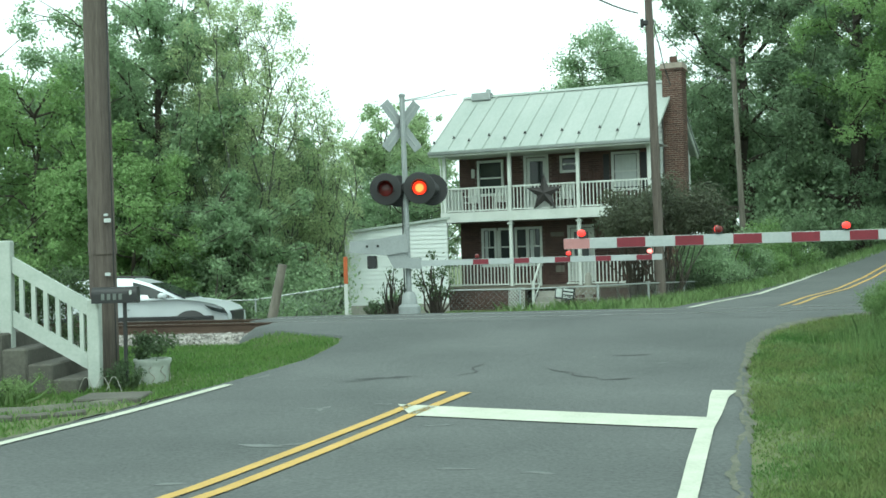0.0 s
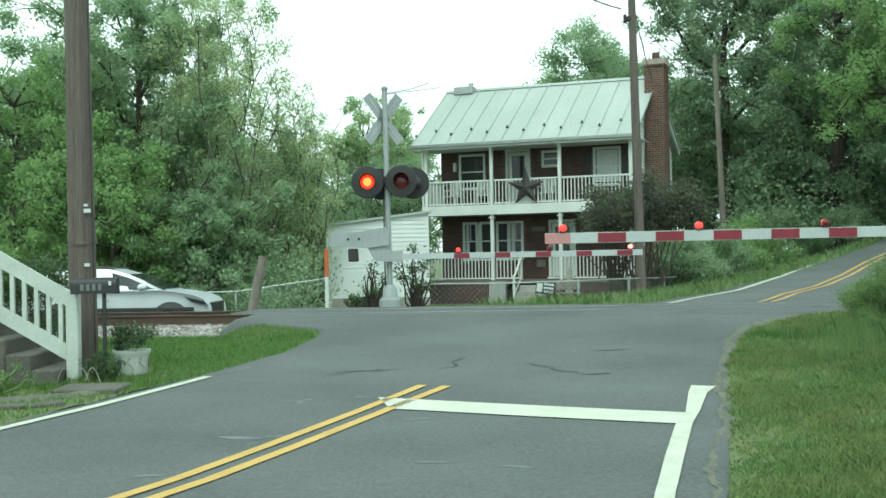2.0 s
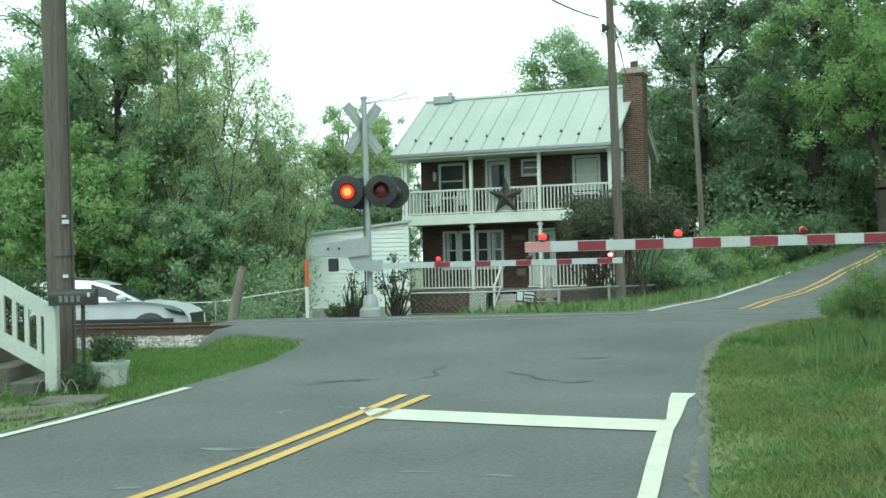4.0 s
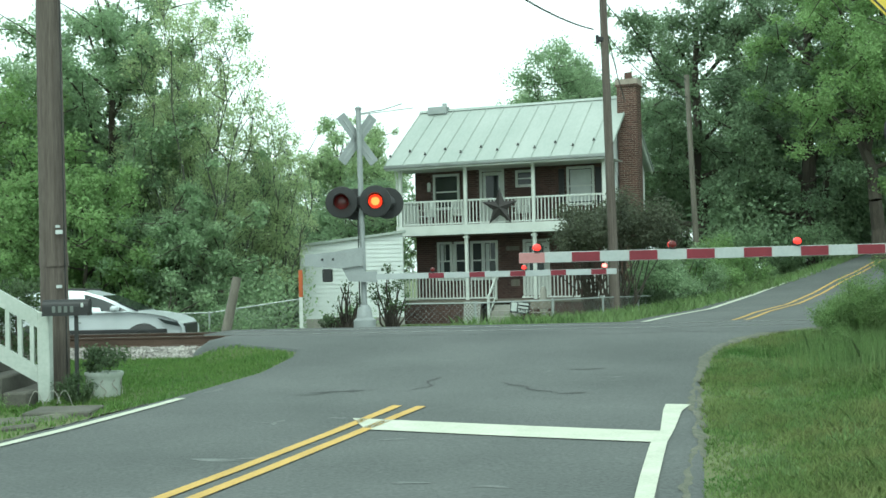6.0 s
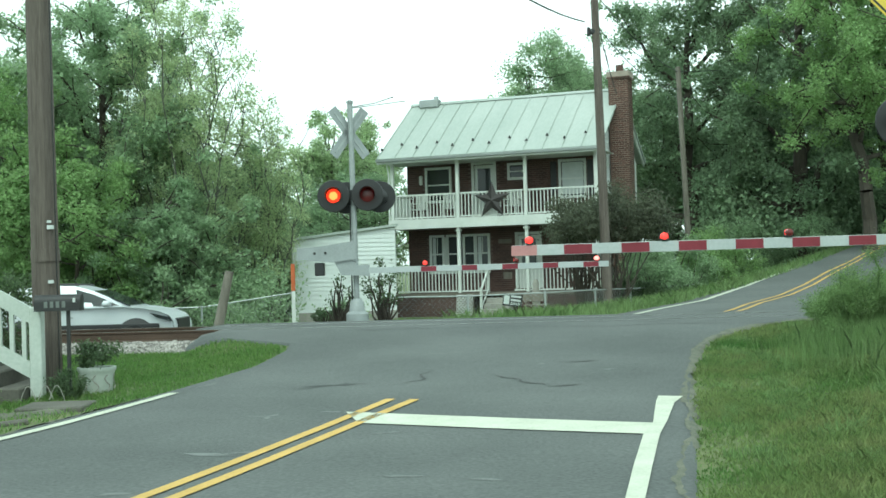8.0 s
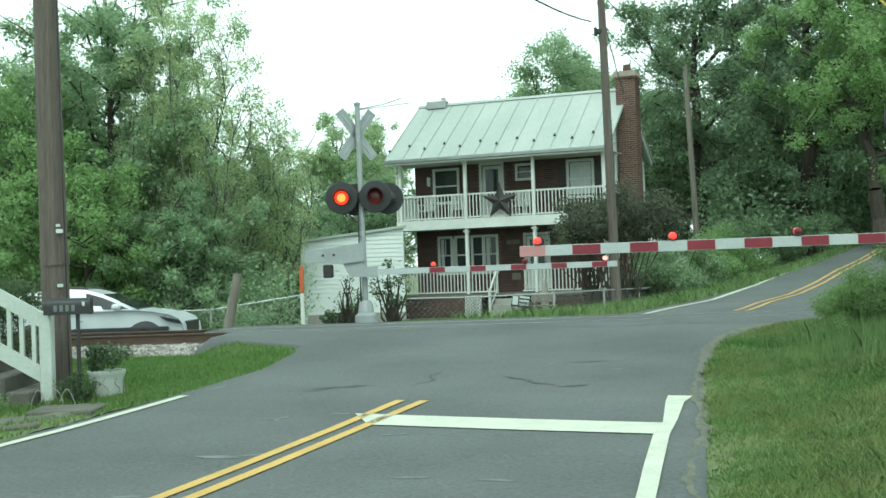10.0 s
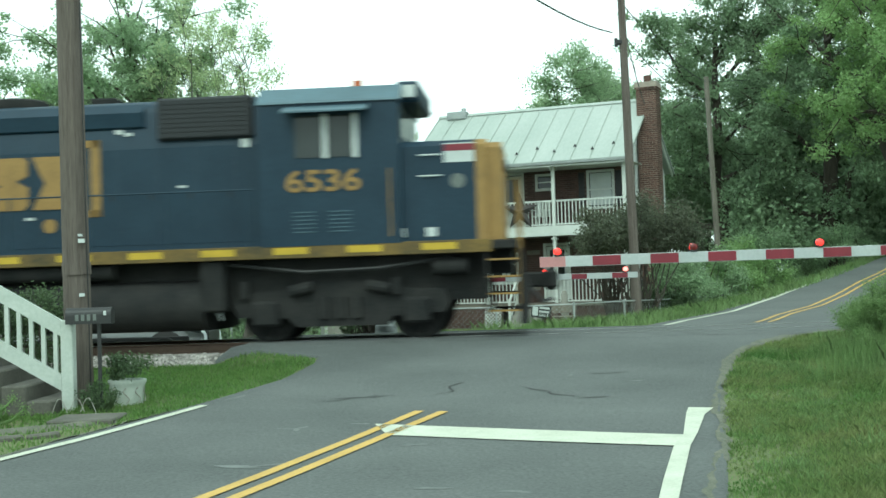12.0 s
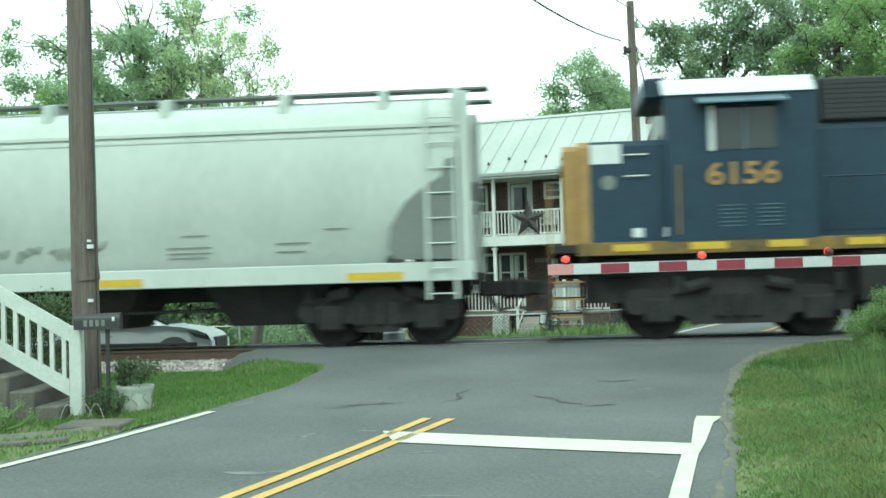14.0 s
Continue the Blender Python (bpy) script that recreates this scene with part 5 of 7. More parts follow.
def light_unit(parent, at, flash=""):
    """A round black background with a hooded red lens, facing -y of its own space."""
    u = part("light_background", Geo().lathe([(0.335, -0.012), (0.345, 0.0), (0.335, 0.02), (0.16, 0.03)], 32, 0, pose(0, 0, 0, 90, 0, 0)), M_BLACK, parent, "round black signal background", True, at)
    hood = Geo()
    n = 18
    for k in range(n):
        a0, a1 = radians(-20 + 220 * k / n), radians(-20 + 220 * (k + 1) / n)
        q = [(0.17, -0.03), (0.17, -0.32), (0.18, -0.32), (0.18, -0.03)]
        pts = [(r * math.cos(a), y * (1.0 if abs(r) else 1), r * math.sin(a)) for a in (a0, a1) for r, y in q]
        hood.add(pts, [(0, 1, 2, 3), (4, 5, 6, 7), (0, 1, 5, 4), (1, 2, 6, 5), (2, 3, 7, 6), (3, 0, 4, 7)])
    part("visor", hood, M_BLACK, u, "black visor")
    part("housing", Geo().lathe([(0.17, 0.0), (0.17, 0.16), (0.08, 0.26)], 20, 0, pose(0, 0, 0, -90, 0, 0)), M_BLACK, u, "", True)
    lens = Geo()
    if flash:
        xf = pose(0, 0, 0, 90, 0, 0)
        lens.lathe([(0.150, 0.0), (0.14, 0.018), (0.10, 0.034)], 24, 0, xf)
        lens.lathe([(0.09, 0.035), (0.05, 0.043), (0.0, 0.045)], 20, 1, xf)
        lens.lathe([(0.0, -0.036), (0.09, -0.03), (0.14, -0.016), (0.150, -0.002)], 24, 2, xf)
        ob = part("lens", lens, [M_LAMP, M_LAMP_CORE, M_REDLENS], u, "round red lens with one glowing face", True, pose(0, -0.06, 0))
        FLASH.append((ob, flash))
    else:
        part("lens", lens.lathe([(0.155, 0.03), (0.14, 0.05), (0.09, 0.065), (0.0, 0.07)], 24, 0, pose(0, 0, 0, 90, 0, 0)), M_REDLENS, u, "dull red lens", True)


def gate_arm(parent, p0, p1, h, bands, lamps, start_red, tip=True):
    """A tapering striped arm from p0 at the mast to p1 at the tip."""
    p0, p1 = Vector(p0), Vector(p1)
    d = p1 - p0
    L = d.length
    q = d.to_track_quat("X", "Z").to_matrix().to_4x4()
    arm = part("gate_arm", Geo().box(0, -0.012, -h / 2, L, 0.012, h / 2, bevel=0.004), M_GATE, parent, "red and white striped gate arm", at=Matrix.Translation(p0) @ q)
    for x0, x1 in bands:
        for s in (-1, 1):
            part("red_stripe", Geo().box(x0, min(s * 0.012, s * 0.0155), -h / 2 + 0.008, x1, max(s * 0.012, s * 0.0155), h / 2 - 0.008), M_RED, arm)
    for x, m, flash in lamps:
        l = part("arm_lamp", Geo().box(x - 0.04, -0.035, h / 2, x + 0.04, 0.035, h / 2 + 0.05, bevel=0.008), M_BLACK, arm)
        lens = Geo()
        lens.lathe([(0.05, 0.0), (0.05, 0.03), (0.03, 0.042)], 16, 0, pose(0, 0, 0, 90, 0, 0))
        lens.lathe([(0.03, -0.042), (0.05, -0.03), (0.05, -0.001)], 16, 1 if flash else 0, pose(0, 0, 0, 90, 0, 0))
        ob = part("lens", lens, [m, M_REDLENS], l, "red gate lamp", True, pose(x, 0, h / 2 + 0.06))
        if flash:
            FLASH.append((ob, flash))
        for e in (-0.0615, 0.0615):
            part("guard", Geo().box(x + e - 0.0035, -0.012, h / 2, x + e + 0.0035, 0.012, h / 2 + 0.11), M_BLACK, l)
    if not tip:
        part("faded_tip", Geo().box(L - 0.33, -0.0156, -h / 2 + 0.004, L + 0.003, 0.0156, h / 2 - 0.004), M_PINK, arm, "faded red tip")
    return arm


def crossing_signal(at, label, far):
    T = thing("crossing_signal", at, label, "crossing signal", "crossing signals")
    part("mast", Geo().cyl((0, 0, 0.2), (0, 0, 4.72), 0.062, 0.058, 16), M_ALU, T, "grey steel mast", True)
    part("base", Geo().lathe([(0.24, 0), (0.24, 0.18), (0.17, 0.24), (0.15, 0.42), (0.10, 0.50)], 16), M_ALU, T, "flared mast base", True)
    part("cap", Geo().lathe([(0.07, 4.7), (0.075, 4.75), (0.0, 4.79)], 14), M_ALU, T)
    for a in ((52, -52) if far else (45, -45)):
        bl = part("crossbuck_blade", Geo().box(-0.64, 0.075, -0.115, 0.64, 0.085, 0.115, bevel=0.003), M_ALU if far else M_ARMWHITE, T, "grey back of a crossbuck blade" if far else "white crossbuck blade", at=pose(0, 0, 4.08, 0, 0, 28 if far else 0) @ pose(0, 0.0 if far else -0.17, 0, 0, a, 0))
        part("brace", Geo().box(-0.55, 0.068 if far else 0.086, -0.02, 0.55, 0.076 if far else 0.094, 0.02), M_GALV, bl)
    arm = part("light_bracket", Geo().cyl((-0.42, 0, 2.72), (0.42, 0, 2.72), 0.035, n=10).box(-0.09, -0.09, 2.62, 0.09, 0.09, 2.84, bevel=0.02), M_BLACK, T)
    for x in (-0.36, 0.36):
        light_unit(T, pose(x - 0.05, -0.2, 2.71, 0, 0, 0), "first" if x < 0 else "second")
        light_unit(T, pose(x + 0.21, 0.24, 2.69, 0, 0, 180))
    return T


FS = (-0.74, 25.5)
far_signal = crossing_signal(pose(FS[0], FS[1], 0.48, 0, -0.6, 0), "far crossing signal mast with flashing lights and lowered gate", True)
part("bracket_bar", Geo().tube([(0.0, 0, 4.62), (0.55, 0, 4.70), (0.95, 0, 4.82)], 0.015).tube([(0.0, 0, 4.60), (1.2, 0, 4.72)], 0.012), M_GALV, far_signal, "thin steel bars at the mast top")
mech = part("gate_mechanism", Geo().prism([(-0.50, 1.42), (-0.30, 1.02), (0.30, 0.98), (0.30, 1.22), (0.02, 1.22), (-0.12, 1.50)], "y", -0.26, 0.02), M_ALU, far_signal, "grey gate mechanism casing")
for sy in (-0.32, 0.1):
    part("counterweight_arm", Geo().prism([(-1.22, 1.38), (-1.22, 1.62), (-0.6, 1.66), (-0.02, 1.74), (0.02, 1.35), (-0.5, 1.30)], "y", sy, sy + 0.03), M_ALU, far_signal, "grey counterweight arm")
part("counterweight", Geo().box(-0.86, -0.3, 1.02, -0.66, 0.08, 1.30, bevel=0.02), M_BLACK, far_signal)
for x in (-0.85, -0.62):
    part("bolt", Geo().cyl((x, -0.34, 1.5), (x, -0.31, 1.5), 0.03, n=8), M_BLACK, far_signal)
part("conduit", Geo().tube([(-0.07, -0.05, 2.6), (-0.09, -0.07, 1.3), (-0.09, -0.05, 0.3)], 0.018), M_BLACK, far_signal)
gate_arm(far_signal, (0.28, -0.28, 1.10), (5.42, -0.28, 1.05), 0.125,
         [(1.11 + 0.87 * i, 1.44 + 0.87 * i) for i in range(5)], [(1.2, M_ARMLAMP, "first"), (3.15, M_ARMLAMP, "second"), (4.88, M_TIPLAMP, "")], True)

near_signal = crossing_signal(pose(7.17, 15.5, 0.62, 0, 0, 0), "near crossing signal mast with lowered striped gate", False)
near_mech = part("gate_mechanism", Geo().box(-0.28, -0.30, 0.95, 0.3, 0.0, 1.5, bevel=0.04), M_ALU, near_signal)
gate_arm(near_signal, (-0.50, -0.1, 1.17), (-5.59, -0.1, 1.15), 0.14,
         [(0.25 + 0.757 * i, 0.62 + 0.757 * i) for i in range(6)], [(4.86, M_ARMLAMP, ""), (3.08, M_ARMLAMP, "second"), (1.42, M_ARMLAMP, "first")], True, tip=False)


def warning_sign():
    T = thing("warning_sign", pose(4.94, 11.0, H(4.94, 11)), "yellow diamond warning sign on a steel post", "sign")
    part("post", Geo().box(-0.03, 0.012, -0.2, 0.03, 0.05, 4.4), M_GALV, T)
    b = part("panel", Geo().box(-0.38, -0.004, -0.38, 0.38, 0.004, 0.38, bevel=0.0), M_SIGNYEL, T, "yellow panel", at=pose(0, 0, 4.19 - H(4.94, 11), 0, 45, 0))
    g = Geo()
    for x0, z0, x1, z1 in ((-0.36, -0.36, 0.36, -0.34), (-0.36, 0.34, 0.36, 0.36), (-0.36, -0.34, -0.34, 0.34), (0.34, -0.34, 0.36, 0.34)):
        g.box(x0, -0.007, z0, x1, -0.004, z1)
    part("border", g, M_BLACK, b, "black border")


warning_sign()

# ---- poles and wires ----


def utility_pole(base, top, r0, r1, label, material=None):
    bx, by, bz = base
    T = thing("utility_pole", Matrix.Translation(base), label, "utility pole", "utility poles")
    d = Vector(top) - Vector(base)
    g = Geo()
    n, m = 18, 14
    rng = np.random.default_rng(int(abs(bx) * 100))
    rough = 1 + rng.normal(0, 0.025, n)
    pts = []
    for k in range(m + 1):
        f = k / m
        r = r0 + (r1 - r0) * f
        c = d * f
        pts += [(c.x + r * rough[i] * math.cos(2 * math.pi * i / n), c.y + r * rough[i] * math.sin(2 * math.pi * i / n), c.z - (0.5 if k == 0 else 0)) for i in range(n)]
    g.add(pts, [(k * n + i, k * n + (i + 1) % n, (k + 1) * n + (i + 1) % n, (k + 1) * n + i) for k in range(m) for i in range(n)] + [tuple(range(m * n, m * n + n))])
    part("pole", g, material or M_POLE, T, "weathered wooden pole", True)
    return T


pole_left = utility_pole((-4.30, 15.0, H(-4.3, 15) - 0.02), (-4.36, 15.0, 9.6), 0.172, 0.125, "stout weathered wooden utility pole on the verge")
part("ground_wire", Geo().tube([(0.17, -0.10, 0.2), (0.15, -0.10, 3.0), (0.12, -0.09, 7.0)], 0.008), M_BLACK, pole_left)
for z, w in ((2.02, 0.05), (2.10, 0.03), (1.35, 0.04)):
    part("tag", Geo().box(0.07, -0.172, z, 0.07 + w * 1.6, -0.14, z + w), M_ARMWHITE, pole_left, "small white tag")
part("splice_band", Geo().cyl((0.0, 0, 1.62), (-0.01, 0, 1.78), 0.178, 0.176, 18), M_POLE, pole_left)
pole_mid = utility_pole((6.24, 34.0, H(6.24, 34.0)), (6.10, 34.0, 9.75), 0.145, 0.105, "wooden utility pole in front of the house")
part("insulator", Geo().box(-0.32, -0.1, 8.05, -0.1, 0.1, 8.2, bevel=0.03).cyl((-0.33, 0, 8.0), (-0.33, 0, 8.25), 0.05, n=10), M_BLACK, pole_mid)
pole_far = utility_pole((12.27, 48.0, H(12.27, 48.0)), (11.98, 48.0, 9.6), 0.13, 0.10, "slim grey utility pole on the hillside", M_GREYWOOD)


def wire(a, b, sag, r=0.016):
    a, b = Vector(a), Vector(b)
    pts = [tuple(a.lerp(b, i / 24) - Vector((0, 0, sag * 4 * (i / 24) * (1 - i / 24)))) for i in range(25)]
    o = part("overhead_wire", Geo().tube(pts, r, 5), M_BLACK)
    tagged(o, "thin black overhead wire strung between poles", "wire", "overhead wires")


utility_pole((-9.0, -10.0, H(-9, -10)), (-9.0, -10.0, 9.9), 0.16, 0.12, "wooden utility pole behind the viewpoint")
wire((-8.9, -10, 9.0), (5.8, 34, 8.62), 1.95, 0.022)
wire((-8.9, -10, 9.8), (6.1, 34, 9.55), 1.6)
wire((6.1, 34, 9.5), (11.98, 48, 9.4), 0.3)
wire((6.1, 34, 8.6), (11.98, 48, 8.7), 0.5)
wire((11.98, 48, 9.4), (32, 70, 15), 0.5)
wire((6.2, 34, 8.55), (7.85, 40.0, 7.4), 0.15)

# ---- left verge: steps, railing, mailbox, planter ----


def porch_steps():
    T = thing("stone_steps", Matrix(), "mossy stone steps climbing to a house", "steps")
    for i in range(6):
        x, z = -4.36 - 0.30 * i, 0.31 + 0.185 * i
        part("step", Geo().box(x - (0.298 if i < 5 else 2.0), 14.05, -0.3, x, 15.9, z, bevel=0.02), M_STEP, T)
    part("landing", Geo().box(-4.15, 13.15, -0.05, -3.42, 13.85, H(-3.8, 13.4) + 0.022, bevel=0.015), M_STEP, T, "worn stone landing slab")
    rng = np.random.default_rng(77)
    for i in range(7):
        x, y = -5.9 + 0.33 * i, 11.55 + 0.13 * i
        zt = H(x, y)
        part("kerb_stone", Geo().box(-0.165, -0.05, -0.15, 0.165, 0.06, 0.035 + rng.uniform(-0.02, 0.01), bevel=0.02), M_STEP, T, at=pose(x, y, zt, rng.uniform(-4, 4), rng.uniform(-4, 4), 21 + rng.uniform(-6, 6)))


porch_steps()


def step_railing():
    T = thing("stair_railing", Matrix(), "white painted wooden stair railing with square balusters", "railing")
    y = 14.45
    part("newel_post", Geo().box(-4.34, y - 0.075, 0.15, -4.19, y + 0.075, 1.24, bevel=0.012), M_RAILPAINT, T)
    part("newel_post", Geo().box(-5.40, y - 0.075, 0.4, -5.25, y + 0.075, 1.98, bevel=0.012), M_RAILPAINT, T, "tall white post")
    slope = lambda x: 1.22 + (-4.30 - x) * 0.60
    part("hand_rail", Geo().prism([(-5.28, slope(-5.28)), (-4.30, slope(-4.30)), (-4.30, slope(-4.30) - 0.20), (-5.28, slope(-5.28) - 0.20)], "y", y - 0.03, y + 0.03), M_RAILPAINT, T)
    part("bottom_rail", Geo().prism([(-5.28, slope(-5.28) - 0.66), (-4.30, slope(-4.30) - 0.66), (-4.30, slope(-4.30) - 0.86), (-5.28, slope(-5.28) - 0.86)], "y", y - 0.03, y + 0.03), M_RAILPAINT, T)
    for i in range(6):
        x = -5.14 + 0.145 * i
        part("baluster", Geo().box(x - 0.025, y - 0.025, slope(x) - 0.72, x + 0.025, y + 0.025, slope(x) - 0.12), M_RAILPAINT, T)
    part("hand_rail", Geo().box(-8.5, y - 0.03, 1.72, -5.38, y + 0.03, 1.90), M_RAILPAINT, T)
    part("bottom_rail", Geo().box(-8.5, y - 0.03, 1.08, -5.38, y + 0.03, 1.26), M_RAILPAINT, T)
    for i in range(16):
        x = -5.55 - 0.18 * i
        part("baluster", Geo().box(x - 0.025, y - 0.025, 1.2, x + 0.025, y + 0.025, 1.75), M_RAILPAINT, T)


step_railing()


def mailbox():
    z = H(-3.95, 14.3)
    T = thing("mailbox", pose(-3.97, 14.3, z), "black metal mailbox on a thin post with pale number marks", "mailbox")
    part("post", Geo().box(0.1, -0.02, -0.2, 0.14, 0.02, 1.25 - z), M_BLACK, T)
    b = 1.19 - z
    arch = [(-0.085, b), (0.085, b)] + [(0.085 * math.cos(radians(a)), b + 0.11 + 0.085 * math.sin(radians(a))) for a in range(0, 181, 20)]
    box = part("box", Geo().prism(arch, "x", -0.26, 0.27), M_BLACK, T)
    part("door", Geo().prism([(q[0] * 1.04, b + (q[1] - b) * 1.03 - 0.002) for q in arch], "x", 0.27, 0.285), M_BLACK, box)
    for i in range(4):
        part("number_bar", Geo().box(-0.14 + i * 0.07, -0.0885, b + 0.04, -0.10 + i * 0.07, -0.085, b + 0.115), M_HOPPERGREY, box, "pale bar in place of a digit")
    part("flag", Geo().box(0.2, -0.1, b + 0.1, 0.23, -0.092, b + 0.15), M_ARMWHITE, box)


mailbox()


def leaves(name, centers, radii, count, size, material, parent=None, seed=0, squash=0.8, up=0.35, hollow=0.0):
    """Many small folded leaves scattered in clumps round the centres."""
    rng = np.random.default_rng(seed)
    C, R = np.asarray(centers, float), np.asarray(radii, float)
    w = R ** 2
    k = rng.choice(len(C), count, p=w / w.sum())
    d = rng.normal(0, 1, (count, 3))
    d /= np.linalg.norm(d, axis=1, keepdims=True)
    r = R[k] * (hollow + (1 - hollow) * rng.random(count) ** 0.5) * (1 + rng.normal(0, 0.18, count))
    P = C[k] + d * r[:, None] * np.array([1, 1, squash])
    n = rng.normal(0, 1, (count, 3)) + d * 0.5 + np.array([0, 0, up * 2])
    n /= np.linalg.norm(n, axis=1, keepdims=True)
    a = np.cross(n, rng.normal(0, 1, (count, 3)))
    a /= np.linalg.norm(a, axis=1, keepdims=True)
    b = np.cross(n, a)
    s = size * rng.uniform(0.6, 1.35, count)[:, None]
    V = np.stack([P - a * s, P + b * s * 0.5 - n * s * 0.12, P + a * s, P - b * s * 0.5 - n * s * 0.12], 1).reshape(-1, 3)
    me = bpy.data.meshes.new(name)
    nv = len(V)
    me.vertices.add(nv)
    me.vertices.foreach_set("co", V.astype(np.float32).ravel())
    me.loops.add(nv)
    me.loops.foreach_set("vertex_index", np.arange(nv, dtype=np.int32))
    me.polygons.add(nv // 4)
    me.polygons.foreach_set("loop_start", np.arange(0, nv, 4, dtype=np.int32))
    me.materials.append(material)
    me.update(calc_edges=True)
    me.validate()
    ob = new(name, me)
    ob.parent = parent
    return ob


def planter():
    z = H(-3.68, 14.9) - 0.05
    T = thing("planter", pose(-3.68, 14.9, z), "round white planter pot with scroll relief and green plant", "planter")
    part("pot", Geo().lathe([(0.17, 0), (0.19, 0.03), (0.205, 0.22), (0.22, 0.27), (0.235, 0.29), (0.235, 0.33), (0.205, 0.33), (0.2, 0.28), (0.0, 0.27)], 28), M_RAILPAINT, T, "white pot", True)
    for i in range(9):
        a = 2 * math.pi * i / 9
        pts = [(0.215 * math.cos(a + 0.17 * math.sin(t)), 0.215 * math.sin(a + 0.17 * math.sin(t)), 0.05 + 0.03 * t) for t in np.linspace(0, 6.28, 10)]
        part("scroll", Geo().tube(pts, 0.008, 5), M_CONCRETE, T)
    rng = np.random.default_rng(4)
    c = [(rng.normal(-0.05, 0.15), rng.normal(0, 0.13), 0.36 + rng.random() * 0.22) for _ in range(14)]
    leaves("plant", c, [0.13] * 14, 1500, 0.024, M_LEAF_S, T, 4)


planter()


def wire_edging():
    for i, x in enumerate((-4.25, -4.05, -3.92)):
        z = H(x, 14.0)
        pts = [(x - 0.09 + 0.18 * k / 10, 14.0, z + 0.17 * math.sin(math.pi * k / 10)) for k in range(11)]
        o = part("wire_edging", Geo().tube([(x - 0.09, 14.0, z - 0.03)] + pts + [(x + 0.09, 14.0, z - 0.03)], 0.005, 5), M_CONCRETE)
        tagged(o, "small white wire garden hoop beside the pole", "edging", "wire hoops")


wire_edging()

# ---- far side: car, posts, fences ----


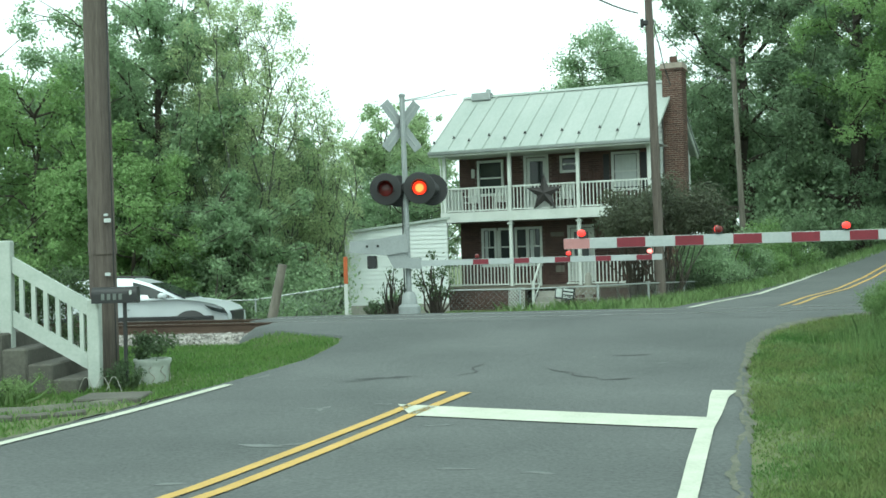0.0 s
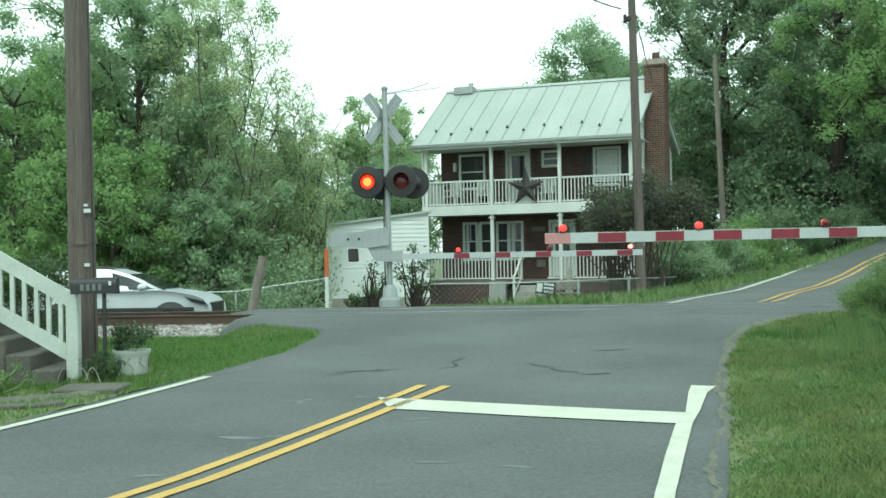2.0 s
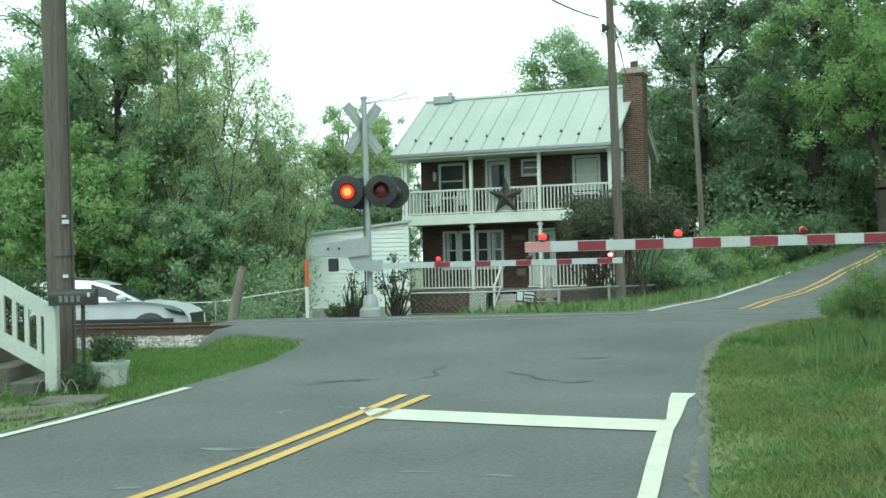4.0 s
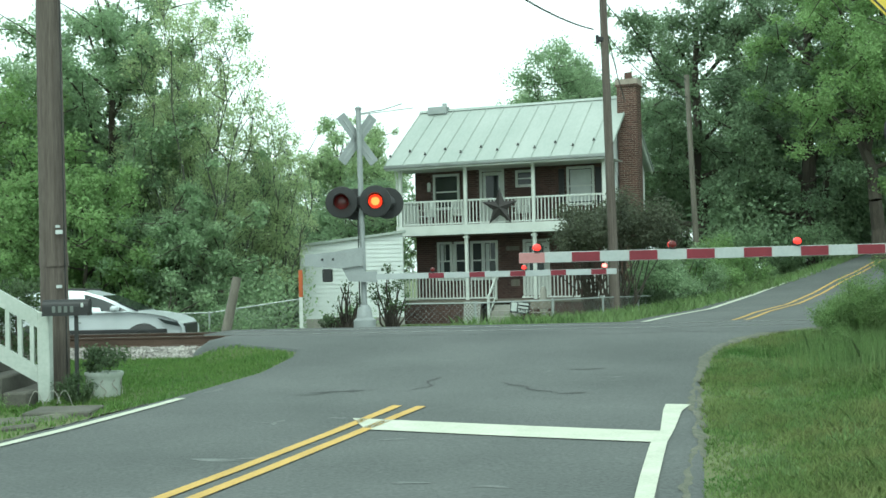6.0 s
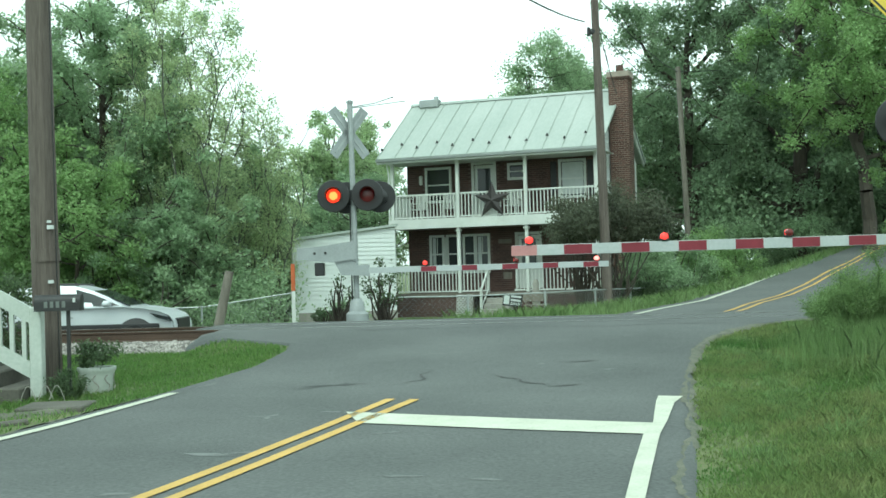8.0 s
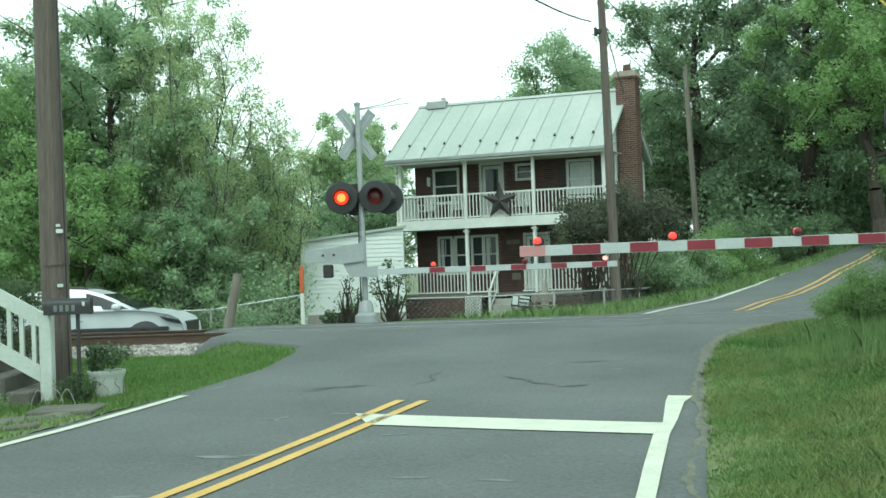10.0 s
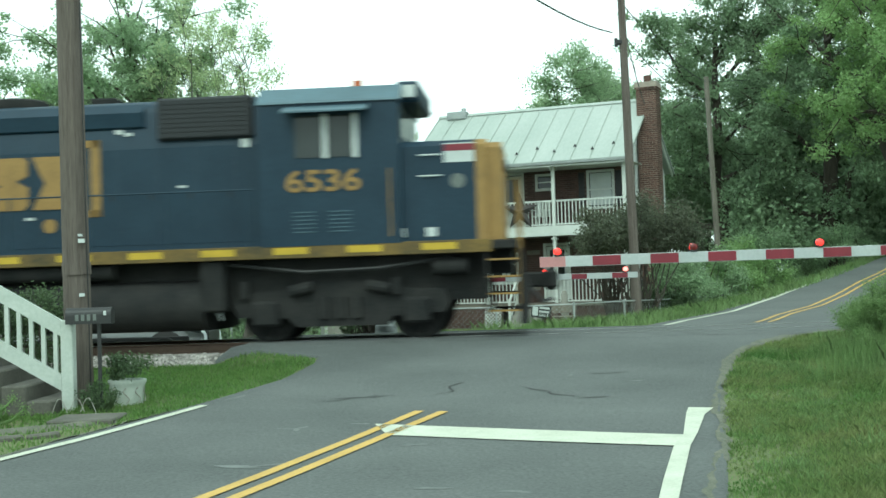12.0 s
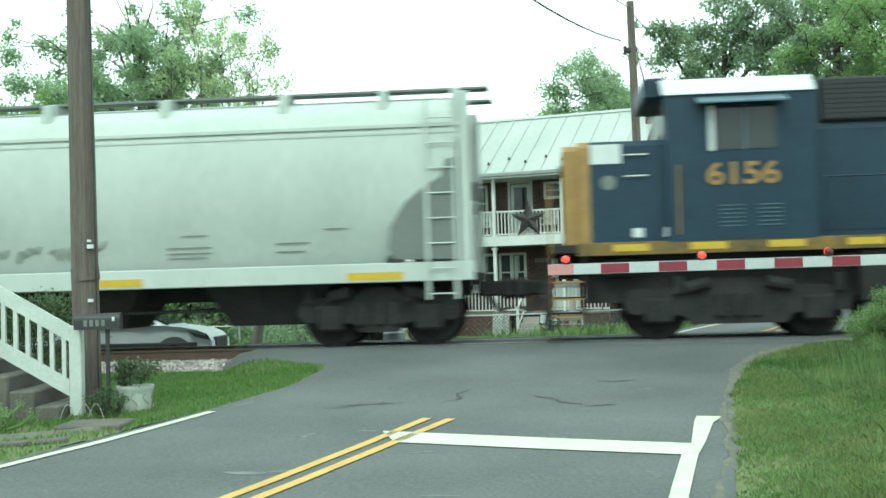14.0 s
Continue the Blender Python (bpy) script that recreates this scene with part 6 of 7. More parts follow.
def car():
    """A silver five-door crossover, nose at +x, wheels at z 0."""
    T = thing("car", pose(-7.45, 29.6, -0.25, 0, 0, -3), "silver crossover car waiting behind the railway", "car")
    side = [(-2.3, 0.35), (-2.33, 0.8), (-2.27, 1.06), (-2.0, 1.15), (-1.0, 1.13), (0.4, 1.12), (1.05, 1.13), (1.55, 1.08), (1.95, 1.00), (2.18, 0.90), (2.30, 0.74), (2.33, 0.46), (2.2, 0.28), (-2.2, 0.28)]
    g = Geo()
    for w0, w1, inset in ((-0.92, 0.92, 0),):
        n = len(side)
        rows = []
        for y, k in ((-0.80, 0.965), (-0.90, 0.995), (-0.92, 1.0), (0.92, 1.0), (0.90, 0.995), (0.80, 0.965)):
            rows.append([(x * k, y, 0.28 + (z - 0.28) * (1 if abs(y) > 0.85 else 1.02)) for x, z in side])
        pts = [p for r in rows for p in r]
        f = [tuple(range(n)), tuple(range(5 * n, 6 * n))]
        for r in range(5):
            f += [(r * n + i, r * n + (i + 1) % n, (r + 1) * n + (i + 1) % n, (r + 1) * n + i) for i in range(n)]
        g.add(pts, f)
    part("body", g, M_SILVER, T, "silver painted body", True)
    roofp = [(-2.1, 1.12), (-1.88, 1.48), (-1.5, 1.62), (-0.75, 1.68), (-0.15, 1.655), (0.3, 1.53), (1.28, 1.11)]
    gg = Geo()
    n = len(roofp)
    pts = []
    for y, k in ((-0.86, 0), (-0.66, 1), (0.66, 1), (0.86, 0)):
        pts += [(x, y * (1 - 0.0 * z) if k == 0 else y, z if k else 1.11 + (z - 1.11) * 0.10) for x, z in roofp]
    gg.add(pts, [tuple(range(n)), tuple(range(3 * n, 4 * n))] + [(r * n + i, r * n + i + 1, (r + 1) * n + i + 1, (r + 1) * n + i) for r in range(3) for i in range(n - 1)] + [(r * n, r * n + n - 1, (r + 1) * n + n - 1, (r + 1) * n) for r in range(3)])
    gh = part("cabin", gg, M_SILVER, T, "silver roof and pillars", True)
    for s in (-1, 1):
        def wpt(x, z, e=0.012):
            k = (z - 1.11) / 0.56
            return (x, s * (0.85 - 0.20 * k / 0.95 + e), z)
        for poly in ([(0.98, 1.16), (0.35, 1.44), (-0.05, 1.56), (-0.20, 1.57), (-0.20, 1.16)], [(-0.28, 1.16), (-0.28, 1.575), (-1.02, 1.58), (-1.12, 1.16)], [(-1.20, 1.18), (-1.1, 1.575), (-1.45, 1.55), (-1.82, 1.32), (-1.75, 1.18)]):
            q = [wpt(x, z) for x, z in poly] + [wpt(x, z, 0.0) for x, z in poly]
            k = len(poly)
            part("side_window", Geo().add(q, [tuple(range(k)), tuple(range(k, 2 * k))] + [(i, (i + 1) % k, k + (i + 1) % k, k + i) for i in range(k)]), M_GLASS, gh, "dark tinted side window")
        part("mirror", Geo().box(0.62, min(s * 0.9, s * 1.1), 1.14, 0.82, max(s * 0.9, s * 1.1), 1.29, bevel=0.05), M_SILVER, T)
        for x in (-0.2, -1.12):
            part("door_gap", Geo().box(x - 0.006, min(s * 0.915, s * 0.923), 0.4, x + 0.006, max(s * 0.915, s * 0.923), 1.04), M_BLACK, T)
        for x in (-0.05, -1.0):
            part("door_handle", Geo().box(x - 0.22, min(s * 0.92, s * 0.945), 0.88, x - 0.06, max(s * 0.92, s * 0.945), 0.91), M_ALU, T)
        # black cladding drawn high, its upper part painting the ground's reflection in the doors
        part("cladding_and_reflection", Geo().box(-1.95, min(s * 0.9, s * 0.94), 0.28, 1.95, max(s * 0.9, s * 0.94), 0.72, bevel=0.03), M_BLACK, T, "black sill cladding raised to stand for the doors' dark reflection")
        part("headlight", Geo().prism([(1.72, 0.97), (2.16, 0.86), (2.24, 0.76), (1.9, 0.84)], "y", min(s * 0.72, s * 0.925), max(s * 0.72, s * 0.925)), M_GLASS, T, "narrow headlight")
        part("roof_rail", Geo().tube([(-1.6, s * 0.62, 1.64), (-0.8, s * 0.64, 1.71), (-0.05, s * 0.62, 1.67)], 0.02), M_BLACK, T)
        for x in (-1.38, 1.36):
            part("wheel_arch", Geo().cyl((x, s * 0.80, 0.36), (x, s * 0.945, 0.40), 0.47, n=28), M_BLACK, T)
            wh = part("wheel", Geo().lathe([(0.22, -0.1), (0.33, -0.11), (0.355, -0.06), (0.355, 0.06), (0.33, 0.11), (0.22, 0.1)], 28, 0, pose(x, s * 0.86, 0.355, 90, 0, 0)), M_TYRE, T, "black tyre", True)
            rim = Geo().cyl((x, s * 0.90, 0.355), (x, s * 0.965, 0.355), 0.10, n=14)
            for k in range(5):
                a = 2 * math.pi * k / 5
                rim.cyl((x, s * 0.955, 0.355), (x + 0.22 * math.cos(a), s * 0.955, 0.355 + 0.22 * math.sin(a)), 0.035, n=6)
            part("rim", rim, M_ALU, wh)
    part("windscreen", Geo().add([(1.20, -0.72, 1.165), (1.20, 0.72, 1.165), (0.34, 0.62, 1.535), (0.34, -0.62, 1.535), (1.19, -0.72, 1.13), (1.19, 0.72, 1.13), (0.32, 0.62, 1.50), (0.32, -0.62, 1.50)], [(0, 1, 2, 3), (7, 6, 5, 4), (0, 4, 5, 1), (1, 5, 6, 2), (2, 6, 7, 3), (3, 7, 4, 0)]), M_GLASS, gh)
    part("grille", Geo().box(2.25, -0.6, 0.55, 2.345, 0.6, 0.82, bevel=0.02), M_BLACK, T, "black grille")
    part("bumper", Geo().box(2.12, -0.85, 0.26, 2.34, 0.85, 0.42, bevel=0.04), M_BLACK, T)
    return T


car()


def marker_post():
    T = thing("marker_post", pose(-2.22, 27.0, H(-2.22, 27.0)), "white marker post with orange upper half beside the crossing", "post")
    h = 1.78 - H(-2.22, 27.0)
    part("post", Geo().box(-0.04, -0.04, -0.3, 0.04, 0.04, h * 0.55), M_WHITE, T)
    part("post_top", Geo().box(-0.045, -0.045, h * 0.55, 0.045, 0.045, h, bevel=0.01), M_ORANGE, T, "orange top")


marker_post()


def old_post():
    z = H(-4.1, 27.5)
    o = part("old_post", Geo().cyl((-0.08, 0, -0.6), (0.38, 0, 1.55 - z + 0.1), 0.13, 0.10, 12), M_GREYWOOD, None, at=pose(-4.1, 27.5, z))
    tagged(o, "leaning weathered grey wooden post", "post")


old_post()


def chain_fence(pts, h, label, mesh_wire=True):
    T = thing("chain_link_fence", Matrix(), label, "fence", "chain-link fences")
    P = []
    for (x0, y0), (x1, y1) in zip(pts, pts[1:]):
        n = max(1, round(math.dist((x0, y0), (x1, y1)) / 2.6))
        P += [(x0 + (x1 - x0) * i / n, y0 + (y1 - y0) * i / n) for i in range(n)]
    P.append(pts[-1])
    for x, y in P:
        z = H(x, y)
        part("post", Geo().cyl((x, y, z - 0.2), (x, y, z + h + 0.05), 0.03, n=8), M_GALV, T, smooth=True)
    for (x0, y0), (x1, y1) in zip(P, P[1:]):
        z0, z1 = H(x0, y0), H(x1, y1)
        part("top_rail", Geo().tube([(x0, y0, z0 + h), (x1, y1, z1 + h)], 0.021), M_GALV, T)
        g = Geo()
        L = math.dist((x0, y0), (x1, y1))
        n = int(L / 0.14)
        for i in range(-7, n + 1):
            for s in (0, 1):
                a, b = i / n, (i + h / 0.14) / n
                lo, hi = max(a, 0), min(b, 1)
                if hi - lo < 0.01:
                    continue
                q = []
                for t in (lo, hi):
                    f = (t - a) / (b - a)
                    f = f if s == 0 else 1 - f
                    q.append((x0 + (x1 - x0) * t, y0 + (y1 - y0) * t, z0 + (z1 - z0) * t + f * h))
                g.cyl(q[0], q[1], 0.0022, n=3, caps=False)
        part("wire_mesh", g, M_GALV, T, "woven wire mesh")


chain_fence([(-18, 33.2), (-2.7, 33.0)], 0.95, "low chain-link fence behind the side road")
chain_fence([(-0.1, 30.0), (4.0, 30.8), (5.7, 33.0), (7.3, 36.0), (9.0, 38.5), (13.0, 44.5), (22, 58)], 0.66, "chain-link fence round the house yard")

# ---- vegetation ----


def limb(g, a, b, r0, r1, rng, bend=0.12, seg=4):
    a, b = Vector(a), Vector(b)
    pts, prev, L = [a], a, (b - a).length
    for i in range(1, seg + 1):
        p = a.lerp(b, i / seg) + Vector(rng.normal(0, bend * L * 0.25, 3)) * (0 if i == seg else 1)
        r = r0 + (r1 - r0) * (i - 1) / seg, r0 + (r1 - r0) * i / seg
        g.cyl(prev, p, r[0], r[1], 7, caps=False)
        prev = p
        pts.append(p)
    return pts


def tree(x, y, h, spread, material, seed, count=15000, size=0.13, low=0.25, label="", thin=1.0, r=None, clump=1.0, sink=0.0, squash=0.8):
    """Tapered trunk, bent limbs and twigs, and clumps of leaves on them with gaps between."""
    rng = np.random.default_rng(seed)
    z = H(x, y) - sink
    T = thing("tree", pose(x, y, z), label, "tree", "trees")
    g = Geo()
    r = r or h * 0.018
    lean = rng.normal(0, 0.03 * h, 2)
    trunk = limb(g, (0, 0, -0.3), (lean[0], lean[1], h * 0.8), r, r * 0.25, rng, 0.05, 8)
    C, R = [], []
    n = 17
    for i in range(n):
        f = low + (0.97 - low) * i / n
        base = trunk[min(8, max(1, int(f * 9)))]
        base = Vector((lean[0] * f, lean[1] * f, h * 0.8 * f))
        a = i * 2.4 + rng.uniform(-0.4, 0.4)
        reach = spread * (0.55 + 0.5 * math.sin(math.pi * min(1, (f - low) / (1 - low) * 0.8 + 0.2))) * rng.uniform(0.7, 1.1)
        tip = base + Vector((math.cos(a) * reach, math.sin(a) * reach, h * 0.2 * rng.uniform(0.3, 1.2)))
        pts = limb(g, base, tip, r * 0.42 * (1 - f * 0.5), 0.02, rng, 0.2, 5)
        for p in pts[2:]:
            C.append(p)
            R.append(rng.uniform(0.5, 1.0) * spread * 0.22 * clump)
            for _ in range(2):
                tw = p + Vector(rng.normal(0, spread * 0.2, 3))
                limb(g, p, tw, 0.025, 0.008, rng, 0.2, 2)
                C.append(tw)
                R.append(rng.uniform(0.35, 0.9) * spread * 0.2 * clump)
    for _ in range(8):
        tw = Vector(trunk[-1]) + Vector((*rng.normal(0, spread * 0.22, 2), rng.uniform(0, h * 0.2)))
        limb(g, trunk[-1], tw, 0.04, 0.008, rng, 0.2, 3)
        C.append(tw)
        R.append(rng.uniform(0.4, 0.9) * spread * 0.22 * clump)
    part("trunk", g, M_BARK, T, "branching trunk")
    leaves("crown", C, R, int(count * thin * 3.0), size * 0.52, material, T, seed + 100, squash)
    return T


def stem_tree(x, y, h, spread, stems, material, seed, count, size, label):
    """Many slim stems fanning up from one root, with upright twigs and thin foliage along them."""
    rng = np.random.default_rng(seed)
    T = thing("tree", pose(x, y, H(x, y)), label, "tree", "trees")
    g = Geo()
    C, R = [], []
    for i in range(stems):
        q = (i + 0.5) / stems * 2 - 1
        top = Vector((q * spread * rng.uniform(0.8, 1.1), rng.normal(0, spread * 0.35), h * (1 - 0.38 * abs(q) ** 1.6) * rng.uniform(0.86, 1.0)))
        pts = limb(g, (q * 0.35, rng.normal(0, 0.12), -0.2), top, 0.05, 0.010, rng, 0.06, 8)
        for k, p in enumerate(pts[2:], 2):
            for _ in range(4):
                tw = p + Vector((rng.normal(0, 0.36), rng.normal(0, 0.36), rng.uniform(0.35, 1.3)))
                limb(g, p, tw, 0.013, 0.004, rng, 0.15, 2)
                C.append(tw)
                R.append(rng.uniform(0.16, 0.42))
    part("trunk", g, M_GREYBARK, T, "fan of slim grey stems")
    leaves("crown", C, R, count, size, material, T, seed + 100, 1.1)
    return T


def shrub(x, y, h, spread, material, seed, count=5000, size=0.07, label="", name="bush", group="bushes", low=0.25):
    rng = np.random.default_rng(seed)
    z = H(x, y)
    T = thing(name, pose(x, y, z), label, "bush", group)
    g = Geo()
    C, R = [], []
    for i in range(26):
        a, q = rng.uniform(0, 6.28), rng.random() ** 0.6
        top = (math.cos(a) * spread * q, math.sin(a) * spread * q, h * (low + (0.9 - low) * rng.random() * (1 - 0.55 * q * q)))
        limb(g, (top[0] * 0.15, top[1] * 0.15, -0.1), top, 0.03, 0.008, rng, 0.2, 3)
        C.append(top)
        R.append(rng.uniform(0.22, 0.42) * min(spread, h))
    part("branchwork", g, material if name == "weed_clump" else M_BARK, T)
    leaves("foliage", C, R, count, size, material, T, seed + 50)
    return T


LL = "tall leafy tree with an uneven green crown"
# left woods, front to back
tree(-9.2, 38.5, 12.6, 3.7, M_LEAF_B, 11, 17000, 0.13, 0.35, "tall dark-trunked tree rising above the thicket", 1.0, 0.22, 0.9)
stem_tree(-6.5, 37.5, 10.0, 2.9, 17, M_LEAF_Y, 12, 46000, 0.045, "airy many-stemmed young tree with sparse pale leaves and bare twigs")
stem_tree(-4.3, 39.0, 6.6, 1.7, 9, M_LEAF_Y, 13, 20000, 0.045, "airy many-stemmed young tree with sparse pale leaves and bare twigs")
tree(-12.4, 36, 8.2, 3.6, M_LEAF_A, 14, 17000, 0.13, 0.08, "broad bright green leafy tree", 1.0, 0.15)
tree(-14.5, 42, 9.3, 4.4, M_LEAF_B, 15, 15000, 0.15, 0.2, LL)
tree(-11.0, 46, 10.2, 4.2, M_LEAF_B, 16, 15000, 0.15, 0.2, LL)
tree(-9.2, 34.8, 5.2, 2.6, M_LEAF_A, 17, 14000, 0.11, 0.05, "low bright green leafy tree", 1.0, 0.1)
tree(-6.6, 35.7, 4.6, 2.3, M_LEAF_B, 18, 13000, 0.11, 0.05, "low dense green tree", 1.0, 0.1)
tree(-5.0, 42.5, 5.6, 2.2, M_LEAF_B, 19, 11000, 0.11, 0.05, "low dense green tree", 1.0, 0.1)
tree(-1.4, 47, 5.6, 2.4, M_LEAF_B, 20, 9000, 0.12, 0.1, "low dense green tree", 1.0, 0.1)
tree(-2.7, 54, 9.0, 2.8, M_LEAF_D, 21, 20000, 0.13, 0.15, "round pale green tree beyond the shed", 1.0, 0.08, 1.15)
tree(-0.6, 58, 8.6, 2.4, M_LEAF_D, 22, 10000, 0.13, 0.2, "round pale green tree beyond the shed", 1.0, 0.08)
tree(-18.5, 39, 8.0, 4.2, M_LEAF_A, 23, 13000, 0.15, 0.1, LL)
tree(-8.0, 52, 7.0, 4.0, M_LEAF_C, 24, 10000, 0.17, 0.05, LL)
tree(-14.0, 52, 8.0, 4.5, M_LEAF_C, 25, 10000, 0.18, 0.05, LL)
# behind and beside the house
tree(9.0, 61, 13.2, 4.2, M_LEAF_B, 31, 24000, 0.15, 0.4, "full-crowned tree behind the house", 1.0, 0.2, 1.2)
tree(6.6, 66, 12.0, 3.2, M_LEAF_D, 32, 6000, 0.14, 0.5, "thin tree behind the house ridge")
tree(14.0, 55, 16.0, 4.6, M_LEAF_C, 33, 22000, 0.16, 0.25, "massive dark oak on the hillside", 1.0, 0.42, 1.0)
tree(17.5, 50, 15.0, 4.6, M_LEAF_C, 34, 22000, 0.16, 0.2, "massive dark oak on the hillside", 1.0, 0.45, 1.0)
tree(18.3, 44.5, 12.5, 3.9, M_LEAF_A, 35, 17000, 0.13, 0.35, "bright green maple on the hillside", 1.0, 0.3, 0.9)
tree(22.5, 52, 16.0, 5.0, M_LEAF_C, 36, 18000, 0.17, 0.2, "massive dark oak on the hillside", 1.0, 0.45, 1.0)
tree(15.6, 64, 10.0, 4.2, M_LEAF_C, 37, 14000, 0.19, 0.08, LL)
tree(19.0, 64, 13.0, 5.2, M_LEAF_C, 38, 14000, 0.2, 0.08, LL)
tree(25.5, 62, 13.0, 5.2, M_LEAF_C, 39, 12000, 0.2, 0.08, LL)
tree(24.5, 45, 12.0, 4.2, M_LEAF_A, 40, 13000, 0.15, 0.25, "bright green maple on the hillside", 1.0, 0.3)
# bushes on the right slope and by the house
shrub(6.6, 35.6, 4.3, 1.95, M_LEAF_BR, 51, 22000, 0.045, "large brownish twiggy shrub before the house corner", low=0.5)
shrub(5.9, 35.9, 3.7, 1.0, M_LEAF_BR, 52, 7000, 0.045, "large brownish twiggy shrub before the house corner", low=0.62)
for i, (x, y, h, s, m) in enumerate([(8.6, 39.5, 2.6, 1.2, M_LEAF_B), (9.9, 41.5, 3.0, 1.4, M_LEAF_B), (11.4, 43.0, 2.6, 1.3, M_LEAF_A), (12.6, 45.5, 3.2, 1.5, M_LEAF_A), (13.8, 48.0, 3.8, 1.8, M_LEAF_B), (15.6, 49.5, 3.2, 1.6, M_LEAF_B), (17.0, 47.3, 2.4, 1.3, M_LEAF_B), (9.4, 40.2, 1.2, 0.9, M_LEAF_S), (7.9, 37.5, 1.2, 0.9, M_LEAF_S)]):
    shrub(x, y, h, s, m, 60 + i, 10000, 0.05, "leafy bush on the slope below the trees")
shrub(-0.2, 26.6, 1.55, 0.5, M_LEAF_S, 80, 1000, 0.035, "straggly climbing shrub beside the signal mast")
shrub(-1.15, 26.4, 1.2, 0.4, M_LEAF_S, 81, 330, 0.035, "straggly climbing shrub beside the signal mast")
shrub(-1.5, 26.6, 0.35, 0.3, M_LEAF_S, 82, 500, 0.03, "low flowering plant near the mast base")


def hedge():
    T = thing("hedge", Matrix(), "clipped flat-topped green hedge beside the steps", "hedge")
    rng = np.random.default_rng(90)
    C = [(rng.uniform(-12, -5.5), rng.uniform(18.3, 19.0), rng.uniform(0.3, 1.62)) for _ in range(520)]
    g = Geo()
    for i in range(40):
        x, y = rng.uniform(-12, -5.7), rng.uniform(18.4, 18.9)
        limb(g, (x, y, 0.1), (x + rng.normal(0, 0.1), y, 1.4), 0.02, 0.008, rng, 0.1, 3)
    part("branchwork", g, M_BARK, T)
    leaves("foliage", C, [0.2] * len(C), 44000, 0.028, M_LEAF_S, T, 91)


hedge()
shrub(-1.4, 33.6, 0.7, 0.7, M_LEAF_B, 97, 1500, 0.04, "low weeds along the fence")
shrub(-4.9, 33.8, 1.1, 1.0, M_LEAF_B, 98, 3000, 0.05, "low weeds along the fence")


def woods(name, x0, x1, y, h, n, seed, material, label, depth=2.5, size=0.11):
    rng = np.random.default_rng(seed)
    C = [(rng.uniform(x0, x1), y + rng.normal(0, depth), rng.random() ** 1.2 * h * (0.7 + 0.3 * math.sin(k * 1.7))) for k in range(n)]
    o = leaves(name, C, rng.uniform(1.0, 2.2, n) * min(1.0, depth), n * 420, size, material, None, seed, 0.8)
    o.location.z = H((x0 + x1) / 2, y)
    return tagged(o, label, "woods", kind="stuff")


woods("thicket", -17, -3.4, 35.8, 3.0, 70, 205, M_LEAF_B, "leafy green bushes behind the fence", 0.7, 0.07)
woods("thicket", -34, -2.5, 49, 5.5, 170, 201, M_LEAF_C, "dense green undergrowth behind the side road")
woods("woods", -40, -4, 64, 8.5, 150, 202, M_LEAF_C, "far green woods")
woods("woods", 17, 48, 70, 8.5, 130, 203, M_LEAF_C, "dark woods on the hill")
woods("thicket", 14, 34, 54, 3.0, 90, 204, M_LEAF_C, "dark undergrowth below the oaks")


def blades(name, n, region, hmin, hmax, width, material, seed, label, lean=0.45):
    """Grass blades as bent triangles over the region; region(rng, n) gives points and a height factor."""
    rng = np.random.default_rng(seed)
    x, y, k = region(rng, n)
    n = len(x)
    z = height(x, y) - 0.03
    h = rng.uniform(hmin, hmax, n) * k
    a = rng.uniform(0, 6.28, n)
    w = width * rng.uniform(0.6, 1.3, n)
    lx, ly = rng.normal(0, lean, n) * h, rng.normal(0, lean, n) * h
    B = np.stack([x, y, z], -1)
    d = np.stack([np.cos(a) * w, np.sin(a) * w, 0 * w], -1)
    mid = B + np.stack([lx * 0.35, ly * 0.35, h * 0.6], -1)
    tip = B + np.stack([lx, ly, h], -1)
    V = np.stack([B - d, B + d, mid + d * 0.7, tip, mid - d * 0.7], 1).reshape(-1, 3)
    me = bpy.data.meshes.new(name)
    me.vertices.add(len(V))
    me.vertices.foreach_set("co", V.astype(np.float32).ravel())
    me.loops.add(len(V))
    me.loops.foreach_set("vertex_index", np.arange(len(V), dtype=np.int32))
    me.polygons.add(n)
    me.polygons.foreach_set("loop_start", np.arange(0, len(V), 5, dtype=np.int32))
    me.materials.append(material)
    me.update(calc_edges=True)
    me.validate()
    return tagged(new(name, me), label, "grass", kind="stuff")


def patchy(x, y):
    return 0.5 + 0.25 * (np.sin(x * 2.3 + 1.3 * np.sin(y * 1.1)) + np.sin(y * 1.9 + 1.7 * np.sin(x * 1.3)))


def left_lawn(rng, n):
    x, y = rng.uniform(-12, -1.5, n), rng.uniform(9.5, 21.3, n)
    edge = np.interp(y, [7, 10.4, 12.1, 14.1, 16.3, 18.0, 18.8, 19.4, 20.1, 21.3], [-5.3, -4.2, -3.5, -2.75, -1.9, -1.62, -1.62, -2.2, -3.0, -3.9])
    u, v = track_uv(x, y)
    bare = (y < 13.6) & (rng.random(n) < 0.55)
    keep = (x < edge - rng.random(n) ** 2 * 0.25) & (v < -2.35) & ~((x < -4.3) & (y > 14.0) & (y < 16.0)) & ~((x > -4.2) & (x < -3.4) & (y > 13.1) & (y < 13.9)) & ~bare
    return x[keep], y[keep], 0.7 + 0.6 * patchy(x[keep], y[keep])


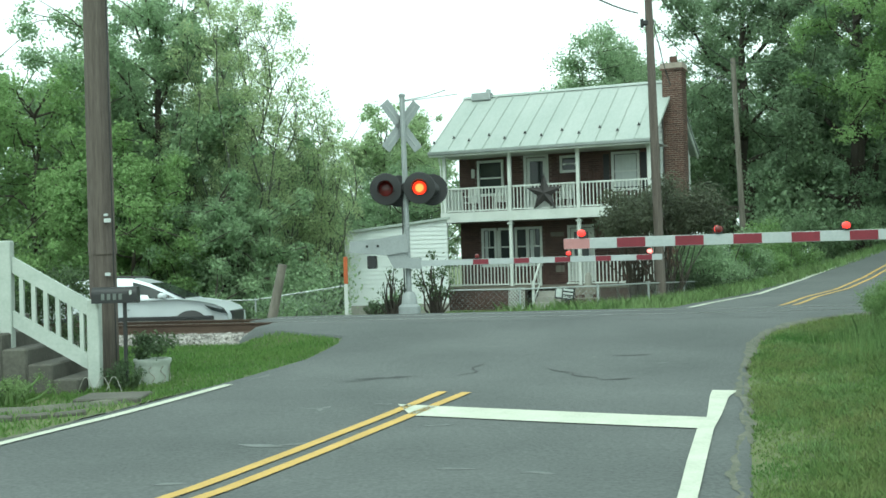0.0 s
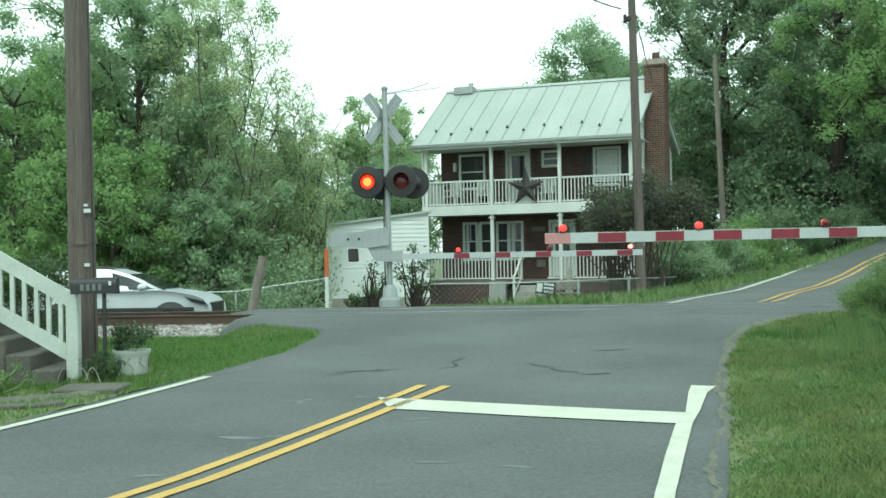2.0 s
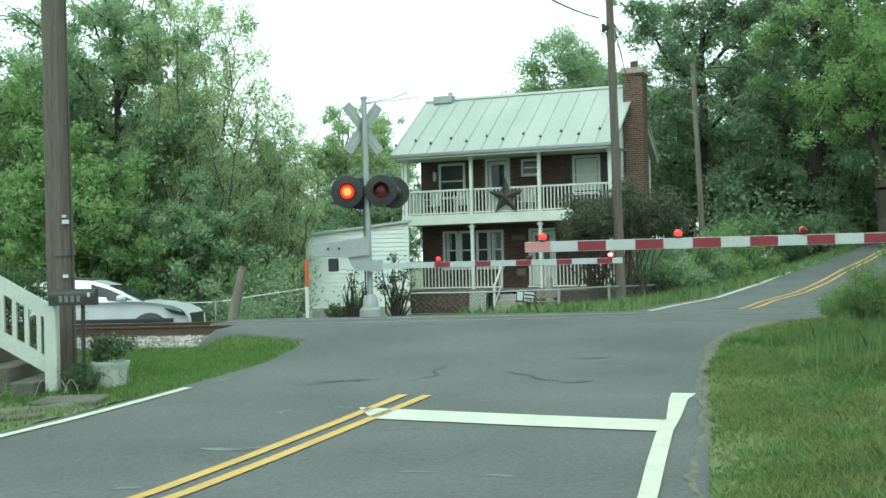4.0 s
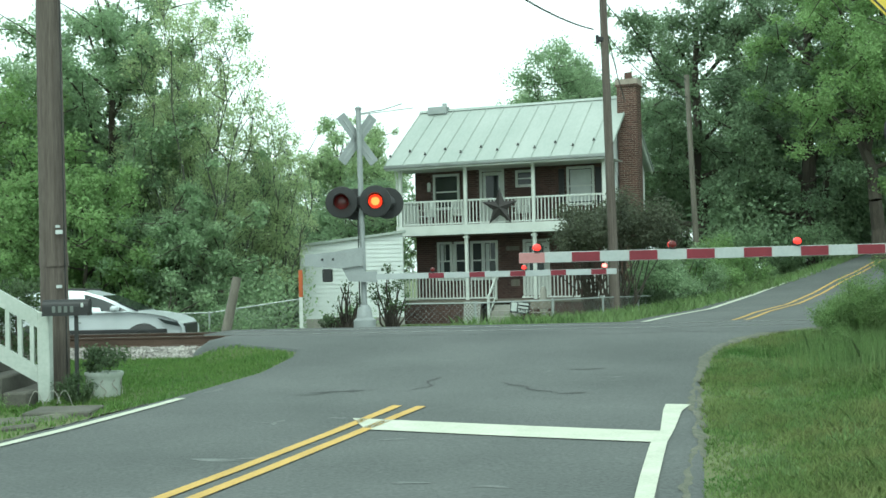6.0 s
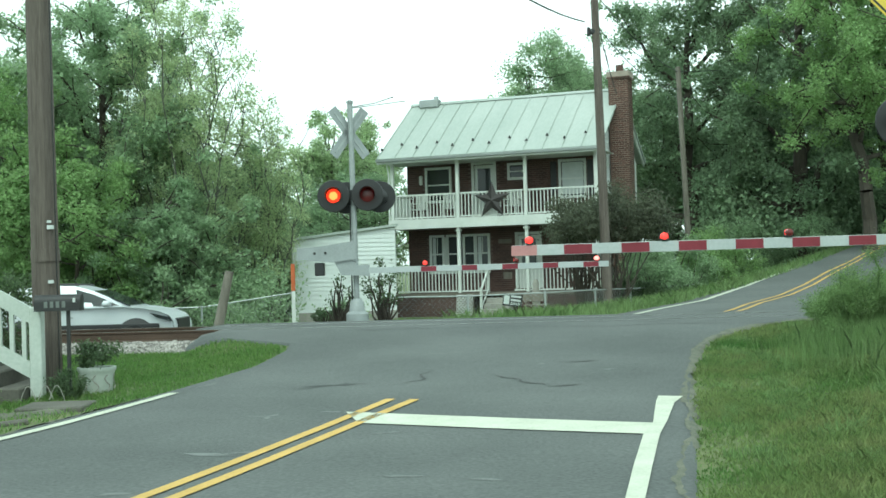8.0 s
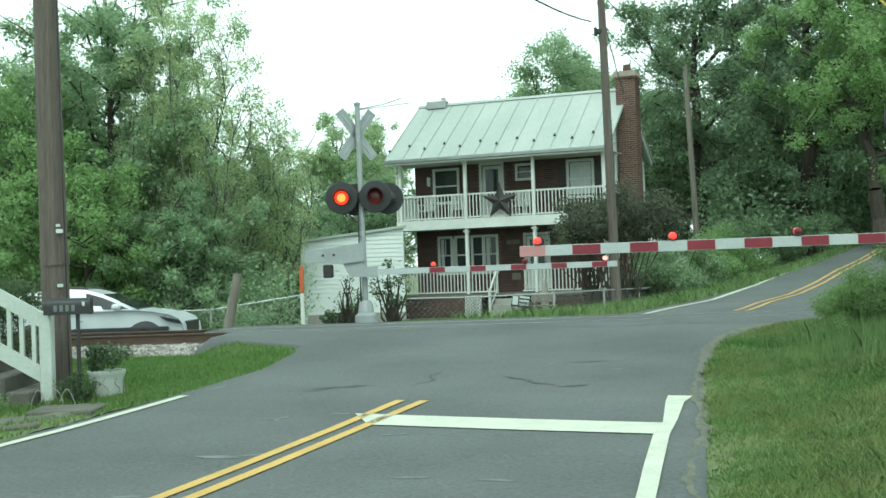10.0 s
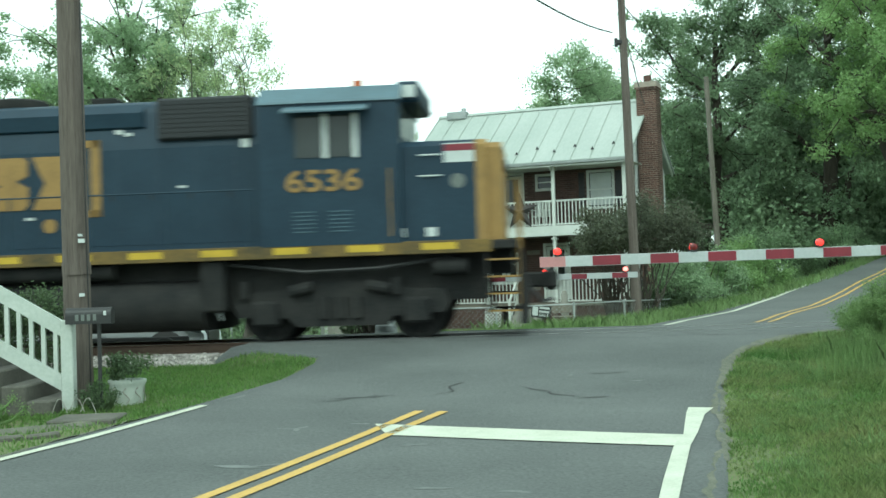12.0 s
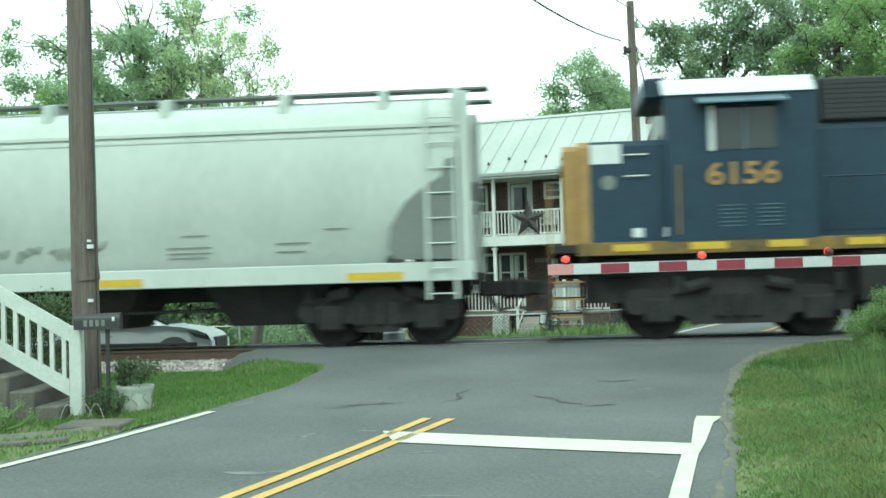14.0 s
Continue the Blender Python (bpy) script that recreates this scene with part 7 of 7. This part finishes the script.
def right_bank(rng, n):
    x, y = rng.uniform(1.8, 8.6, n), rng.uniform(6.0, 19.8, n)
    d = x - np.interp(y, VERGE_Y, VERGE_X)
    u, v = track_uv(x, y)
    k = patchy(x, y)
    keep = (d > rng.random(n) ** 1.5 * 0.26 + 0.08 * np.sin(y * 5.1) * np.sin(y * 2.3)) & (v < -1.9) & (rng.random(n) < 0.55 + 0.6 * k)
    d, k = d[keep], k[keep]
    return x[keep], y[keep], np.clip(0.6 + d * 0.45, 0.5, 1.3) * (0.55 + 0.9 * k)


def bank_tufts(rng, n):
    m = 260
    cx, cy = rng.uniform(2.2, 8.6, m), rng.uniform(7, 19.6, m)
    i = rng.integers(0, m, n)
    x, y = cx[i] + rng.normal(0, 0.09, n), cy[i] + rng.normal(0, 0.09, n)
    d = x - np.interp(y, VERGE_Y, VERGE_X)
    keep = (d > 0.3) & (track_uv(x, y)[1] < -1.9)
    return x[keep], y[keep], np.clip(0.5 + 0.35 * d[keep], 0.5, 1.8)


def right_weeds(rng, n):
    cx, cy = np.array([6.2, 6.7, 7.3, 6.6, 8.0, 7.0]), np.array([14.6, 15.8, 16.6, 13.2, 17.2, 14.4])
    i = rng.integers(0, 6, n)
    x, y = cx[i] + rng.normal(0, 0.5, n), cy[i] + rng.normal(0, 0.5, n)
    keep = x - np.interp(y, VERGE_Y, VERGE_X) > 0.6
    return x[keep], y[keep], np.ones(keep.sum())


def far_verge(rng, n):
    a, b = rng.uniform(-1, 26, n), rng.uniform(-4.5, -0.5, n)
    x, y = 5.4 + a * 0.574 + b * 0.819, 27 + a * 0.819 - b * 0.574
    return x, y, np.ones(n)


def house_yard(rng, n):
    x, y = rng.uniform(-0.5, 7, n), rng.uniform(28.2, 39.5, n)
    keep = x < np.interp(y, [27.5, 40], [4.6, 12])
    return x[keep], y[keep], np.ones(keep.sum())


blades("grass", 150000, left_lawn, 0.025, 0.08, 0.006, M_LUSH, 301, "mown green grass on the verge")
blades("grass", 230000, right_bank, 0.025, 0.08, 0.007, M_GRASS, 302, "rough green grass on the bank")
blades("grass", 26000, bank_tufts, 0.05, 0.14, 0.006, M_WEED, 306, "coarse tufts scattered over the grassy bank")
blades("weeds", 42000, right_weeds, 0.08, 0.40, 0.003, M_WEED, 303, "tall rough weeds on the bank", 0.2)
blades("weeds", 14000, far_verge, 0.1, 0.4, 0.012, M_WEED, 304, "rough weeds along the far verge")
blades("grass", 20000, house_yard, 0.03, 0.09, 0.012, M_GRASS, 305, "green grass of the house yard")
for i, (x, y, h, r) in enumerate([(6.35, 16.1, 1.0, 0.42), (6.75, 17.0, 1.0, 0.5), (6.4, 16.6, 0.7, 0.45), (6.0, 15.6, 0.35, 0.4), (6.6, 16.0, 1.1, 0.5), (6.9, 15.0, 1.2, 0.55), (7.3, 16.2, 1.7, 0.6), (7.0, 14.0, 0.8, 0.5), (6.9, 17.9, 0.6, 0.5), (7.6, 18.4, 0.7, 0.5), (7.6, 14.8, 1.2, 0.6)]):
    shrub(x, y, h, r, M_WEED, 310 + i, int(11000 * r * r / 0.25), 0.013, "leafy weeds on the grassy bank", "weed_clump", "weed clumps")
shrub(-4.9, 13.3, 0.34, 0.6, M_WEED, 340, 3600, 0.013, "low weeds beside the steps", "weed_clump", "weed clumps")
shrub(-3.85, 14.3, 0.34, 0.26, M_LEAF_S, 341, 2000, 0.013, "low weeds beside the pole", "weed_clump", "weed clumps")


def motions():
    """The train runs along the track at an even speed, its wheels turning; the lenses of the signals turn on their beat."""
    speed = 18.15
    base = Matrix.Translation((TRACK0[0], TRACK0[1], RAIL_Z + 0.12)) @ pose(0, 0, 0, 0, 0, -6)
    for ob, u14, turn, wheels in ((LOCO_A, 29.9, 0, WHEELS_A), (LOCO_B, 10.65, 180, WHEELS_B), (HOPPER, -7.65, 0, WHEELS_C)):
        walk(ob, [(t, base @ pose(u14 + speed * (t - 14.0), 0, 0, 0, 0, turn)) for t in (0.0, 7.0, 14.0)])
        sign = 1 if turn == 0 else -1
        steps = [i / 30 for i in range(0, 421)]
        for w in wheels:
            at = w.matrix_basis.translation.copy()
            walk(w, [(t, pose(*at, 0, sign * math.degrees(speed * t / 0.51), 0)) for t in steps])
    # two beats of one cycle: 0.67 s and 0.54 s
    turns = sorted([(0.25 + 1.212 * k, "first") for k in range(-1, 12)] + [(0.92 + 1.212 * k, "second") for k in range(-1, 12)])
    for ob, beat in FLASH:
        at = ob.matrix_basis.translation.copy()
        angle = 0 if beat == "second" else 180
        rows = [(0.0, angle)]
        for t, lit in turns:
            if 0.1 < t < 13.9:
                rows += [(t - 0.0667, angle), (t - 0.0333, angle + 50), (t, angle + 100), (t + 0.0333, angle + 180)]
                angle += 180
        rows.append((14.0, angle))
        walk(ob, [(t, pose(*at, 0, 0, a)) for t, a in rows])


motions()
